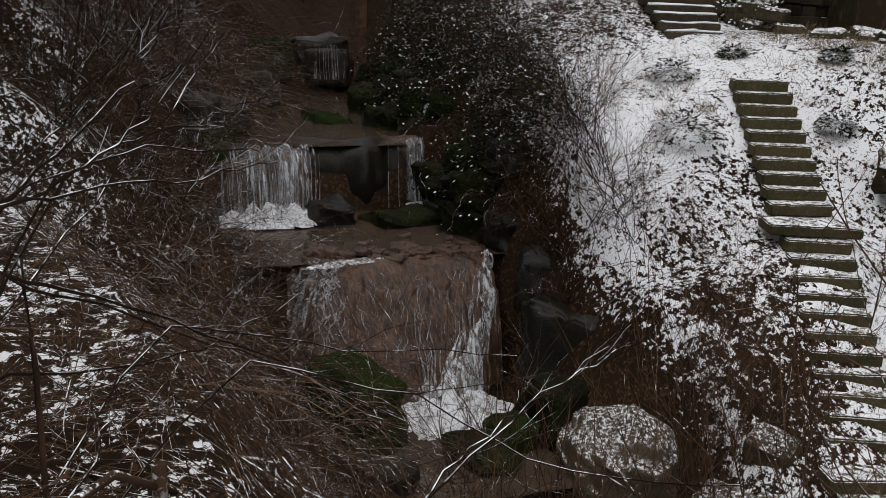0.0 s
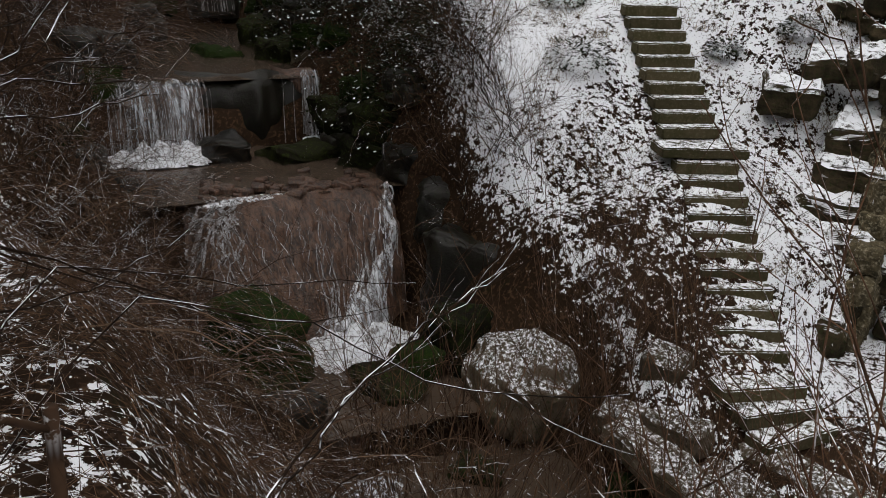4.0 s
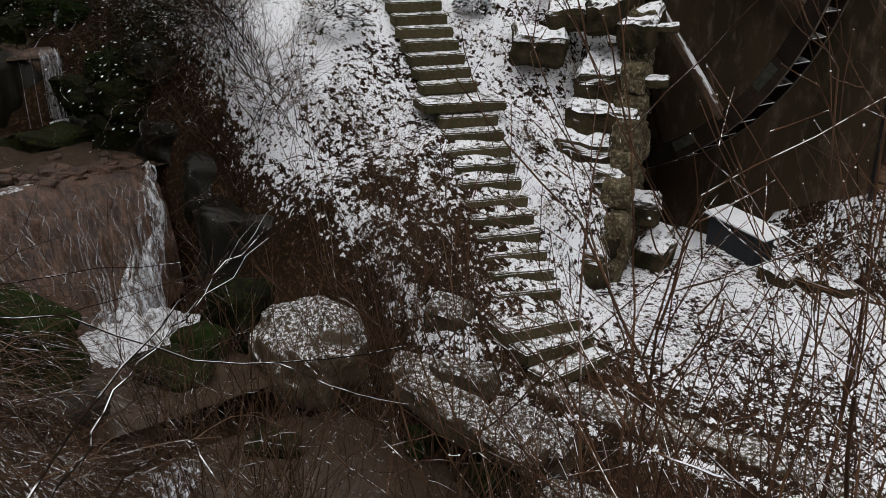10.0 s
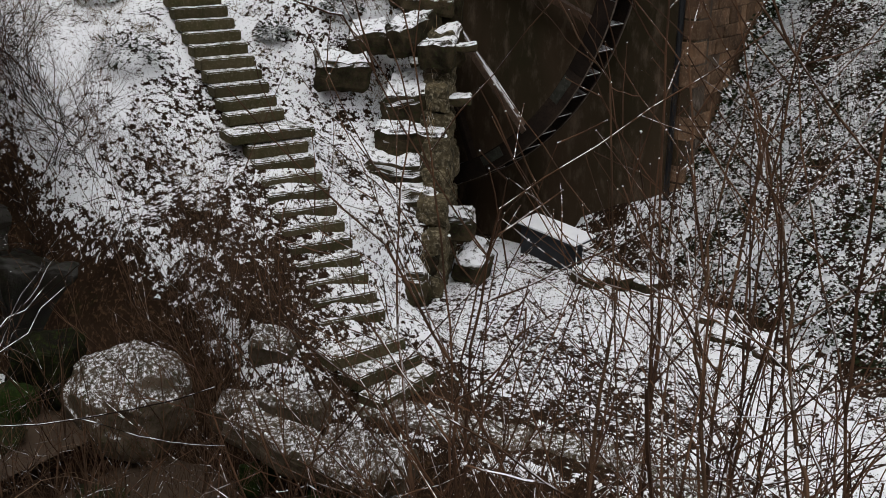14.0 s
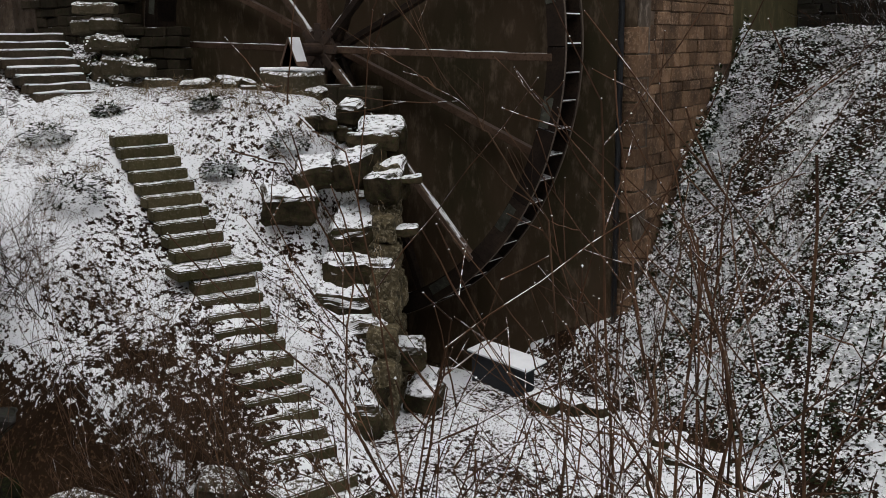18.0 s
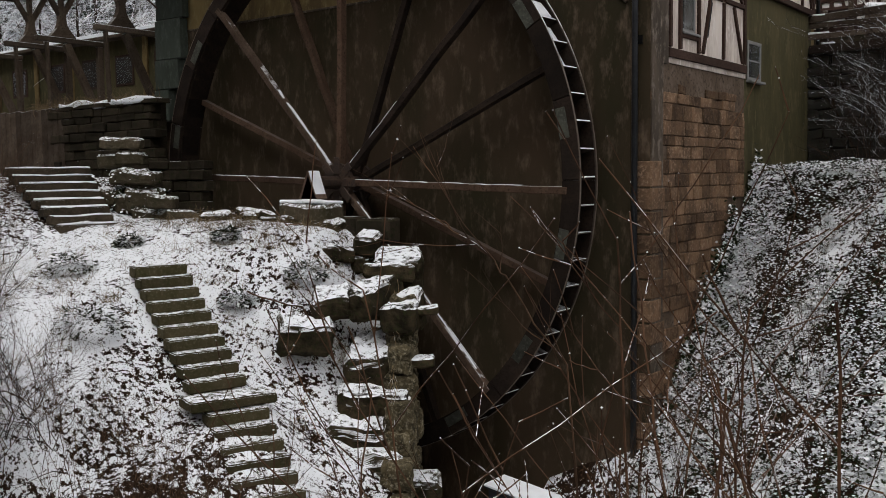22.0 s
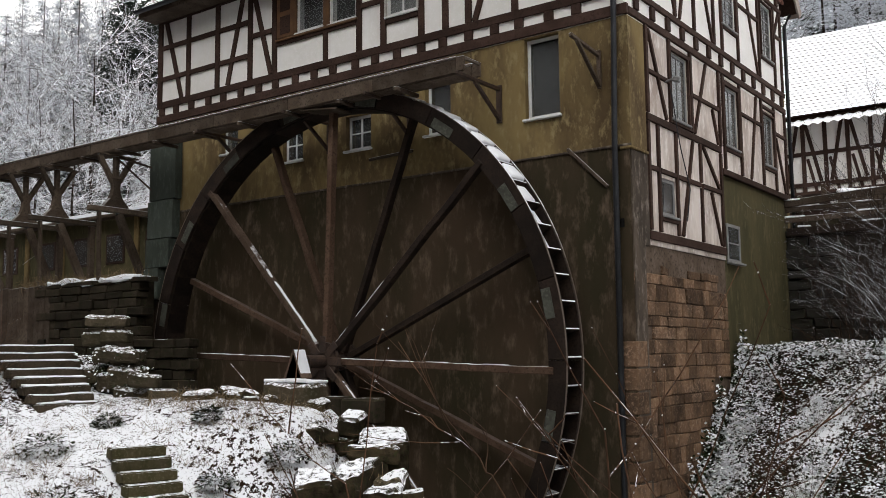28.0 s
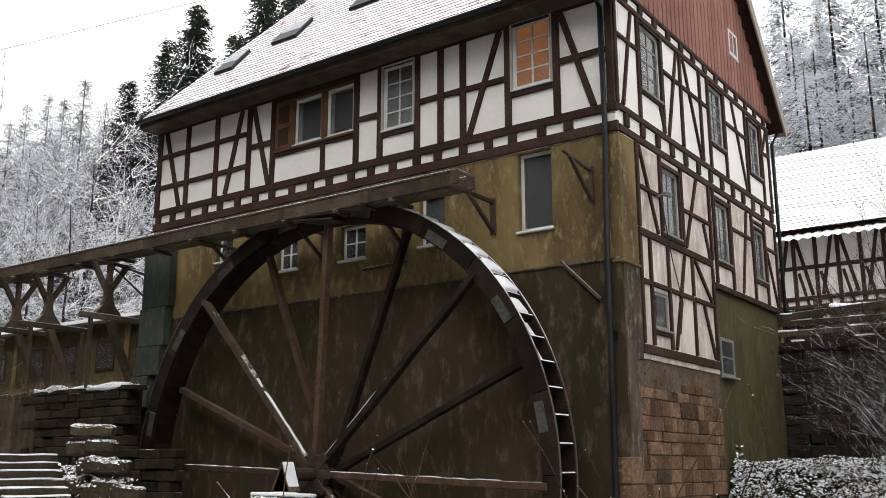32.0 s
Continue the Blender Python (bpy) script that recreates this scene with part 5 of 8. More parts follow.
# wall brackets that carry the flume
for i, x in enumerate((-10.1, -7.3, -5.0, -2.75)):
    br = thing("flume_bracket", "dark iron bracket under the flume", "bracket", (x, -0.02, -1.2), "flume brackets")
    for a, b in (((0, 0, 0.06), (0, -1.45, 0.06)), ((0, 0, -0.55), (0, -0.85, 0.04))):
        bm = bmesh.new()
        beam(bm, a, b, 0.07, 0.07, (1, 0, 0), 0.006)
        part("arm", bm, "iron", br)
    part("wall_plate", box(bmesh.new(), (-0.06, -0.015, -0.62), (0.06, 0.02, 0.14), 0.004), "iron", br)
wb = thing("wall_bracket", "weathered wooden bracket on the ochre corner", "bracket", (-0.55, -0.02, -1.0))
for a, b in (((0, 0, 0.1), (-0.05, -1.0, 0.25)), ((0, 0, -0.5), (-0.03, -0.8, 0.2)), ((0, -0.02, -0.52), (0, -0.02, 0.2))):
    bm = bmesh.new()
    beam(bm, a, b, 0.07, 0.07, (1, 0, 0.2), 0.008)
    part("arm", bm, "grey_wood", wb)

# trestles under the flume
for i, x in enumerate((-13.75, -16.4, -17.95, -20.6)):
    tr = thing("flume_trestle", "dark wooden trestle with flared braces under the flume", "trestle", (x, -1.05, -4.4), "flume trestles")
    for nb, (a, b, w) in enumerate((((0, -0.03, 2.45), (0, -0.50, 3.2), 0.12), ((0, 0.03, 2.45), (0, 0.50, 3.2), 0.12), ((0, 0, 2.1), (0, 0, 3.2), 0.11), )):
        bm = bmesh.new()
        beam(bm, a, b, w, 0.12 + 0.011 * nb, (1, 0, 0), 0.012)
        part("brace", bm, "grey_wood", tr)
    bm = bmesh.new()
    half = ((2.62, 0.12), (2.5, 0.10), (2.36, 0.095), (2.22, 0.12), (2.1, 0.18), (1.98, 0.29), (1.885, 0.37))
    rim_ = [bm.verts.new((-0.07, -w, z)) for z, w in half] + [bm.verts.new((-0.07, w, z)) for z, w in half[::-1]]
    face = bm.faces.new(rim_)
    out = bmesh.ops.extrude_face_region(bm, geom=[face])
    bmesh.ops.translate(bm, verts=[v for v in out["geom"] if isinstance(v, bmesh.types.BMVert)], vec=(0.15, 0, 0))
    bmesh.ops.recalc_face_normals(bm, faces=bm.faces[:])
    part("flared_foot", bm, "grey_wood", tr)
    part("cap_beam", box(bmesh.new(), (-0.09, -0.62, 3.2), (0.09, 0.62, 3.23), 0.0), "grey_wood", tr)
    part("cross_beam", box(bmesh.new(), (-0.09, -0.75, 1.74), (0.09, 1.2, 1.88), 0.015), "grey_wood", tr)
    for a, b, w in (((0, 0.1, 1.74), (0, 0.95, 0.0), 0.2), ((0, 1.1, 1.74), (0, 1.1, 0), 0.16), ((0, -0.45, 1.74), (0, -0.40, 0.0), 0.07)):
        bm = bmesh.new()
        beam(bm, a, b, w, 0.14 - 0.1 * abs(w - 0.16), (1, 0, 0), 0.012)
        part("post", bm, "grey_wood", tr)
# two thin stays from the house to the first trestle
bm = bmesh.new()
tube(bm, [(-13.4, -0.2, -1.35), (-13.75, -1.0, -1.15)], 0.03, 6)
tube(bm, [(-13.4, -0.2, -1.95), (-13.75, -1.0, -1.2)], 0.025, 6)
part("stay", bm, "iron", flume).matrix_parent_inverse = Matrix.Translation((11, 1.05, 1.05))

# sheet-metal casing on the house corner
for z0, z1, x1, d in ((-2.3, -0.72, -12.42, 0.22), (-3.3, -2.32, -12.48, 0.26), (-4.05, -3.32, -12.55, 0.3), (-4.85, -4.07, -12.9, 0.34)):
    bm = box(bmesh.new(), (-13.48, -d, z0), (x1, -0.004, z1), 0.015)
    on_house("metal_casing", bm, "duct_green", "dull grey-green sheet-metal casing")

# iron bar and old slot marks on the wheel wall
for a, b in (((-6.1, -0.03, -2.12), (-4.9, -0.03, -2.08)), ((-1.25, -0.03, -2.55), (-0.45, -0.03, -3.35))):
    bm = bmesh.new()
    beam(bm, a, b, 0.06, 0.06, (0, 1, 0), 0.01)
    on_house("wall_bar", bm, "grey_wood")
# the slot's shade, as a near-black block on the wall face
bm = box(bmesh.new(), (-0.28, -0.03, -4.1), (-0.16, 0.0, -3.95))
on_house("wall_slot", bm, "dark_room")

# ---- low annex behind the trestles ----
annex = thing("annex", "low mossy ochre annex with dark windows and a flat snowy roof", "shed", (-19, 1.5, -4.4))
bm = box(bmesh.new(), (-6.0, 0, -0.3), (5.4, 3.5, 2.2))
part("wall", bm, "green_render", annex)
bm = box(bmesh.new(), (-6.3, -0.35, 2.2), (5.45, 3.8, 2.32), 0.02)
part("roof", bm, "grey_wood", annex)
bm = rock_block((11.6, 4.0, 0.1), 71, 0.04, 5, 0.2)
bm.transform(Matrix.Translation((-0.4, 1.7, 2.31)))
part("roof_snow", bm, "snow", annex, "thin snow")
for x in (-4.6, -2.4, -0.5, 1.2, 3.1):
    win = part("window", box(bmesh.new(), (x, -0.03, 0.85), (x + 0.9, 0.01, 1.75), 0.01), "timber", annex)
    part("pane", box(bmesh.new(), (x + 0.07, -0.036, 0.92), (x + 0.83, -0.031, 1.68)), "glass", win)
for x in (-5.6, -3.2, -1.2, 2.6, 5.0):
    part("pilaster", box(bmesh.new(), (x, -0.07, -0.3), (x + 0.22, -0.002, 2.19), 0.01), "ochre", annex)

# ---- planks and beams on the rear bank wall ----
deck = thing("plank_barrier", "dark weathered rails and boards with ridges of snow", "barrier", (3.0, 9.45, -3.2))
rng_d = random.Random(12)
for z0, dz, dep, y, mat in ((-0.10, 0.24, 0.16, -0.16, "wheel_wood"), (0.22, 0.16, 0.07, -0.06, "grey_wood"), (0.47, 0.14, 0.07, -0.03, "grey_wood"), (0.70, 0.17, 0.06, -0.06, "grey_wood")):
    for k in range(4):
        x0, x1 = -3.0 + 2.5 * k + rng_d.uniform(-0.2, 0.2), -3.0 + 2.5 * (k + 1) + rng_d.uniform(-0.1, 0.3)
        tilt = rng_d.uniform(-0.07, 0.07)
        bm = bmesh.new()
        beam(bm, (x0, y + 0.03 * (k % 2), z0 - tilt), (x1, y + 0.03 * (k % 2), z0 + tilt), dep, dz * rng_d.uniform(0.8, 1.1), (0, 0, 1), 0.008)
        rail = part("rail" if mat == "grey_wood" else "sill_beam", bm, mat, deck)
        for q in range(2):
            w = rng_d.uniform(0.3, 0.8)
            f = (q + rng_d.uniform(0.15, 0.6)) / 2
            bm = rock_block((w, dep * 0.9, 0.05), 900 + k * 7 + q, 0.05, 4, 0.3)
            bm.transform(Matrix.Translation((x0 + (x1 - x0) * f, y + 0.03 * (k % 2), z0 + dz / 2 - 0.025 + tilt * (2 * f - 1))))
            part("snow_ridge", bm, "snow", rail, "ridge of snow")
for x in (-2.7, -2.1, -0.6, 0.9, 2.6, 4.6):
    bm = bmesh.new()
    beam(bm, (x, 0.06, -0.3), (x + rng_d.uniform(-0.12, 0.12), 0.06, rng_d.uniform(0.75, 1.1)), 0.11, 0.11, (0, 1, 0), 0.01)
    part("post", bm, "grey_wood", deck)
# white tarps over board stacks, drawn with the snow material
for x, w, z, a in ((-1.2, 1.3, 0.86, 5), (0.4, 1.6, 0.92, -4), (1.9, 1.2, 0.84, 7)):
    bm = rock_block((w, 0.66, 0.07), int(x * 10) + 940, 0.05, 5, 0.3)
    bm.transform(Matrix.Translation((x, 0.55, z)) @ pose(0, 0, 0, 14, a, 0))
    part("snow_heap", bm, "snow", deck, "white tarp lying tilted over stacked boards")
    bm = box(bmesh.new(), (-w / 2, -0.3, -0.75), (w / 2, 0.3, 0.0), 0.01)
    bm.transform(Matrix.Translation((x, 0.57, z)))
    part("board_stack", bm, "grey_wood", deck)

# ---- barn ----
barn = thing("barn", "half-timbered barn with a large snow-covered tiled roof", "barn", (2, 22, -2))
BX0, BX1 = -9.0, 14.0
part("wall", box(bmesh.new(), (BX0, 0, -1.5), (BX1, 6.5, 4.6)), "infill", barn, "white plaster panels")


def barn_beam(x0, z0, x1, z1, w=0.18):
    bm = bmesh.new()
    lean = 0.012 * (x0 == x1) + (0.024 + 0.012 * (w < 0.12)) * (x0 != x1 and z0 != z1)
    beam(bm, (x0, 0.0, z0), (x1, 0.0, z1), w, 0.14 - lean, (0, 1, 0))
    part("beam", bm, "timber", barn)


for z in (4.55, 3.2, 2.0, 0.9):
    barn_beam(BX0, z, BX1, z, 0.15)
k = 0
x = BX0
while x < BX1:
    barn_beam(x, 0.9, x, 4.5, 0.15)
    if k % 2:
        barn_beam(x + 0.1, 4.4, x + 0.62, 2.1, 0.13)
    else:
        barn_beam(x + 0.62, 4.4, x + 0.18, 2.1, 0.13)
    barn_beam(x + 0.15, 3.0, x + 0.6, 1.0, 0.11)
    x += 0.82
    k += 1
part("lean_to", box(bmesh.new(), (BX0, -0.9, 1.5), (BX0 + 12.5, -0.02, 1.6)), "timber", barn)
part("plinth", box(bmesh.new(), (BX0, -0.06, -2.5), (BX1, 0.05, 0.8)), "dark_wall", barn)
bm = bmesh.new()
q = [(BX0 - 0.4, -0.7, 4.55), (BX1 + 0.4, -0.7, 4.55), (BX1 + 0.4, 3.4, 8.9), (BX0 - 0.4, 3.4, 8.9)]
bm.faces.new([bm.verts.new(p) for p in q])
q = [(BX0 - 0.4, 3.4, 8.9), (BX1 + 0.4, 3.4, 8.9), (BX1 + 0.4, 7.4, 4.55), (BX0 - 0.4, 7.4, 4.55)]
bm.faces.new([bm.verts.new(p) for p in q])
bmesh.ops.solidify(bm, geom=bm.faces[:], thickness=0.15)
barn_roof = part("roof", bm, "timber", barn)
bm = bmesh.new()
nrm = Vector((0, -4.35, 4.1)).normalized()
for r in range(26):
    x = BX0 - 0.4 + 0.12 * (r % 2)
    while x < BX1 + 0.3:
        q = []
        for xx, t, lift in ((x, r / 26, 0.056), (x + 0.12, r / 26, 0.078), (x + 0.24, r / 26, 0.056), (x + 0.24, (r + 1.1) / 26, 0.038), (x + 0.12, (r + 1.1) / 26, 0.056), (x, (r + 1.1) / 26, 0.038)):
            q.append(bm.verts.new(Vector((xx, -0.7 + 4.1 * t, 4.55 + 4.35 * t)) + nrm * lift))
        bm.faces.new((q[0], q[1], q[4], q[5]))
        bm.faces.new((q[1], q[2], q[3], q[4]))
        x += 0.24
tl = part("tiles", bm, "barn_roof", barn_roof, "snow-covered roof tiles")
tagged(tl, kind="stuff")
bm = bmesh.new()
x = BX0 - 0.4
while x < BX1:
    q = [bm.verts.new(p) for p in ((x, -1.2, 4.05), (x + 0.18, -1.25, 4.12), (x + 0.36, -1.2, 4.05), (x + 0.36, -0.5, 4.42), (x + 0.18, -0.5, 4.48), (x, -0.5, 4.42))]
    bm.faces.new((q[0], q[1], q[4], q[5]))
    bm.faces.new((q[1], q[2], q[3], q[4]))
    x += 0.36
tagged(part("eave_tiles", bm, "barn_roof", barn, "scalloped snowy eave"), kind="stuff")


# ---- cascades of the stream ----
cascade = thing("cascade", "broad brown sinter cascade with thin water running over it", "waterfall", (-7.5, -11.5, -12.7))
CI = Matrix.Translation((7.5, 11.5, 12.7))


def dome_point(ang, rho, lift=0.0):
    """A place on the fan-shaped cascade: ang from -1 (left) to 1 (right), rho 0 at the lip to 1 at the foot."""
    x0, y0 = -7.5 + 0.38 * noise.noise((ang * 2.6, 1.7, 0.4)) + 0.12 * noise.noise((ang * 9, 1.7, 0.4)), -11.5 + 1.72 * ang
    x1, y1 = -5.62 - 0.5 * ang * ang + 0.12 * math.sin(ang * 5), -11.45 + (1.55 if ang > 0 else 1.95) * ang
    x, y = x0 + (x1 - x0) * rho, y0 + (y1 - y0) * rho
    z = -10.84 - 1.82 * rho ** (1.75 + 0.8 * smooth01(0.3, 1.0, ang)) * (0.5 + 0.5 * smooth01(-1.0, -0.35, ang))
    z -= 0.9 * smooth01(-0.78, -1.0, ang) * (0.25 + rho)
    rid = noise.noise((x * 1.6, y * 1.6, 2.0)) * 0.16 + noise.noise((x * 5.0, y * 5.0, z * 2)) * 0.09 - 0.10 * abs(noise.noise((x * 3.1, y * 3.1, z)))
    rid += 0.05 * math.sin(rho * 34 + 3 * noise.noise((x, y, 5))) * rho
    rid += 0.05 * noise.noise((x * 5.0, y * 11.0, 4.0)) + 0.03 * noise.noise((x * 11.0, y * 24.0, 6.0))
    return Vector((x, y, z + rid * min(1, rho * 3) + lift))


bm = bmesh.new()
NA, NR = 240, 110
grid = [[bm.verts.new(dome_point(2 * i / NA - 1, j / NR)) for i in range(NA + 1)] for j in range(NR + 1)]
for j in range(NR):
    for i in range(NA):
        bm.faces.new((grid[j][i], grid[j + 1][i], grid[j + 1][i + 1], grid[j][i + 1]))
bm.transform(CI)
part("sinter_rock", bm, "tufa", cascade, "wet brown sinter", True)


def ribbon(bm, pts, widths):
    """A thin uneven strip of water along points, two sided, with a slight bulge."""
    pts = [Vector(p) for p in pts]
    prev = None
    for i, p in enumerate(pts):
        d = (pts[min(i + 1, len(pts) - 1)] - pts[max(i - 1, 0)]).normalized()
        s = d.cross(Vector((0, 0, 1)))
        s = s.normalized() if s.length > 0.05 else Vector((0, 1, 0))
        w = widths[i] if isinstance(widths, (list, tuple)) else widths
        up_ = s.cross(d).normalized() * w * 0.3
        cur = [bm.verts.new(p - s * w / 2), bm.verts.new(p + up_), bm.verts.new(p + s * w / 2)]
        if prev:
            bm.faces.new((prev[0], prev[1], cur[1], cur[0]))
            bm.faces.new((prev[1], prev[2], cur[2], cur[1]))
        prev = cur


rng = random.Random(11)
for k in range(80):
    p = dome_point(rng.uniform(-0.95, 0.9), 0.05 * rng.random())
    p.x -= abs(rng.gauss(0, 0.45))
    p.z = min(p.z, -10.86)
    s = rng.uniform(0.07, 0.24)
    bm = rock_block((s, s * rng.uniform(0.7, 1.6), s * rng.uniform(0.3, 0.6)), 900 + k, 0.22, 2, 0.2)
    bm.transform(CI @ Matrix.Translation((p.x, p.y, p.z - s * 0.12)) @ Matrix.Rotation(rng.uniform(0, 3), 4, "Z"))
    part("lip_stone", bm, "tufa", cascade)
bm = bmesh.new()
for _ in range(130):
    ang = rng.uniform(-0.98, 0.98)
    r0 = rng.uniform(0.2, 0.8)
    r1 = min(1.0, r0 + rng.uniform(0.06, 0.2))
    w = rng.uniform(0.006, 0.018) * (1.5 if abs(ang) > 0.6 else 1)
    pts = [dome_point(ang + 0.02 * math.sin(k + ang * 9), r0 + (r1 - r0) * k / 6, 0.02) for k in range(7)]
    ribbon(bm, pts, [w * math.sin(math.pi * (k + 0.5) / 7) for k in range(7)])
for _ in range(70):
    ang = rng.uniform(-0.98, -0.55)
    r0 = rng.uniform(0.0, 0.6)
    pts = [dome_point(ang + 0.03 * math.sin(k + ang * 9), r0 + 0.16 * k / 6, 0.03) for k in range(7)]
    ribbon(bm, pts, [rng.uniform(0.01, 0.05) for k in range(7)])
bm.transform(CI)
tagged(part("thin_stream", bm, "thread", cascade, "thin white threads of water", True), kind="stuff")
# main chute at the right edge: one broken sheet of white water that widens to the foot
bm = bmesh.new()
prev = None
for i in range(41):
    t = i / 40
    mid = 0.90 + 0.06 * math.sin(t * 9) - 0.62 * smooth01(0.62, 1.0, t)
    half = 0.06 * smooth01(0.0, 0.3, t) + 0.02 + 0.04 * t + 0.12 * smooth01(0.6, 1.0, t)
    row = []
    for j in range(15):
        u = 2 * j / 14 - 1
        wob = 0.25 * noise.noise((t * 5, u * 2, 7.7)) * half
        p = dome_point(mid + u * half + wob, 0.01 + t * 0.985, (0.05 + 0.05 * (1 - u * u)) * smooth01(0.0, 0.2, t) - 0.03 * (t < 0.05) + 0.05 * noise.noise((t * 9, u * 4, 2)))
        row.append(bm.verts.new(p))
    if prev:
        for j in range(14):
            if abs(2 * (j + 0.5) / 14 - 1) < 0.75 or noise.noise((t * 14, j * 0.9, 3.3)) > -0.05:
                bm.faces.new((prev[j], row[j], row[j + 1], prev[j + 1]))
    prev = row
bm.transform(CI)
part("chute", bm, "rush", cascade, "white rushing water", True)
bm = bmesh.new()
prev = None
for i in range(17):
    t = i / 16
    row = []
    for j in range(33):
        u = j / 32
        ang = 0.72 - 0.82 * u * (0.35 + 0.65 * t) - 0.05 * noise.noise((u * 6, t * 3, 1.0))
        row.append(bm.verts.new(dome_point(ang, 0.70 + 0.30 * t, 0.05 + 0.09 * t * (0.5 + noise.noise((u * 9, t * 5, 4.0))))))
    if prev:
        for j in range(32):
            if noise.noise((j * 0.45, 0.4, 2.2)) + 0.9 * t > 0.25:
                bm.faces.new((prev[j], row[j], row[j + 1], prev[j + 1]))
    prev = row
bm.transform(CI)
part("foot_rush", bm, "rush", cascade, "white water fanning out at the foot", True)
bm = bmesh.new()
for k in range(16):
    ang = rng.uniform(0.02, 0.62)
    r0 = rng.uniform(0.5, 0.85)
    pts = [dome_point(ang + 0.02 * math.sin(k + i), r0 + (1.0 - r0) * i / 7, 0.05 + 0.03 * rng.random()) for i in range(8)]
    ribbon(bm, pts, [rng.uniform(0.006, 0.02) + 0.05 * (i / 7) ** 2 for i in range(8)])
bm.transform(CI)
tagged(part("spray", bm, "thread", cascade, "white runs of water", True), kind="stuff")


def foam_patch(name, label, c, rx, ry, turn, height, seed, mat="foam"):
    bm = bmesh.new()
    n = 34
    grid = {}
    for i in range(n + 1):
        for j in range(n + 1):
            u, v = 2 * i / n - 1, 2 * j / n - 1
            edge = u * u + v * v + 0.45 * noise.noise((u * 2.2 + seed, v * 2.2, 1))
            if edge < 1.0:
                h = height * (1 - edge) * (0.5 + noise.noise((u * 5, v * 5, seed)) + 0.5 * noise.noise((u * 13, v * 13, seed))) + 0.01
                p = Matrix.Rotation(turn, 4, "Z") @ Vector((u * rx, v * ry, 0))
                grid[i, j] = bm.verts.new((c[0] + p.x, c[1] + p.y, c[2] + max(0.004, h)))
    for (i, j), v in list(grid.items()):
        q = [grid.get(k) for k in ((i, j), (i + 1, j), (i + 1, j + 1), (i, j + 1))]
        if all(q):
            bm.faces.new(q)
    ob = new(name, finish(bm, mat, True))
    return tagged(ob, label, "foam")


foam_patch("plunge_foam", "white churning foam at the foot of the cascade", (-5.05, -11.1, -12.64), 0.85, 1.0, 0.2, 0.32, 1)
foam_patch("pool_foam", "white foam below the small fall", (-10.25, -13.0, -10.85), 0.75, 1.3, 0.0, 0.30, 2)
foam_patch("side_foam", "thin foam below the side fall", (-10.7, -9.95, -10.75), 0.25, 0.4, 0.0, 0.06, 3)
foam_patch("lip_foam", "pale water at the lip of the cascade", (-7.35, -12.3, -10.87), 0.16, 0.8, 0.25, 0.05, 4, "rush")
foam_patch("lower_foam", "white foam in the lower stream", (-2.1, -12.05, -13.1), 0.32, 0.6, 0.7, 0.10, 5, "rush")


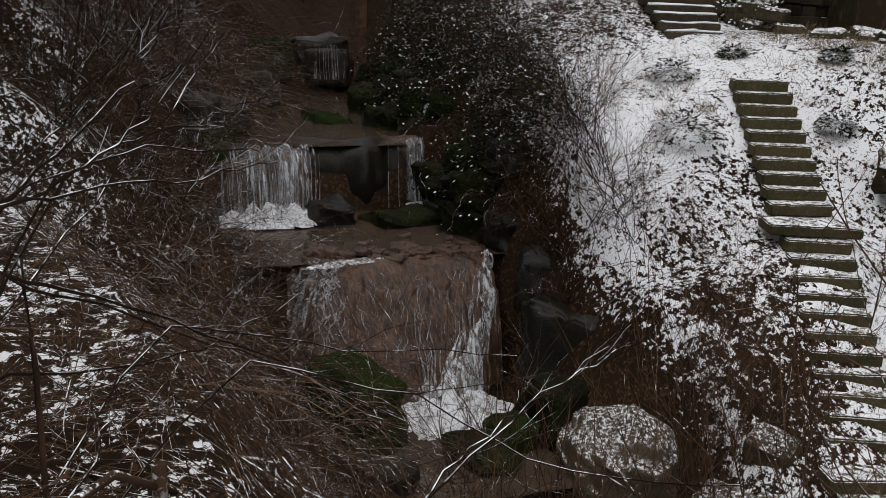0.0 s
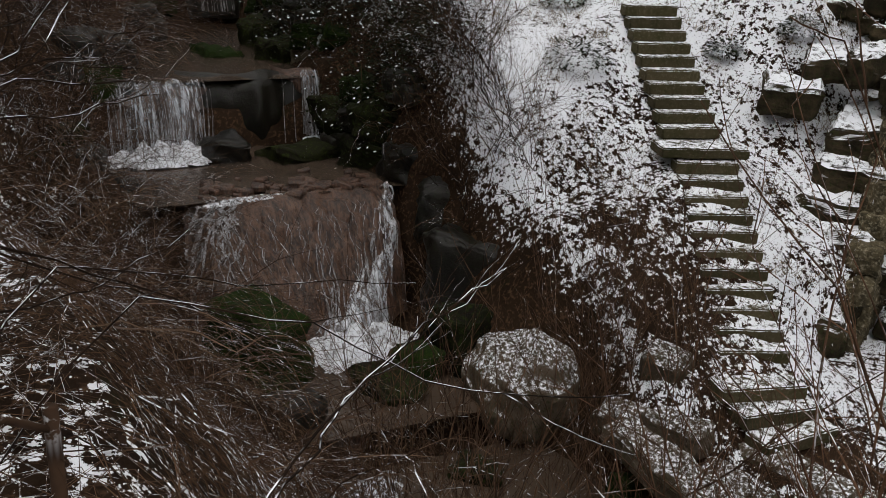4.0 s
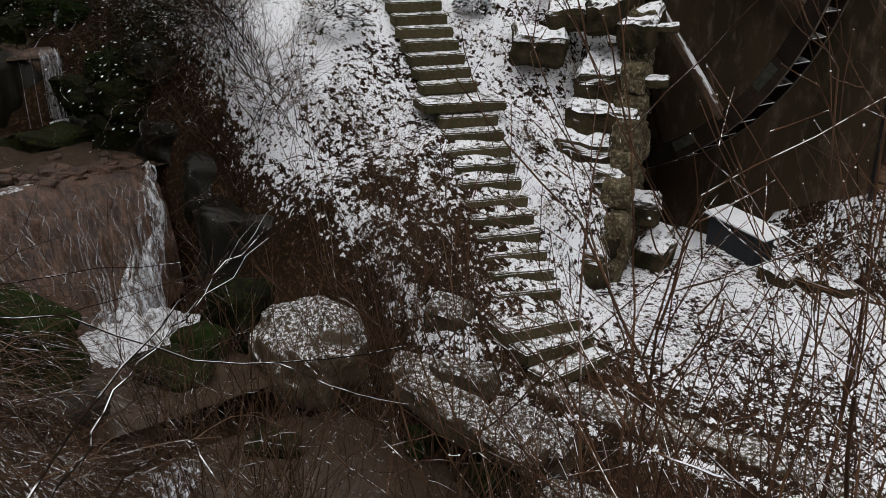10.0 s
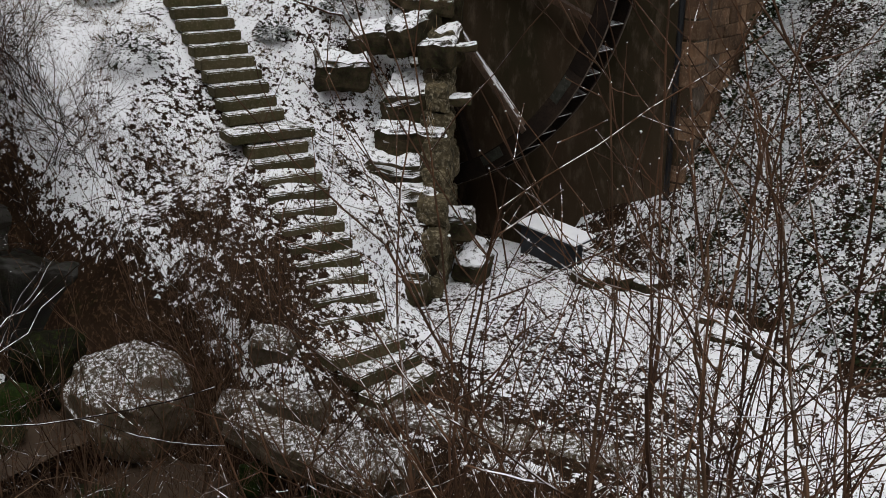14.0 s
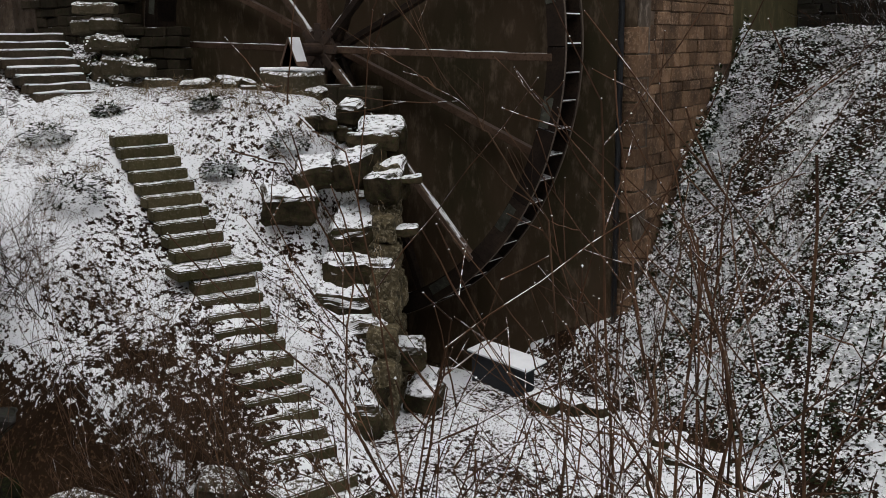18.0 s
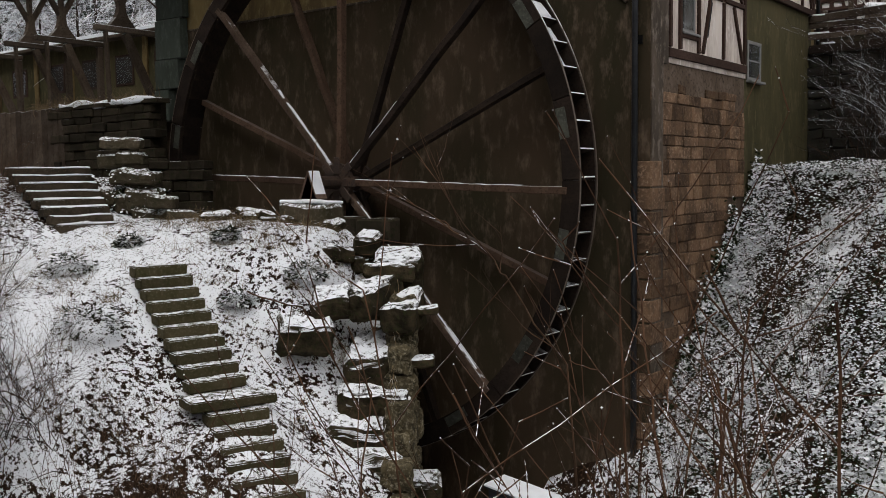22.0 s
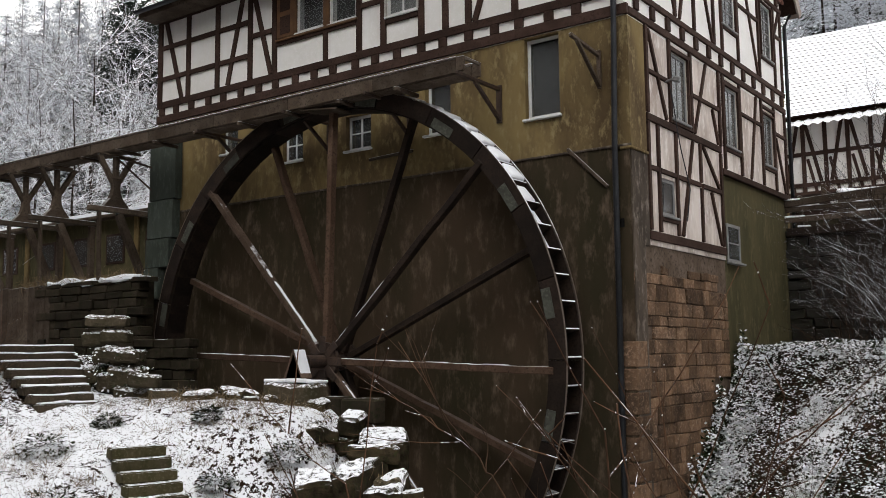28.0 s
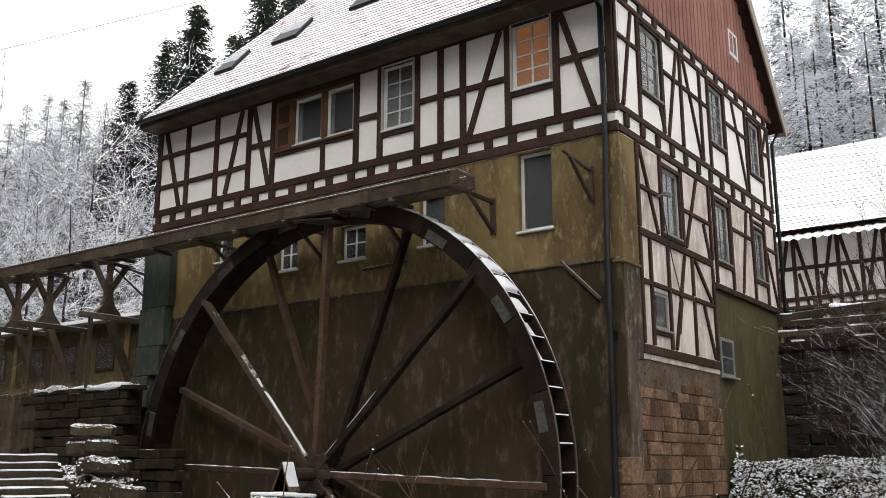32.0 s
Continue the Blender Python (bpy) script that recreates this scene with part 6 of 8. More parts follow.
def curtain_fall(name, label, x_top, x_foot, y0, y1, z_top, z_foot, count, seed, back):
    """A small fall: a rock step with many strands of water over it."""
    th = thing(name, label, "waterfall", (x_top, (y0 + y1) / 2, z_foot))
    inv = Matrix.Translation((-x_top, -(y0 + y1) / 2, -z_foot))
    bm = bmesh.new()
    ny_, nz_ = 40, 12
    gridc = []
    for j in range(nz_ + 1):
        t = j / nz_
        row = []
        for i in range(ny_ + 1):
            y = y0 - 0.3 + (y1 - y0 + 0.6) * i / ny_
            x = x_top - 0.25 + (x_foot - x_top) * (0.25 + 0.55 * math.sin(t * 1.5)) * (0 if j == 0 else 1) + 0.34 * noise.noise((y * 1.3, t * 1.2, seed)) + 0.10 * noise.noise((y * 4, t * 3, seed)) - 0.5 * (j == 0)
            x -= 0.6 * abs(2 * i / ny_ - 1) ** 5
            row.append(bm.verts.new((x, y, z_top - (z_top - z_foot + 0.2) * t - 0.02 + 0.09 * noise.noise((y * 1.6, t, 3)))))
        gridc.append(row)
    for j in range(nz_):
        for i in range(ny_):
            bm.faces.new((gridc[j][i], gridc[j + 1][i], gridc[j + 1][i + 1], gridc[j][i + 1]))
    bm.transform(inv)
    part("rock_step", bm, back, th, smooth=True)
    r = random.Random(seed)
    for layer in range(3 if count > 20 else 0):
        bm = bmesh.new()
        gv = []
        for j in range(13):
            t = j / 12
            gv.append([bm.verts.new((x_top - 0.17 + 0.05 * layer * t + (x_foot - x_top + 0.12) * math.sqrt(t) * (0.65 + 0.6 * math.sin(math.pi * i / 44)) + 0.05 * noise.noise((i * 0.5, t * 1.5, seed)), y0 + (y1 - y0) * i / 44 + 0.03 * noise.noise((i * 0.3, t, 9)), z_top + 0.02 + 0.09 * noise.noise((i * 0.22, seed, 4)) * (1 - t) - (z_top - z_foot) * t ** 1.3)) for i in range(45)])
        for a, b in zip(gv, gv[1:]):
            for i in range(44):
                if noise.noise((i * 0.35, seed + layer, 0.3)) + 0.3 * noise.noise((i * 0.9, gv.index(a) * 0.5, seed)) > -0.3 + 0.75 * abs(i / 21.5 - 1) ** 6:
                    bm.faces.new((a[i], b[i], b[i + 1], a[i + 1]))
        bm.transform(inv)
        part("water_veil", bm, "veil", th, "thin veil of falling water", True)
    bm = bmesh.new()
    for _ in range(count):
        y = r.uniform(y0, y1)
        pts = []
        t0 = r.choice((0.0, 0.0, r.random() * 0.7))
        for i in range(9):
            t = t0 + (1 - t0) * i / 8
            pts.append((x_top - 0.15 + (x_foot - x_top + 0.18) * math.sqrt(t) * (0.65 + 0.6 * math.sin(math.pi * (y - y0) / (y1 - y0))) + r.uniform(-0.01, 0.01), y + 0.03 * math.sin(3 * t + y), z_top + 0.03 - (z_top - z_foot) * t ** 1.3))
        ribbon(bm, pts, [r.uniform(0.003, 0.010) * (0.5 + 2.2 * (i / 8) ** 2) for i in range(9)])
    bm.transform(inv)
    tagged(part("water_strand", bm, "thread", th, "white strands of falling water", True), kind="stuff")


curtain_fall("small_waterfall", "small waterfall falling in white strands over a rock step", -11.05, -10.5, -13.95, -12.05, -9.62, -10.84, 44, 5, "tufa")
curtain_fall("side_waterfall", "thin side fall over a dark sinter ledge", -11.05, -10.75, -12.2, -9.7, -9.55, -10.8, 3, 6, "wet_rock")
curtain_fall("side_trickle", "narrow white trickle over dark rock", -11.0, -10.72, -10.25, -9.9, -9.5, -10.7, 21, 7, "tufa")
curtain_fall("far_waterfall", "far small fall at the head of the stream pool", -19.7, -19.3, -10.6, -9.6, -8.3, -9.2, 18, 8, "wet_rock")

# ---- boulders in and beside the stream ----
for i, (x, y, z, sx, sy, sz, t, mat, label) in enumerate((
        (-10.1, -12.0, -11.0, 0.75, 0.8, 0.55, 0.3, "wet_rock", "wet brown boulder below the small fall"),
        (-9.9, -10.6, -11.1, 1.0, 1.3, 0.45, 0.2, "wet_moss_rock", "low mossy rock beside the pool"),
        (-4.6, -12.85, -12.6, 1.3, 0.9, 1.2, 0.4, "moss", "rounded boulder thick with green moss"),
        (-3.75, -11.25, -12.85, 0.9, 0.7, 0.5, 0.3, "wet_moss_rock", "mossy boulder in the plunge pool"),
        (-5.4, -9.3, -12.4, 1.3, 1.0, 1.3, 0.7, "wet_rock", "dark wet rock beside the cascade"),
        (-4.2, -10.0, -12.7, 1.0, 0.8, 0.9, 0.5, "wet_moss_rock", "dark mossy rock above the pool"),
        (-4.1, -10.65, -12.85, 0.7, 0.6, 0.6, 0.1, "moss", "mossy stone at the pool edge"),
        (-6.6, -9.0, -11.6, 1.2, 0.9, 1.0, 0.9, "wet_rock", "dark bank rock, shade included in its wet-stone colour"),
        (-14.6, -11.2, -10.0, 1.2, 0.9, 0.5, 0.2, "moss", "green mossy rock in the upper pool"),
        (-13.6, -9.9, -9.9, 1.0, 0.9, 0.7, 0.5, "wet_moss_rock", "snow-dusted rock beside the upper pool"),
        (-12.6, -9.5, -9.9, 0.9, 0.7, 0.9, 0.5, "slab", "snow-dusted rock beside the upper pool"),
        (-15.8, -9.8, -9.8, 1.0, 0.8, 0.8, 0.2, "wet_moss_rock", "mossy rock at the water edge"),
        (-19.6, -11.8, -9.3, 1.3, 1.0, 1.2, 0.6, "moss", "moss-covered rock beside the far fall"),
        (-18.4, -12.3, -9.7, 1.4, 0.9, 0.9, 0.2, "wet_moss_rock", "low mossy rock on the bank"),
        (-16.6, -13.4, -9.9, 1.5, 0.8, 0.7, 0.4, "wet_moss_rock", "low mossy rock on the bank"),
        (-3.4, -12.1, -13.3, 0.8, 0.6, 0.65, 0.2, "tufa", "brown sinter block in the stream"),
        (-2.2, -10.6, -13.5, 0.7, 0.6, 0.5, 0.8, "wet_moss_rock", "mossy stone in the stream"),
        (-7.9, -9.3, -11.0, 1.0, 0.8, 0.7, 0.1, "wet_rock", "dark bank rock, shade included in its wet-stone colour"),
        (-8.9, -9.6, -11.0, 1.1, 0.8, 0.6, 0.6, "wet_moss_rock", "low mossy rock on the bank"),
        (-20.6, -10.2, -9.0, 1.2, 1.6, 0.9, 0.3, "wet_rock", "dark rock behind the far fall"))):
    ledge_stone((x, y, z), (sx, sy, sz), 600 + i, t, label, "boulder", 0.16, mat, "boulders of the stream")

rng = random.Random(17)
for i in range(84):
    x = rng.uniform(-19, 1.5)
    side = rng.choice((-1, 1, 1))
    y = along(FLOW_Y, x) + side * (along(FLOW_W, x) + rng.uniform(-0.1, 0.7))
    if -8.2 < x < -4.4 or -4.5 < x < -1.2 and y > -10.6:
        continue
    sc = rng.uniform(0.35, 0.95)
    z = land(x, y)[0]
    ledge_stone((x, y, z - 0.2 * sc), (sc, sc * rng.uniform(0.6, 1.0), sc * rng.uniform(0.45, 0.8)), 700 + i, rng.uniform(0, 3), "wet mossy stone at the edge of the stream", "bank_stone", 0.18, rng.choice(("wet_rock", "wet_moss_rock", "moss", "wet_rock")), "stones along the stream")

# ---- sandstone blocks of the gable base ----
base_holder = next(o for o in house.children if o.name.startswith("gable_base") and "rear" not in o.name)
rng = random.Random(21)
z, row = -12.3, 0
while z < -4.6:
    h = rng.uniform(0.17, 0.31)
    y = 0.03 - rng.uniform(0, 0.3)
    while y < 4.7:
        w = rng.uniform(0.24, 0.72)
        y0, y1 = max(0.03, y), min(4.74, y + w - rng.uniform(0.005, 0.014))
        ivy_z = -11.3 + 0.87 * y0
        if y1 - y0 > 0.12 and z + h > ivy_z - 0.4 and z + h < -4.75 + 0.5 * noise.noise((y0 * 1.1, z, 2.0)) and noise.noise((y0 * 0.9, z * 1.2, 7.0)) > -0.42:
            bm = bmesh.new()
            box(bm, (-0.12, y0, z), (-0.025 + rng.uniform(-0.018, 0.018), y1, z + h - rng.uniform(0.005, 0.014)), 0.014)
            bmesh.ops.subdivide_edges(bm, edges=[e for e in bm.edges if e.calc_length() > 0.15], cuts=2, use_grid_fill=True)
            for v in bm.verts:
                v.co += noise.noise_vector(v.co * 3) * 0.02 + noise.noise_vector(v.co * 9) * 0.01
            on_house("sandstone_block", bm, "ashlar", parent=base_holder)
        y += w
    z += h
    row += 1
# quoins of the corner
z = -12.3
k = 0
while z < -4.5:
    h = rng.uniform(0.3, 0.48)
    if z < -6.4 and noise.noise((z * 2.1, 3.0, 1.0)) > -0.2:
        bm = box(bmesh.new(), (-0.3, -0.012, z), (0.018, 0.42 + 0.14 * (k % 2), z + h - 0.02), 0.02)
        on_house("quoin", bm, "ashlar", parent=base_holder)
    z += h
    k += 1


# ---- vegetation ----
def plant_material(name, a, b, snow, rough=0.85, vary=0.3, leafy=0.0):
    n = Net(name)
    at = n.place((1, 1, 1), True)
    col = n.mix(n.ramp(n.noise(5, 3, 0.6, at), 0.35, 0.65), a, b)
    hsv = n.node("ShaderNodeHueSaturation")
    n.put(hsv, "Color", col)
    n.put(hsv, "Value", n.ramp(n.island(), 0, 1, 1 - vary, 1 + vary))
    col = hsv.outputs[0]
    lo, cover, sc = snow
    patch = n.math("ADD", n.math("MULTIPLY", n.noise(sc, 4, 0.7, at), 0.7), n.math("MULTIPLY", n.noise(sc * 5, 2, 0.7, at), 0.3))
    where = n.ramp(patch, 0.66 - 0.4 * cover, 0.74 - 0.4 * cover)
    if leafy:  # whole leaves carry snow or stay bare
        where = n.ramp(n.math("ADD", n.island(), n.math("MULTIPLY", n.noise(sc * 2, 3, 0.6, at), 3.0)), 1.98 - leafy, 2.04 - leafy)
    mask = n.math("MULTIPLY", n.ramp(n.up(), lo, lo + 0.3), where)
    n.put(n.bsdf, "Base Color", n.mix(mask, col, SNOW))
    n.put(n.bsdf, "Roughness", rough)
    n.put(n.bsdf, "Specular IOR Level", 0.06)
    return n.mat


M["twig"] = plant_material("red_brown_twig", (0.100, 0.058, 0.034), (0.042, 0.025, 0.016), (0.55, 0.40, 10.0))
M["near_twig"] = plant_material("tan_brown_shoot", (0.115, 0.062, 0.036), (0.050, 0.028, 0.018), (0.40, 0.40, 7.0))
M["bramble"] = plant_material("dark_bramble_stem", (0.066, 0.037, 0.022), (0.026, 0.0155, 0.0105), (0.60, 0.36, 8.0))
M["stem_bark"] = plant_material("damp_brown_stem", (0.070, 0.040, 0.024), (0.030, 0.018, 0.012), (0.5, 0.45, 9.0))
M["cane"] = plant_material("pale_dry_cane", (0.135, 0.088, 0.056), (0.065, 0.042, 0.028), (0.6, 0.40, 10.0))
M["snow_twig"] = plant_material("snow_laden_twig", (0.024, 0.014, 0.009), (0.012, 0.008, 0.006), (0.45, 0.48, 3.0))
M["laden_twig"] = plant_material("twig_under_snow", (0.024, 0.014, 0.009), (0.012, 0.008, 0.006), (0.40, 0.50, 4.0))
M["frost"] = plant_material("frosted_twig", (0.10, 0.085, 0.075), (0.055, 0.046, 0.040), (-1.4, 0.55, 3.0))
M["bark"] = plant_material("dark_bark", (0.022, 0.016, 0.012), (0.036, 0.025, 0.019), (0.5, 0.3, 1.0))
M["pine_bark"] = plant_material("reddish_pine_bark", (0.10, 0.055, 0.035), (0.06, 0.036, 0.025), (0.6, 0.2, 1.0))
M["ivy"] = plant_material("dark_ivy_leaf", (0.012, 0.019, 0.006), (0.020, 0.026, 0.009), (0.10, 0.42, 1.6), 0.5, leafy=0.09)
M["bank_leaf"] = plant_material("dark_bank_leaf", (0.010, 0.015, 0.005), (0.017, 0.017, 0.008), (0.3, 0.30, 1.2), 0.6, leafy=-0.5)
M["needle"] = plant_material("spruce_needles", (0.030, 0.040, 0.028), (0.044, 0.056, 0.040), (0.05, 0.56, 2.2))
M["frost_needle"] = plant_material("frosted_needles", (0.06, 0.07, 0.06), (0.09, 0.10, 0.09), (-1.4, 0.60, 0.9))
M["litter"] = plant_material("brown_dead_leaf", (0.066, 0.036, 0.019), (0.026, 0.016, 0.011), (0.75, 0.2, 3.0))
M["straw"] = plant_material("dry_grass", (0.20, 0.15, 0.085), (0.12, 0.085, 0.05), (0.5, 0.45, 3.0))


class Sticks:
    """Collects many thin tapered sticks and leaves as one mesh."""

    def __init__(self):
        self.v, self.f = [], []

    def line(self, pts, r0, r1, sides=3):
        n = len(pts)
        base = len(self.v)
        for i, p in enumerate(pts):
            d = (pts[min(i + 1, n - 1)] - pts[max(i - 1, 0)])
            if d.length < 1e-6:
                d = Vector((0, 0, 1))
            d.normalize()
            x = d.cross(Vector((0.31, 0.17, 0.93)))
            x = x.normalized() if x.length > 0.05 else Vector((1, 0, 0))
            y = d.cross(x)
            r = r0 + (r1 - r0) * i / (n - 1)
            for k in range(sides):
                a = math.tau * k / sides
                self.v.append(p + (x * math.cos(a) + y * math.sin(a)) * r)
        for i in range(n - 1):
            for k in range(sides):
                a, b = base + i * sides + k, base + i * sides + (k + 1) % sides
                self.f.append((a, b, b + sides, a + sides))

    def clump(self, p, r):
        b = len(self.v)
        self.v += [p + Vector(o) * r for o in ((1, 0, 0), (0, 1, 0), (-1, 0, 0), (0, -1, 0), (0, 0, 1.1), (0, 0, -0.7))]
        self.f += [(b + i, b + (i + 1) % 4, b + 4) for i in range(4)] + [(b + (i + 1) % 4, b + i, b + 5) for i in range(4)]

    def leaf(self, p, d, side, length, width):
        b = len(self.v)
        self.v += [p, p + d * length * 0.5 + side * width * 0.5, p + d * length, p + d * length * 0.5 - side * width * 0.5]
        self.f.append((b, b + 1, b + 2, b + 3))

    def grow(self, p, d, length, r, depth, rng, bend=0.22, forks=3, lift=0.05, seg=6, spread_=0.8, sides=3, shrink=0.55):
        pts = [p.copy()]
        kids = []
        for i in range(seg):
            d = (d + Vector((rng.gauss(0, bend), rng.gauss(0, bend), rng.gauss(0, bend) + lift))).normalized()
            p = p + d * (length / seg)
            pts.append(p.copy())
            if depth > 0 and i > 0:
                kids.append((p.copy(), d.copy(), i))
        self.line(pts, r, r * 0.45, sides)
        if depth > 0:
            for p, d, i in rng.sample(kids, min(forks, len(kids))):
                s = Vector((rng.gauss(0, 1), rng.gauss(0, 1), rng.gauss(0, 0.7))).normalized()
                nd = (d + s * spread_).normalized()
                self.grow(p, nd, length * shrink * rng.uniform(0.7, 1.25), r * 0.55, depth - 1, rng, bend, forks, lift, max(3, seg - 1), spread_, sides, shrink)

    def mesh(self, mat):
        me = bpy.data.meshes.new("m")
        me.from_pydata([tuple(v) for v in self.v], [], self.f)
        me.materials.append(M[mat])
        return me


def on_land(x, y):
    return Vector((x, y, land(x, y)[0]))


# leaf litter on the snow
rng = random.Random(31)
st = Sticks()
for _ in range(44000):
    x, y = rng.uniform(-10.5, 5.5), rng.uniform(-8.8, -1.8)
    z, c = land(x, y)
    if c < 0.5 or z > -7.0 or (x < -2.15 and y > along(PIT_Y, x)):
        continue
    if -7.3 < x < -0.8 and abs(y - along(STAIR_Y, x)) < 0.55:
        continue
    if x > 0.2 and rng.random() < 0.55:
        continue
    a = rng.uniform(0, math.tau)
    d = Vector((math.cos(a), math.sin(a), rng.uniform(-0.1, 0.5)))
    st.leaf(Vector((x, y, z + 0.015)), d.normalized(), Vector((-d.y, d.x, rng.uniform(-0.5, 0.5))).normalized(), rng.uniform(0.018, 0.050), rng.uniform(0.008, 0.021))
tagged(new("leaf_litter", st.mesh("litter")), "brown dead leaves scattered over the thin snow", "leaves", kind="stuff")

# dry grass and low tufts on the slope
st = Sticks()
for q_ in range(420):
    x, y = (rng.uniform(-9.8, -2.2), rng.uniform(-8.4, -2.0)) if q_ < 260 else (rng.uniform(-9.6, -3.6), rng.uniform(-3.6, -1.8))
    z, c = land(x, y)
    if c < 0.5 or z > -6.9 or (x < -2.15 and y > along(PIT_Y, x)) or (-7.3 < x < -0.8 and abs(y - along(STAIR_Y, x)) < 0.6):
        continue
    for k in range(rng.randint(6, 16)):
        p = Vector((x + rng.gauss(0, 0.1), y + rng.gauss(0, 0.1), z - 0.02))
        d = Vector((rng.gauss(0, 0.5), rng.gauss(0, 0.5), 1)).normalized()
        st.grow(p, d, rng.uniform(0.12, 0.34), 0.004, 0, rng, 0.25, 0, -0.15, 4)
for _ in range(150):
    x, y = rng.uniform(-17.5, -12.4), rng.uniform(-1.5, -0.9)
    for k in range(rng.randint(3, 8)):
        p = Vector((x + rng.gauss(0, 0.1), y + rng.gauss(0, 0.05), -4.42))
        st.grow(p, Vector((rng.gauss(0, 0.7), rng.gauss(-0.2, 0.5), 1)).normalized(), rng.uniform(0.15, 0.5), 0.005, 0, rng, 0.25, 0, -0.2, 5)
for _ in range(420):  # roots and dry grass hanging down the pit wall
    t = rng.random()
    p = Vector((-2.02 - 1.67 * t + rng.gauss(0, 0.03), -4.62 + 2.3 * t - 0.22 + rng.gauss(0, 0.05), -11.9 + 3.4 * t + rng.uniform(-1.2, 0.5)))
    st.grow(p, Vector((0.25, -0.3, rng.uniform(-1.0, 0.2))).normalized(), rng.uniform(0.15, 0.45), 0.005, 0, rng, 0.2, 0, -0.25, 5)
tagged(new("dry_grass", st.mesh("straw")), "tufts of dry grass poking through snow", "grass", kind="stuff")

# ivy on the slope below the gable
st = Sticks()
for _ in range(78000):
    x = rng.uniform(-0.1, 6.8)
    y = rng.uniform(-4.6, 6.4)
    edge = -1.45 - 0.47 * x
    if y < edge + 0.35 or (x < 0.05 and y > 0):
        continue
    z = land(x, y)[0]
    clump = noise.noise((x * 1.3, y * 1.3, 4)) + 0.5 * noise.noise((x * 4, y * 4, 4))
    if clump < -0.25 and rng.random() < 0.75:
        continue
    p = Vector((x, y, z + rng.uniform(0.0, 0.16) + 0.12 * max(0, clump)))
    a = rng.uniform(0, math.tau)
    d = Vector((math.cos(a), math.sin(a) - 0.3, rng.uniform(-0.5, 0.35))).normalized()
    s = d.cross(Vector((rng.gauss(0, 0.35), -0.45 + rng.gauss(0, 0.35), 1))).normalized()
    st.leaf(p, d, s, rng.uniform(0.04, 0.085), rng.uniform(0.032, 0.062))
tagged(new("ivy_cover", st.mesh("ivy")), "dark ivy slope below the gable, leaves topped with snow", "ivy", kind="stuff")
# ivy creeping at the wall foot and on the upper blocks
st = Sticks()
for _ in range(9000):
    k = rng.random()
    if k < 0.03:
        x, y, z = rng.uniform(-12.0, -9.9), rng.uniform(-3.3, -2.6), rng.uniform(-7.2, -6.1)
    else:
        y = rng.uniform(0, 5.4)
        x, z = rng.uniform(0.0, 0.16), -11.4 + 0.87 * y + abs(rng.gauss(0, 0.3)) * (1 + noise.noise((y * 1.5, 0.3, 1)) * 1.6)
    a = rng.uniform(0, math.tau)
    d = Vector((math.cos(a), math.sin(a), rng.uniform(-0.6, 0.3))).normalized()
    s = d.cross(Vector((0.5, -0.6, 0.7)) + Vector((rng.gauss(0, 0.4), rng.gauss(0, 0.4), rng.gauss(0, 0.4)))).normalized()
    st.leaf(Vector((x, y, z)), d, s, rng.uniform(0.05, 0.1), rng.uniform(0.05, 0.09))
tagged(new("creeping_ivy", st.mesh("ivy")), "ivy creeping over wall foot and old blocks", "ivy", kind="stuff")

# dark thicket on the bank between the snow slope and the stream
st, sl, sw = Sticks(), Sticks(), Sticks()
for _ in range(1500):
    x = rng.uniform(-19, -0.5)
    y0, y1 = along(FLOW_Y, x) + along(FLOW_W, x) + 0.1, along(BANK_Y, x) + 0.35
    y = y0 + (y1 - y0) * rng.random() ** 0.8
    if noise.noise((x * 0.9, y * 0.9, 6.0)) < -0.12 or x > -4.6 and (y < -8.1 or rng.random() < 0.75):
        continue
    p = on_land(x, y)
    p.z -= 0.03
    if rng.random() < (0.9 if x > -7.5 else 0.7):
        (st if rng.random() < 0.55 else sw).grow(p, Vector((rng.gauss(0.15, 0.4), rng.gauss(-0.35, 0.4), 1)).normalized(), rng.uniform(0.6, 1.7), 0.008, 2, rng, 0.22, 3, 0.0, 6)
    far = x < -7.5
    for k in range(64 if far and y < y1 - 0.3 else 26 if y < y1 - 0.9 else 0):
        q = p + Vector((rng.gauss(0, 0.42), rng.gauss(0, 0.42), abs(rng.gauss(0, 0.5 if far else 0.22)) + 0.02))
        a = rng.uniform(0, math.tau)
        d = Vector((math.cos(a), math.sin(a), rng.uniform(-0.7, 0.4))).normalized()
        s = d.cross(Vector((rng.gauss(0, 0.6), -0.4 + rng.gauss(0, 0.6), 1))).normalized()
        sl.leaf(q, d, s, *((rng.uniform(0.05, 0.11), rng.uniform(0.025, 0.05)) if far else (rng.uniform(0.03, 0.06), rng.uniform(0.012, 0.03))))
tagged(new("bank_brush", st.mesh("twig")), "tangled bare brush on the stream bank", "brush", kind="stuff")
tagged(new("snowy_brush", sw.mesh("snow_twig")), "bare brush lined with snow on the stream bank", "brush", kind="stuff")
tagged(new("bank_leaves", sl.mesh("bank_leaf")), "dark evergreen undergrowth on the stream bank, dusted with snow", "undergrowth", kind="stuff")

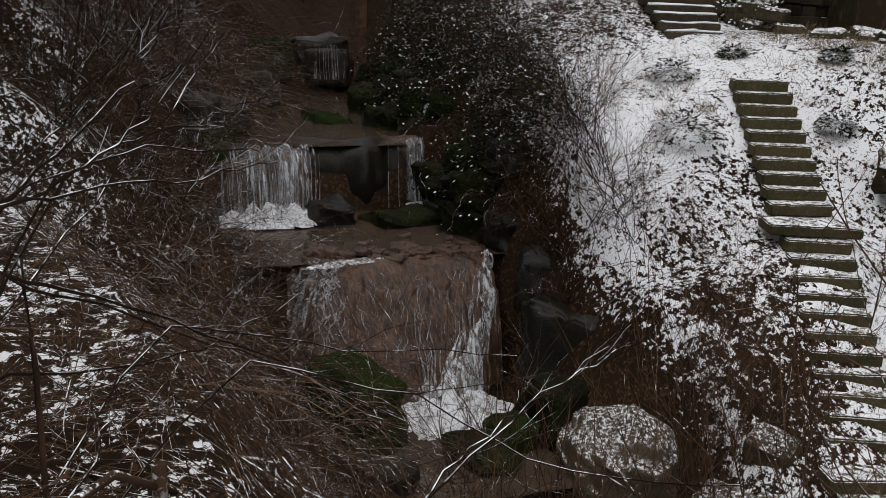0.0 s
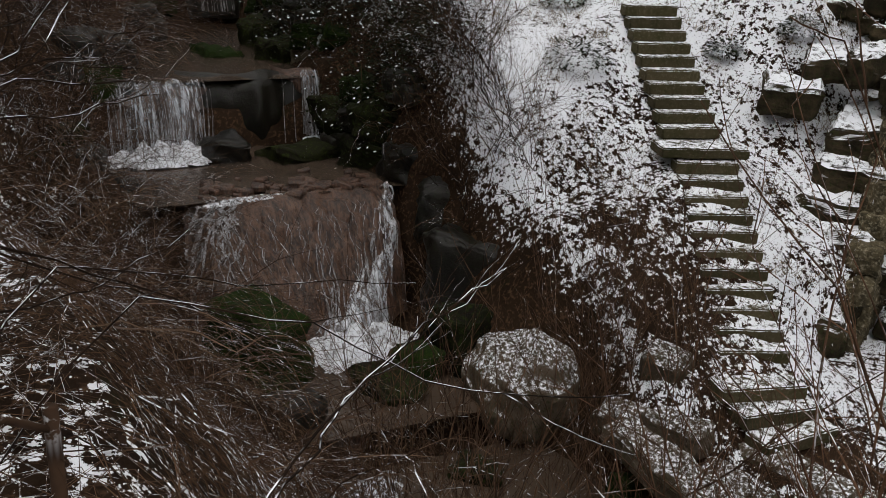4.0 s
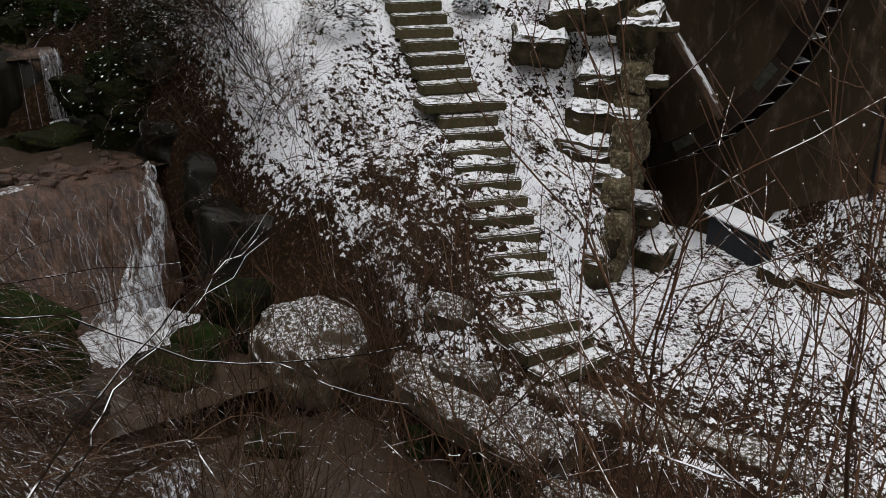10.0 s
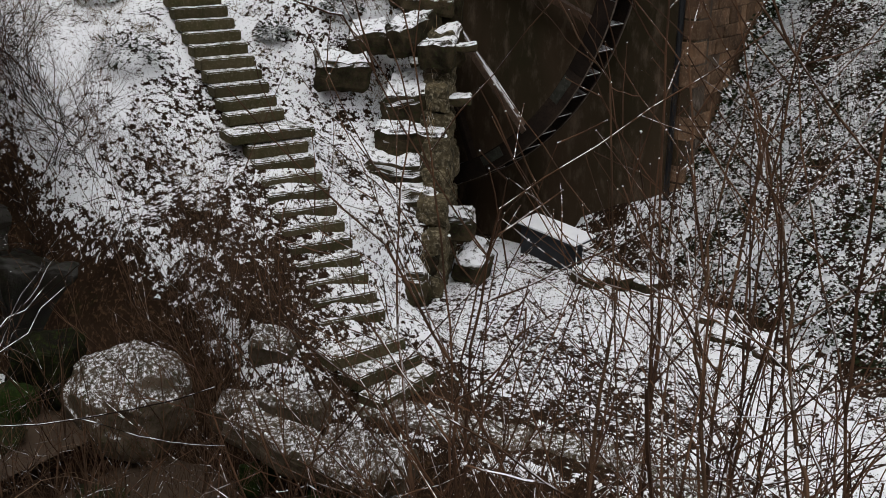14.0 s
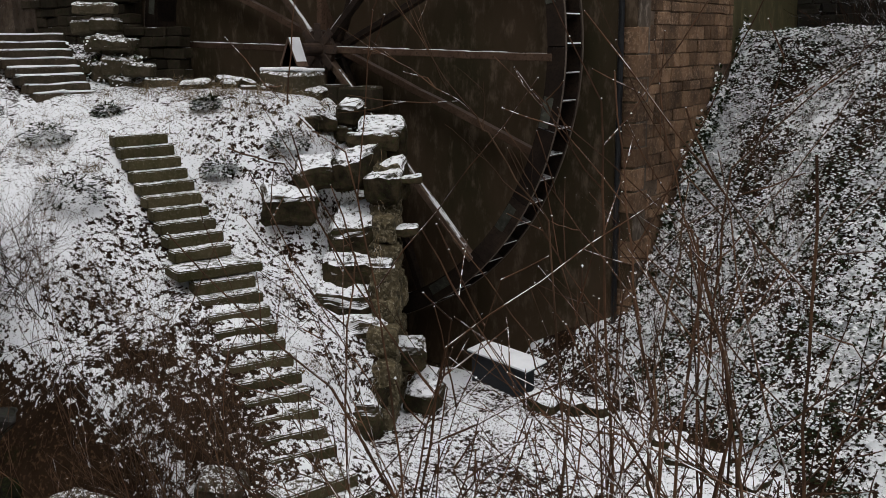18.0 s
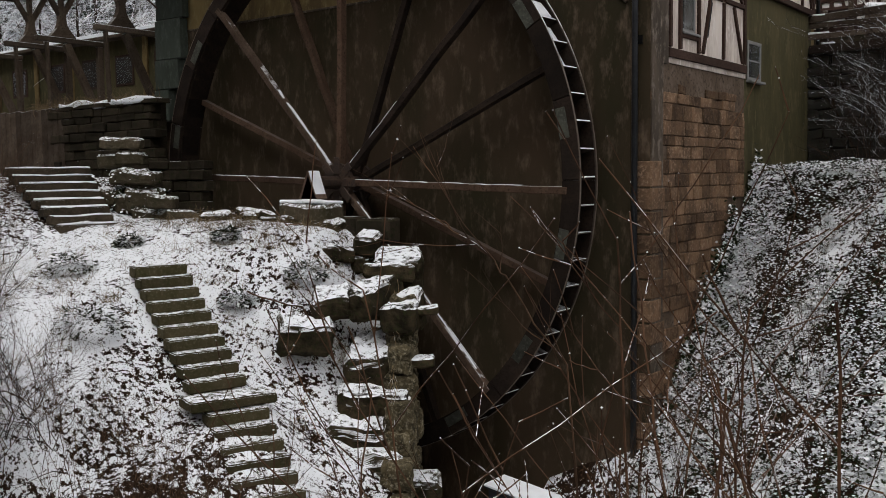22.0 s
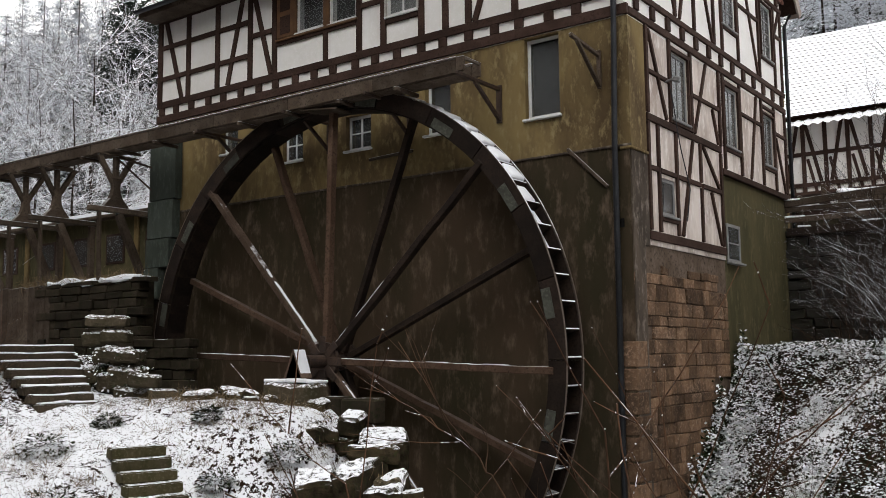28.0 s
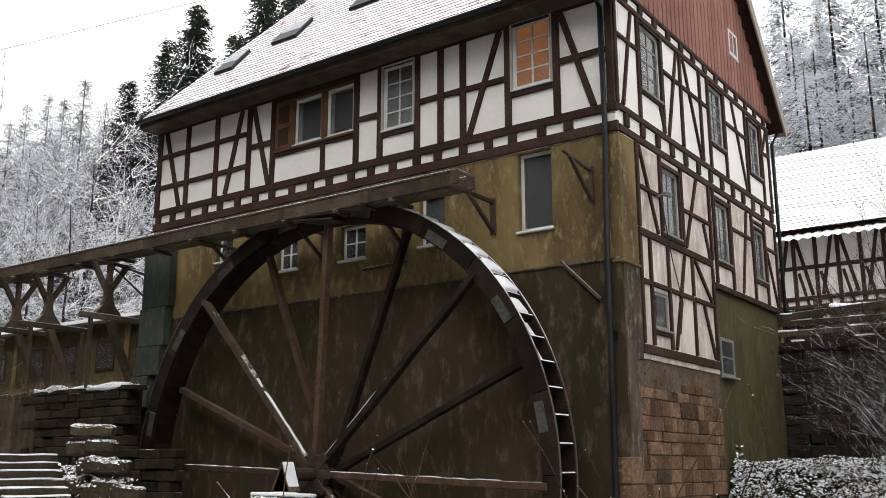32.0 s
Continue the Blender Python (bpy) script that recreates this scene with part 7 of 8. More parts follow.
# bramble tangle on the near bank and the far side of the stream
st, sc = Sticks(), Sticks()
for _ in range(2600):
    x = rng.uniform(-20, 6.0)
    y = along(FLOW_Y, x) - along(FLOW_W, x) - 0.1 - abs(rng.gauss(0, 2.2))
    if (x - 7.1) ** 2 + (y + 15.4) ** 2 < 4.0 or y < -19:
        continue
    if -8.5 < x < -2.2 and y > -13.4 or -2.2 <= x < 3.0 and y > -13.4 and rng.random() < 0.93:
        continue
    p = on_land(x, y)
    p.z -= 0.03
    d = Vector((rng.gauss(0.2, 0.7), rng.gauss(0.5, 0.6), rng.uniform(0.15, 0.8))).normalized()
    near = (x - 7.1) ** 2 + (y + 15.4) ** 2 < 60
    (st if rng.random() < 0.7 else sc).grow(p, d, rng.uniform(0.3, 1.1) if near else rng.uniform(0.8, 2.6), rng.uniform(0.0030, 0.0062), 1 if not near else 2, rng, 0.16, 3, -0.10, 9)
tagged(new("bramble_tangle", st.mesh("bramble")), "tangle of brown bramble stems flecked with snow", "brambles", kind="stuff")
tagged(new("dry_stalks", sc.mesh("cane")), "pale dry stalks lying among brambles", "stalks", kind="stuff")
st = Sticks()
for _ in range(9000):
    x = rng.uniform(-16, 5.5)
    y = along(FLOW_Y, x) - along(FLOW_W, x) - 0.2 - abs(rng.gauss(0, 2.4))
    if (x - 7.1) ** 2 + (y + 15.4) ** 2 < 3.0:
        continue
    p = on_land(x, y) + Vector((0, 0, 0.02))
    a = rng.uniform(0, math.tau)
    d = Vector((math.cos(a), math.sin(a), rng.uniform(-0.2, 0.5))).normalized()
    st.leaf(p, d, d.cross(Vector((rng.gauss(0, 0.4), rng.gauss(0, 0.4), 1))).normalized(), rng.uniform(0.03, 0.075), rng.uniform(0.02, 0.045))
tagged(new("fallen_leaves", st.mesh("litter")), "brown fallen leaves on the near bank", "leaves", kind="stuff")


# fallen twigs lying on the near bank
st = Sticks()
for _ in range(15000):
    x = rng.uniform(-7, 5.8) if rng.random() < 0.4 else rng.uniform(0.5, 5.5)
    y = along(FLOW_Y, x) - along(FLOW_W, x) - 0.2 - abs(rng.gauss(0, 2.6))
    if (x - 7.1) ** 2 + (y + 15.4) ** 2 < 4.0 or (x < 2.6 and y > -12.9):
        continue
    a = rng.uniform(0, math.tau)
    p, q = on_land(x, y), None
    L = rng.uniform(0.15, 0.6)
    q = on_land(x + L * math.cos(a), y + L * math.sin(a))
    p.z += rng.uniform(0.01, 0.12)
    q.z += rng.uniform(0.01, 0.14)
    mid = p.lerp(q, 0.5) + Vector((rng.gauss(0, 0.05), rng.gauss(0, 0.05), rng.uniform(0.0, 0.10)))
    st.line([p, mid, q], rng.uniform(0.0012, 0.0032), 0.0008, 3)
tagged(new("fallen_twigs", st.mesh("twig")), "fallen brown twigs dusted with snow on the near bank", "twigs", kind="stuff")


# shrubs with many upright shoots, each shoot a part
def shrub_meshes(seed, shoots, height, mat, r=0.009, fan=0.28, depth=2, forks=4, clumps=0, bend=0.08):
    rr = random.Random(seed)
    out = []
    buds = Sticks()
    for _ in range(shoots):
        s = Sticks()
        d = Vector((rr.gauss(0, fan), rr.gauss(0, fan), 1)).normalized()
        s.grow(Vector((rr.gauss(0, 0.12), rr.gauss(0, 0.12), -0.05)), d, height * rr.uniform(0.6, 1.1), r * rr.uniform(0.7, 1.3), depth, rr, bend, forks, 0.03, 10, 0.6, 4, 0.42)
        for q in rr.sample(s.v, min(len(s.v), clumps)):
            if q.z > 0.5 * height or rr.random() < 0.3:
                buds.clump(q, rr.uniform(0.0018, 0.0038))
        out.append(s.mesh(mat))
    if buds.v:
        out.append(buds.mesh("snow"))
    return out


SHRUBS = [shrub_meshes(51 + k, 9, 2.6, "twig", 0.0052, 0.22, 2, 5) for k in range(4)]
THIN = [shrub_meshes(61 + k, 6, 2.3, "twig", 0.0058, 0.26, 2, 4) for k in range(4)]


def branching_shrub(seed, height, stems, lean=0.10):
    """A bare shrub: slightly zigzag stems with alternate ascending side twigs, buds and nubs of snow at the nodes."""
    rr = random.Random(seed)
    out, nubs = [], Sticks()

    def twig(s, p, d, length, r, depth):
        n = max(4, int(length / 0.07))
        pts, flip = [p.copy()], rr.choice((-1, 1))
        side = d.cross(Vector((rr.gauss(0, 1), rr.gauss(0, 1), rr.gauss(0, 0.5)))).normalized()
        for i in range(n):
            flip = -flip
            d = (d + side * flip * 0.09 + Vector((rr.gauss(0, 0.05), rr.gauss(0, 0.05), 0.035))).normalized()
            p = p + d * (length / n)
            pts.append(p.copy())
            if rr.random() < 0.16:
                nubs.clump(p + Vector((0, 0, r)), rr.uniform(0.0011, 0.0024))
            if depth and i > n * (0.22 if depth == 2 else 0.1) and rr.random() < (0.68 if depth == 2 else 0.34):
                out_d = (d * 0.75 + side * flip * rr.uniform(0.5, 0.95) + Vector((rr.gauss(0, 0.3), rr.gauss(0, 0.3), 0.1))).normalized()
                twig(s, p, out_d, min(0.6, length * (1 - 0.7 * i / n) * rr.uniform(0.25, 0.55)), r * (1 - 0.5 * i / n) * 0.55, depth - 1)
        s.line(pts, max(r, 0.0013), max(r * 0.35, 0.0008), 5 if depth == 2 else 4)
        nubs.clump(pts[-1], rr.uniform(0.0007, 0.0013))

    for _ in range(stems):
        s = Sticks()
        d = Vector((rr.gauss(0, lean), rr.gauss(0, lean), 1)).normalized()
        twig(s, Vector((rr.gauss(0, 0.06), rr.gauss(0, 0.06), -0.05)), d, height * rr.uniform(0.7, 1.0), rr.uniform(0.0036, 0.0060), 2)
        out.append(s.mesh("near_twig"))
    out.append(nubs.mesh("snow"))
    return out


NEARS = [branching_shrub(255 + k, 2.3, 3, 0.14) for k in range(6)]
SNOWY = [shrub_meshes(71 + k, 8, 3.2, "laden_twig", 0.011, 0.55, 3, 5) for k in range(3)]


def plant(name, me, x, y, scale, turn, label, group, category="shrub", sink=0.03):
    p = on_land(x, y)
    if isinstance(me, list):
        ob = thing(name, label, category, p, group)
        for m_ in me:
            piece("snow_clumps" if m_.materials[0] == M["snow"] else "shoot", m_, ob, Matrix())
    else:
        ob = tagged(new(name, me), label, category, group)
    ob.matrix_basis = Matrix.Translation((p.x, p.y, p.z - sink)) @ Matrix.Rotation(turn, 4, "Z") @ Matrix.Scale(scale, 4)
    return ob


rng = random.Random(81)
NEAR = ((5.97, -12.84, -5.95), (6.47, -13.08, -6.0), (6.52, -12.96, -6.2), (5.34, -12.70, -6.15), (6.40, -12.70, -6.3), (5.74, -12.97, -6.6), (6.05, -12.80, -6.5), (4.97, -12.75, -7.4),
        (6.18, -12.45, -6.75), (5.60, -12.30, -7.2), (6.60, -12.50, -6.8), (5.10, -12.10, -7.8), (4.55, -12.35, -8.0), (4.15, -11.9, -8.6), (5.85, -12.05, -7.3), (6.75, -12.75, -7.0))
for i, (x, y, top) in enumerate(NEAR):
    tall = max(v.co.z for m_ in NEARS[i % 6] for v in m_.vertices)
    plant("near_shrub", NEARS[i % 6], x, y, (top - land(x, y)[0]) / tall, rng.uniform(0, 6.3), "bare red-brown shrub with snow-tipped shoots on the near bank", "near shrubs")
for i in range(30):
    x, y = rng.uniform(-3.6, 3.2), rng.uniform(-9.6, -8.2) - 0.4
    plant("thicket_shrub", THIN[i % 4], x, y, rng.uniform(0.7, 1.15), rng.uniform(0, 6.3), "thin upright brown shoots beside the stream", "streamside shrubs")
for i in range(12):
    x, y = rng.uniform(-1.2, 4.2), rng.uniform(-12.9, -11.3)
    plant("thicket_shrub", THIN[i % 4], x, y, rng.uniform(0.9, 1.75), rng.uniform(0, 6.3), "thin brown shoots on the near bank", "streamside shrubs")
for x, y, s in ((-1.6, -8.0, 0.9), (-2.6, -8.3, 0.8), (-5.6, -8.0, 0.7), (-4.4, -8.0, 0.6), (-8.6, -7.4, 0.9), (-9.8, -7.2, 0.9), (-10.9, -5.6, 0.5), (-11.8, -5.2, 0.5), (-12.6, -4.9, 0.6), (-11.3, -6.3, 0.6), (-12.2, -6.0, 0.6), (-10.4, -6.3, 0.5), (2.2, -5.2, 0.8), (1.2, -6.6, 0.7), (0.2, -1.4, 0.9), (1.0, -1.0, 1.1), (2.2, -1.6, 1.1), (3.2, -1.2, 1.0), (2.6, 0.5, 1.0), (3.6, 1.6, 1.0), (1.6, 1.8, 0.8)):
    plant("slope_shrub", rng.choice(SHRUBS), x, y, s * 0.9, rng.uniform(0, 6.3), "bare thin shrub standing in patchy snow", "slope shrubs")
for x, y, s in ((2.2, 8.9, 0.85), (2.9, 8.6, 0.95), (3.5, 9.0, 1.2), (1.5, 10.5, 0.5), (2.9, 10.3, 1.0), (3.3, 10.6, 1.1), (3.2, 8.9, 1.0), (5.6, 8.8, 1.0), (2.4, 10.6, 0.75), (3.6, 10.9, 0.8), (4.8, 10.5, 0.9), (6.0, 10.8, 1.0), (5.2, 8.2, 1.2), (6.6, 8.8, 1.3), (4.2, 3.0, 0.95), (4.9, 2.2, 0.95), (3.7, 4.6, 0.9), (5.0, 4.2, 1.0), (2.8, 5.6, 0.8), (3.6, 6.6, 0.95), (2.1, 6.6, 0.75), (4.4, 5.4, 1.0)):
    plant("snowy_shrub", rng.choice(SNOWY), x, y, s, rng.uniform(0, 6.3), "dense shrub with every twig lined in snow", "snowy shrubs")
for x, y, s in ((-13.5, -15.4, 1.0), (-11.8, -16.0, 1.1), (-9.5, -15.6, 0.9), (-15.5, -15.0, 1.2), (-8.0, -16.5, 1.0), (-17.5, -14.4, 1.2), (-6.5, -15.4, 0.8), (-12.5, -14.2, 0.7), (-19.5, -13.6, 1.2), (-5.0, -14.6, 0.6)):
    plant("bank_shrub", rng.choice(SNOWY), x, y, s, rng.uniform(0, 6.3), "snow-lined bare shrub on the steep bank", "bank shrubs")
for x, y, s in ((-13.6, -8.9, 0.9), (-12.2, -8.6, 0.8), (-15.2, -8.5, 1.0), (-17.2, -7.9, 1.0), (-11.2, -8.2, 0.7), (-14.4, -7.4, 0.9), (-16.2, -6.8, 1.0)):
    plant("bank_shrub", rng.choice(SNOWY + SHRUBS), x, y, s * 0.8, rng.uniform(0, 6.3), "bare shrub dusted with snow above the stream", "bank shrubs")
# evergreen tussocks on the snow slope
for x, y, s in ((-8.55, -5.92, 0.5), (-6.6, -6.76, 0.62), (-6.0, -4.2, 0.35), (-5.2, -3.3, 0.4), (-8.9, -4.4, 0.3), (-7.2, -3.4, 0.3)):
    rr = random.Random(int(x * 100))
    s_ = Sticks()
    for _ in range(900):
        v = Vector((rr.gauss(0, 1), rr.gauss(0, 1), abs(rr.gauss(0, 0.8)))).normalized() * rr.uniform(0.5, 1.0) * s
        v.z *= 0.75
        d = (v.normalized() + Vector((rr.gauss(0, 0.6), rr.gauss(0, 0.6), -0.5))).normalized()
        s_.leaf(v, d, d.cross(Vector((rr.gauss(0, 0.4), rr.gauss(0, 0.4), 1))).normalized(), rr.uniform(0.05, 0.12), rr.uniform(0.02, 0.05))
    plant("tussock", s_.mesh("ivy"), x, y, 1.0, 0, "low dark evergreen tussock dusted with snow", "tussocks", "tussock")

# single branches close to the viewpoint
BRANCHES = (
    ((5.57, -15.2, -7.5), (5.43, -14.96, -7.35), (5.39, -14.77, -7.24), (5.37, -14.58, -7.14)),
    ((4.85, -15.28, -7.31), (4.93, -14.87, -7.42), (4.98, -14.46, -7.66), (5.13, -14.03, -7.67)),
    ((5.96, -13.41, -6.81), (5.81, -13.44, -6.62), (5.7, -13.45, -6.51), (5.54, -13.45, -6.46)),
    ((4.06, -16.03, -7.57), (3.62, -15.75, -7.31), (3.22, -15.38, -6.94), (2.83, -15.13, -6.66)),
    ((4.05, -15.99, -7.12), (3.62, -15.68, -7.06), (3.22, -15.32, -7.01), (2.76, -14.9, -7.12)),
    ((4.05, -15.99, -7.07), (3.73, -15.82, -7.0), (3.32, -15.66, -6.89), (3.02, -15.4, -6.66)))
BRANCHES_B = (
    ((4.44, -15.87, -7.19), (4.02, -15.64, -7.44), (3.43, -15.16, -7.86), (2.95, -14.48, -8.34)),
    ((5.71, -13.0, -8.41), (5.67, -12.79, -7.86), (5.59, -12.61, -7.66), (5.56, -12.51, -7.24)),
    ((6.23, -13.19, -8.05), (6.08, -13.04, -7.63), (5.99, -12.75, -7.29), (5.93, -12.45, -6.84)),
    ((6.58, -13.5, -7.71), (6.45, -13.33, -7.48), (6.35, -13.2, -7.2), (6.23, -13.09, -7.01)),
    ((5.14, -12.65, -8.88), (4.95, -12.7, -8.4), (4.85, -12.74, -8.05), (4.54, -12.61, -7.71)))
ARCHING = (
    ((4.14, -15.89, -7.10), (4.02, -15.66, -7.00), (3.92, -15.48, -6.86), (3.83, -15.25, -6.56)),
    ((3.74, -15.94, -7.18), (3.67, -15.69, -6.95), (3.62, -15.51, -6.77), (3.57, -15.37, -6.52)),
    ((4.24, -15.88, -7.05), (4.07, -15.62, -7.04), (3.92, -15.32, -7.05), (3.80, -15.05, -7.03)),
    ((3.92, -15.72, -7.04), (3.82, -15.49, -6.97), (3.74, -15.14, -7.00), (3.66, -15.02, -6.96)),
    ((3.62, -15.74, -7.06), (3.52, -15.51, -6.99), (3.43, -15.23, -6.94), (3.35, -15.02, -6.86)),
    ((4.34, -15.88, -7.22), (4.12, -15.64, -7.37), (3.93, -15.23, -7.63), (3.86, -14.58, -8.03)),
    ((4.14, -15.91, -7.60), (4.02, -15.56, -7.64), (3.92, -15.34, -7.65), (3.86, -14.99, -7.49)),
    ((4.02, -15.44, -7.52), (3.75, -15.09, -7.68), (3.52, -14.66, -7.87), (3.45, -13.96, -7.98)),
    ((4.54, -14.75, -8.03), (4.39, -14.57, -7.92), (4.28, -14.31, -7.82), (4.24, -13.94, -7.62)),
    ((4.73, -15.74, -7.75), (4.62, -15.64, -7.61), (4.52, -15.61, -7.55), (4.42, -15.59, -7.51)))
for i, pts in enumerate(BRANCHES + BRANCHES_B + ARCHING):
    rr = random.Random(90 + i)
    s_ = Sticks()
    P = [Vector(p) for p in pts]
    d0 = (P[0] - P[1]).normalized()
    foot = on_land(P[0].x + d0.x * 0.5, P[0].y + d0.y * 0.5)
    path = [foot, P[0] + (foot - P[0]) * 0.4 + Vector((0, 0, 0.05))]
    for a, b in zip(P, P[1:]):
        for k in range(4):
            path.append(a.lerp(b, k / 4) + Vector((rr.gauss(0, 0.008), rr.gauss(0, 0.008), rr.gauss(0, 0.008))))
    path.append(P[-1])
    thick = (0.0035, 0.003, 0.0025, 0.006, 0.005, 0.005, 0.006, 0.009, 0.008, 0.007, 0.007, 0.0075, 0.009, 0.006, 0.005, 0.0055, 0.008, 0.006, 0.0045, 0.005, 0.005)[i]
    s_.line(path, thick, 0.002, 5)
    for k in range(2, len(path) - 1):
        if rr.random() < 0.4:
            d = (path[k + 1] - path[k]).normalized() + Vector((rr.gauss(0, 0.6), rr.gauss(0, 0.6), rr.gauss(0.2, 0.5)))
            s_.grow(path[k], d.normalized(), rr.uniform(0.12, 0.4), 0.0018, 1, rr, 0.1, 2, 0.02, 6, 0.5, 4)
    ob = new("near_branch", s_.mesh("snow_twig" if (i < 7 and i != 2) or i > 10 else "twig"))
    tagged(ob, "bare snow-lined branch reaching up from the bank" if i < 7 or i > 10 else "slender brown shoot rising from the bank", "branch", "near branches")

# sawn stump with a snow-topped bent stem on the near bank
stump = thing("cut_stems", "sawn brown stems with a snowy bent branch", "stump", (4.6, -15.75, -8.1))
for pts, r in ((((0.03, -0.03, -0.2), (-0.17, -0.05, 0.66), (-0.47, -0.1, 0.86)), 0.009), (((0.52, 0.05, -0.3), (0.5, 0.04, 0.55)), 0.016), (((0.2, 0.25, -0.3), (0.18, 0.25, 0.5)), 0.020)):
    bm = bmesh.new()
    tube(bm, pts, r, 7)
    part("stem", bm, "stem_bark", stump, smooth=True)
bm = bmesh.new()
tube(bm, [(0.52, 0.05, 0.60), (0.32, 0.15, 0.56), (0.12, 0.29, 0.38)], [0.013, 0.012, 0.009], 7)
part("bent_branch", bm, "stem_bark", stump, smooth=True)


# ---- trees ----
def spruce(seed, height, dense, mat="needle"):
    rr = random.Random(seed)
    tree = thing("spruce", "tall dark spruce with snow on its drooping boughs", "tree", (0, 0, 0), "forest spruces")
    bm = bmesh.new()
    tube(bm, [(0, 0, -0.5), (0, 0, height * 0.5), (0, 0, height)], [height * 0.010, height * 0.006, 0.01], 7)
    part("trunk", bm, "bark", tree)
    s = Sticks()
    z = height * 0.14
    while z < height * 0.99:
        reach = (height - z) * 0.31 + 0.25
        for k in range(dense):
            a = rr.uniform(0, math.tau)
            L = reach * rr.uniform(0.65, 1.15)
            d = Vector((math.cos(a), math.sin(a), 0))
            side = Vector((-d.y, d.x, 0))
            n = max(5, int(L / (0.15 if mat == "needle" else 0.10)))
            for j in range(n):
                t = (j + 0.6) / n
                p = d * L * t + side * rr.gauss(0, 0.06) * L + Vector((0, 0, z - L * 0.30 * t * t + rr.gauss(0, 0.06)))
                w = (0.15 * height / 10 + 0.20 * L * (1 - t)) * (0.85 if mat == "needle" else 0.6)
                for sg in (-1, 1):
                    dd = (d * 0.7 + side * sg * 0.8 + Vector((0, 0, -0.28 + rr.gauss(0, 0.12)))).normalized()
                    s.leaf(p, dd, dd.cross(Vector((0, 0, 1)) + d * 0.3).normalized(), w * rr.uniform(0.8, 1.3), w * 0.42)
        z += height * (0.018 if dense > 10 else 0.028)
    ob = new("crown", s.mesh(mat))
    ob.parent = tree
    return tree


def bare_tree(seed, height, mat, label, group, depth=4, forks=4):
    rr = random.Random(seed)
    tree = thing("bare_tree", label, "tree", (0, 0, 0), group)
    bm = bmesh.new()
    lean = [Vector((0, 0, -0.4))]
    for k in range(6):
        lean.append(lean[-1] + Vector((rr.gauss(0, 0.12), rr.gauss(0, 0.12), height * 0.16)))
    tube(bm, lean, [height * 0.009 * (1 - 0.13 * k) for k in range(7)], 7)
    part("trunk", bm, "bark", tree)
    s = Sticks()
    for k in range(26):
        i = rr.randint(1, 6)
        a = rr.uniform(0, math.tau)
        d = Vector((math.cos(a), math.sin(a), rr.uniform(0.15, 0.9))).normalized()
        s.grow(lean[i], d, height * rr.uniform(0.22, 0.4), height * 0.0030, depth - 1, rr, 0.14, forks, 0.03, 6, 0.7, 3, 0.55)
    ob = new("crown", s.mesh(mat))
    ob.parent = tree
    return tree


spruces = [spruce(101 + k, 10.0, 14) for k in range(2)]
white_spruces = [spruce(105 + k, 10.0, 11, "frost_needle") for k in range(2)]
frosts = [bare_tree(111 + k, 10.0, "frost", "bare tree white with frost on the wooded slope", "frosted trees", 3, 5) for k in range(3)]
darks = [bare_tree(121, 10.0, "snow_twig", "dark bare tree beside the stream", "stream trees", 3, 4)]
used = set()


def set_tree(kinds, idx, x, y, top=None, height=None):
    p = on_land(x, y)
    h = height if height else top - p.z
    base = kinds[idx % len(kinds)]
    m = Matrix.Translation(p) @ Matrix.Rotation(x * 1.7 + y, 4, "Z")
    if base not in used:
        used.add(base)
        ob = base
        ob.matrix_basis = m @ Matrix.Scale(h / 10.0, 4)
    else:
        ob = copy_thing(base, m)
        ob.scale = (h / 10.0,) * 3
    return ob


for i, (x, y, top) in enumerate(((-39.8, 22.0, 23.6), (-45.6, 24.3, 23.6), (-45.7, 30.6, 26.5), (-38.5, 26.6, 26.8), (-40.0, 30.8, 30.6), (-40.6, 17.7, 17.0), (-46.2, 20.0, 17.6),
                                  (-48.7, 19.9, 19.9), (-52.7, 20.9, 19.7), (-55.0, 21.1, 20.7), (-57.4, 20.8, 20.3), (-54.4, 18.0, 17.4), (-38.2, 17.5, 14.2))):
    set_tree(spruces if i < 6 or i == 12 else white_spruces, i, x, y, top)
for i, (x, y, top) in enumerate(((-6.3, 43.1, 19.2), (-4.8, 45.4, 18.5), (-9.9, 52.5, 25.0), (-8.2, 58.0, 32.5), (-5.1, 59.6, 33.2), (-12.8, 62.1, 34.8), (-6.0, 39.0, 16.5), (-3.0, 41.7, 18.9))):
    set_tree(white_spruces, i, x, y, top)
rng = random.Random(131)
for i in range(34):
    set_tree(frosts, i, rng.uniform(-58, -26), rng.uniform(6, 34), height=rng.uniform(7, 12))
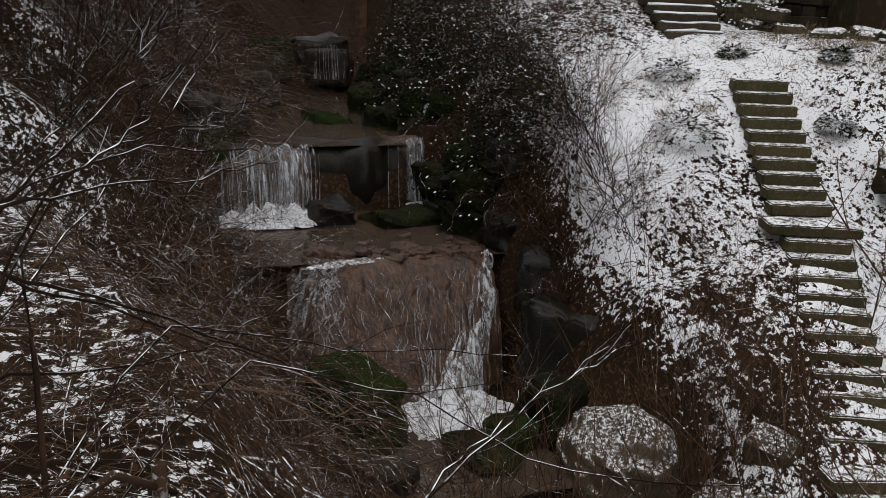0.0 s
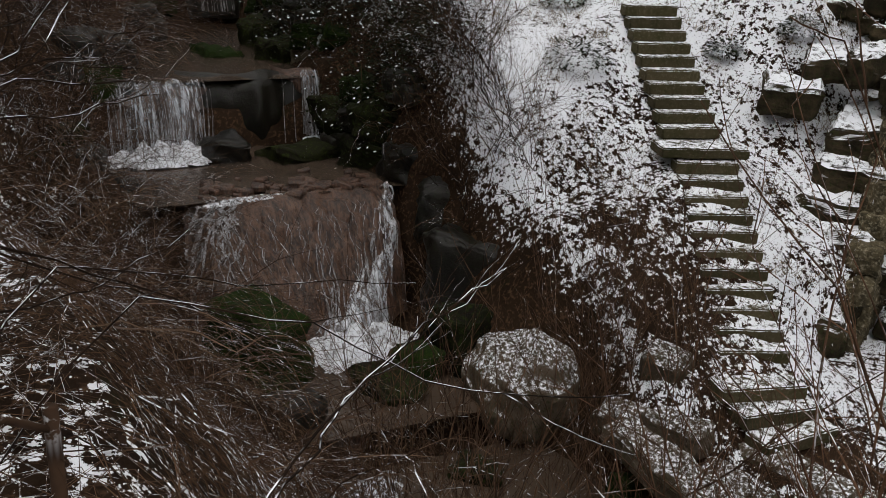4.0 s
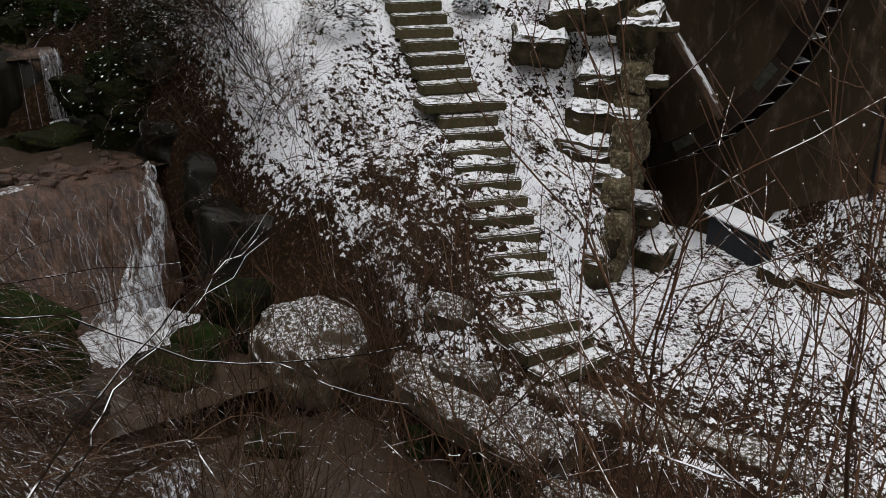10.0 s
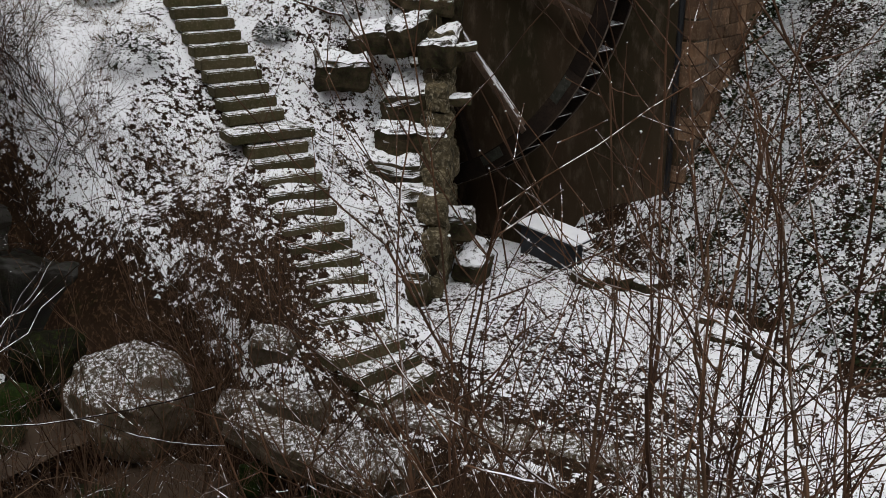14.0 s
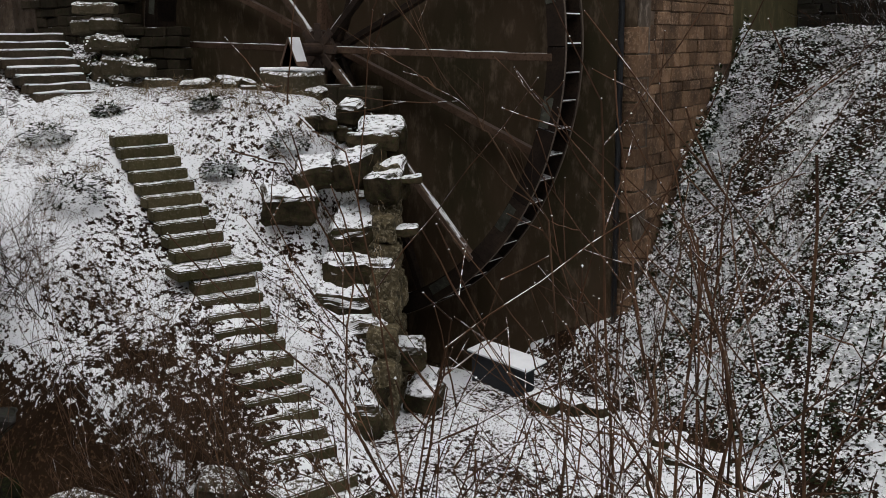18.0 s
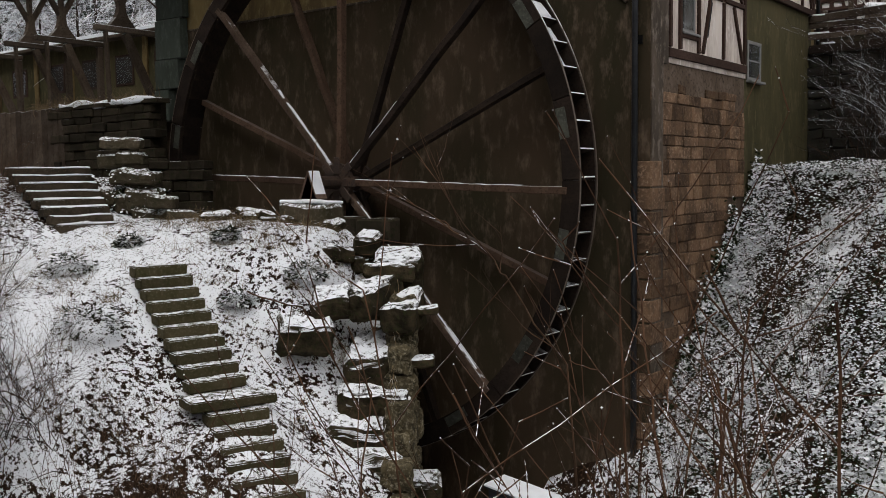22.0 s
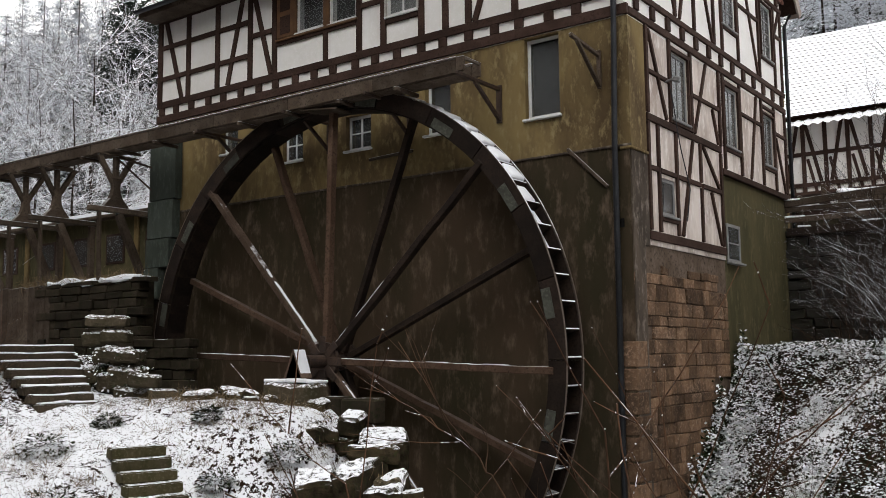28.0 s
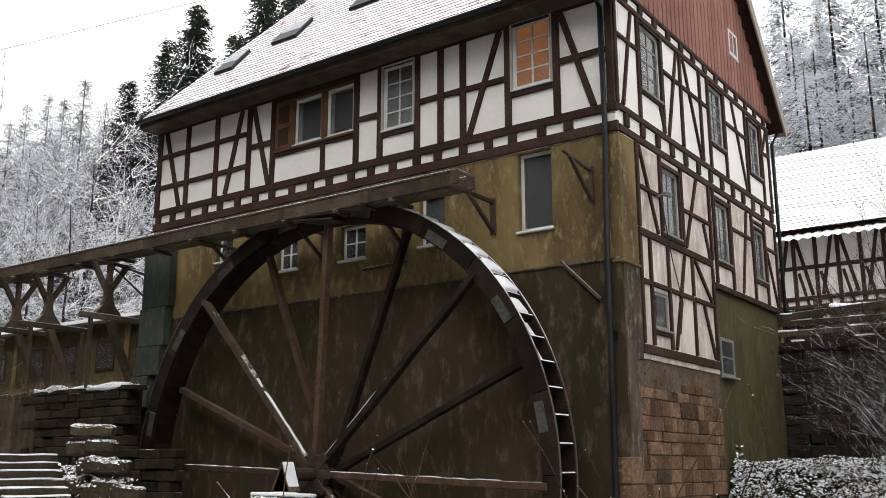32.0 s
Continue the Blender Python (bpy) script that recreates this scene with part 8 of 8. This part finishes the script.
for i in range(40):
    set_tree(frosts, i, rng.uniform(-22, 16), rng.uniform(34, 66), height=rng.uniform(7, 12))
for i in range(80):
    set_tree(frosts, i, rng.uniform(-16, 14), rng.uniform(30, 58), height=rng.uniform(3, 5.5))
for i in range(22):
    set_tree(white_spruces, i, rng.uniform(-30, 30), rng.uniform(46, 85), height=rng.uniform(12, 20))
for i in range(14):
    set_tree(white_spruces, i, rng.uniform(-75, -40), rng.uniform(10, 50), height=rng.uniform(10, 17))
for i, (x, y, h) in enumerate(((-24.5, 4.5, 8.5), (-28, 9, 9), (-23.0, 9.5, 7.5), (-31, 5, 10), (-27, 1.5, 8))):
    set_tree(frosts, i, x, y, height=h)
for i, (x, y, h) in enumerate(((-17.5, -14.8, 9), (-14.0, -16.2, 8), (-21.5, -13.0, 10), (-20.8, -8.0, 8), (-24, -11.5, 10), (-26, -6.5, 10), (-11, -17.5, 8), (-29, -14, 11), (-27.5, -9.5, 10))):
    set_tree(darks, i, x, y, height=h)
# unseen spruces behind the viewpoint, added to darken the window reflections
for i in range(44):
    set_tree(spruces, i, rng.uniform(-52, 26), rng.uniform(-44, -25), height=rng.uniform(13, 20))
pine = thing("stream_trunk", "straight reddish-brown trunk standing beside the upper stream", "tree", on_land(-19.25, -9.3))
bm = bmesh.new()
tube(bm, [(0, 0, -0.3), (0.03, 0.02, 0.6), (0.05, 0.02, 4), (0.1, 0.0, 9)], [0.26, 0.17, 0.15, 0.1], 10)
part("trunk", bm, "pine_bark", pine, smooth=True)
s_ = Sticks()
rr = random.Random(77)
for k in range(14):
    a = rr.uniform(0, math.tau)
    s_.grow(Vector((0.08, 0, rr.uniform(4, 9))), Vector((math.cos(a), math.sin(a), 0.5)).normalized(), rr.uniform(1, 2), 0.03, 2, rr)
ob = new("crown", s_.mesh("snow_twig"))
ob.parent = pine

# thin wire across the sky
bm = bmesh.new()
tube(bm, [(-60, -25, 9.6), (-28.37, 3.07, 10.2), (-24.5, 9.12, 13.6), (-14, 24, 21)], 0.012, 5)
tagged(new("wire", finish(bm, "iron")), "thin dark wire strung across the pale sky", "wire")
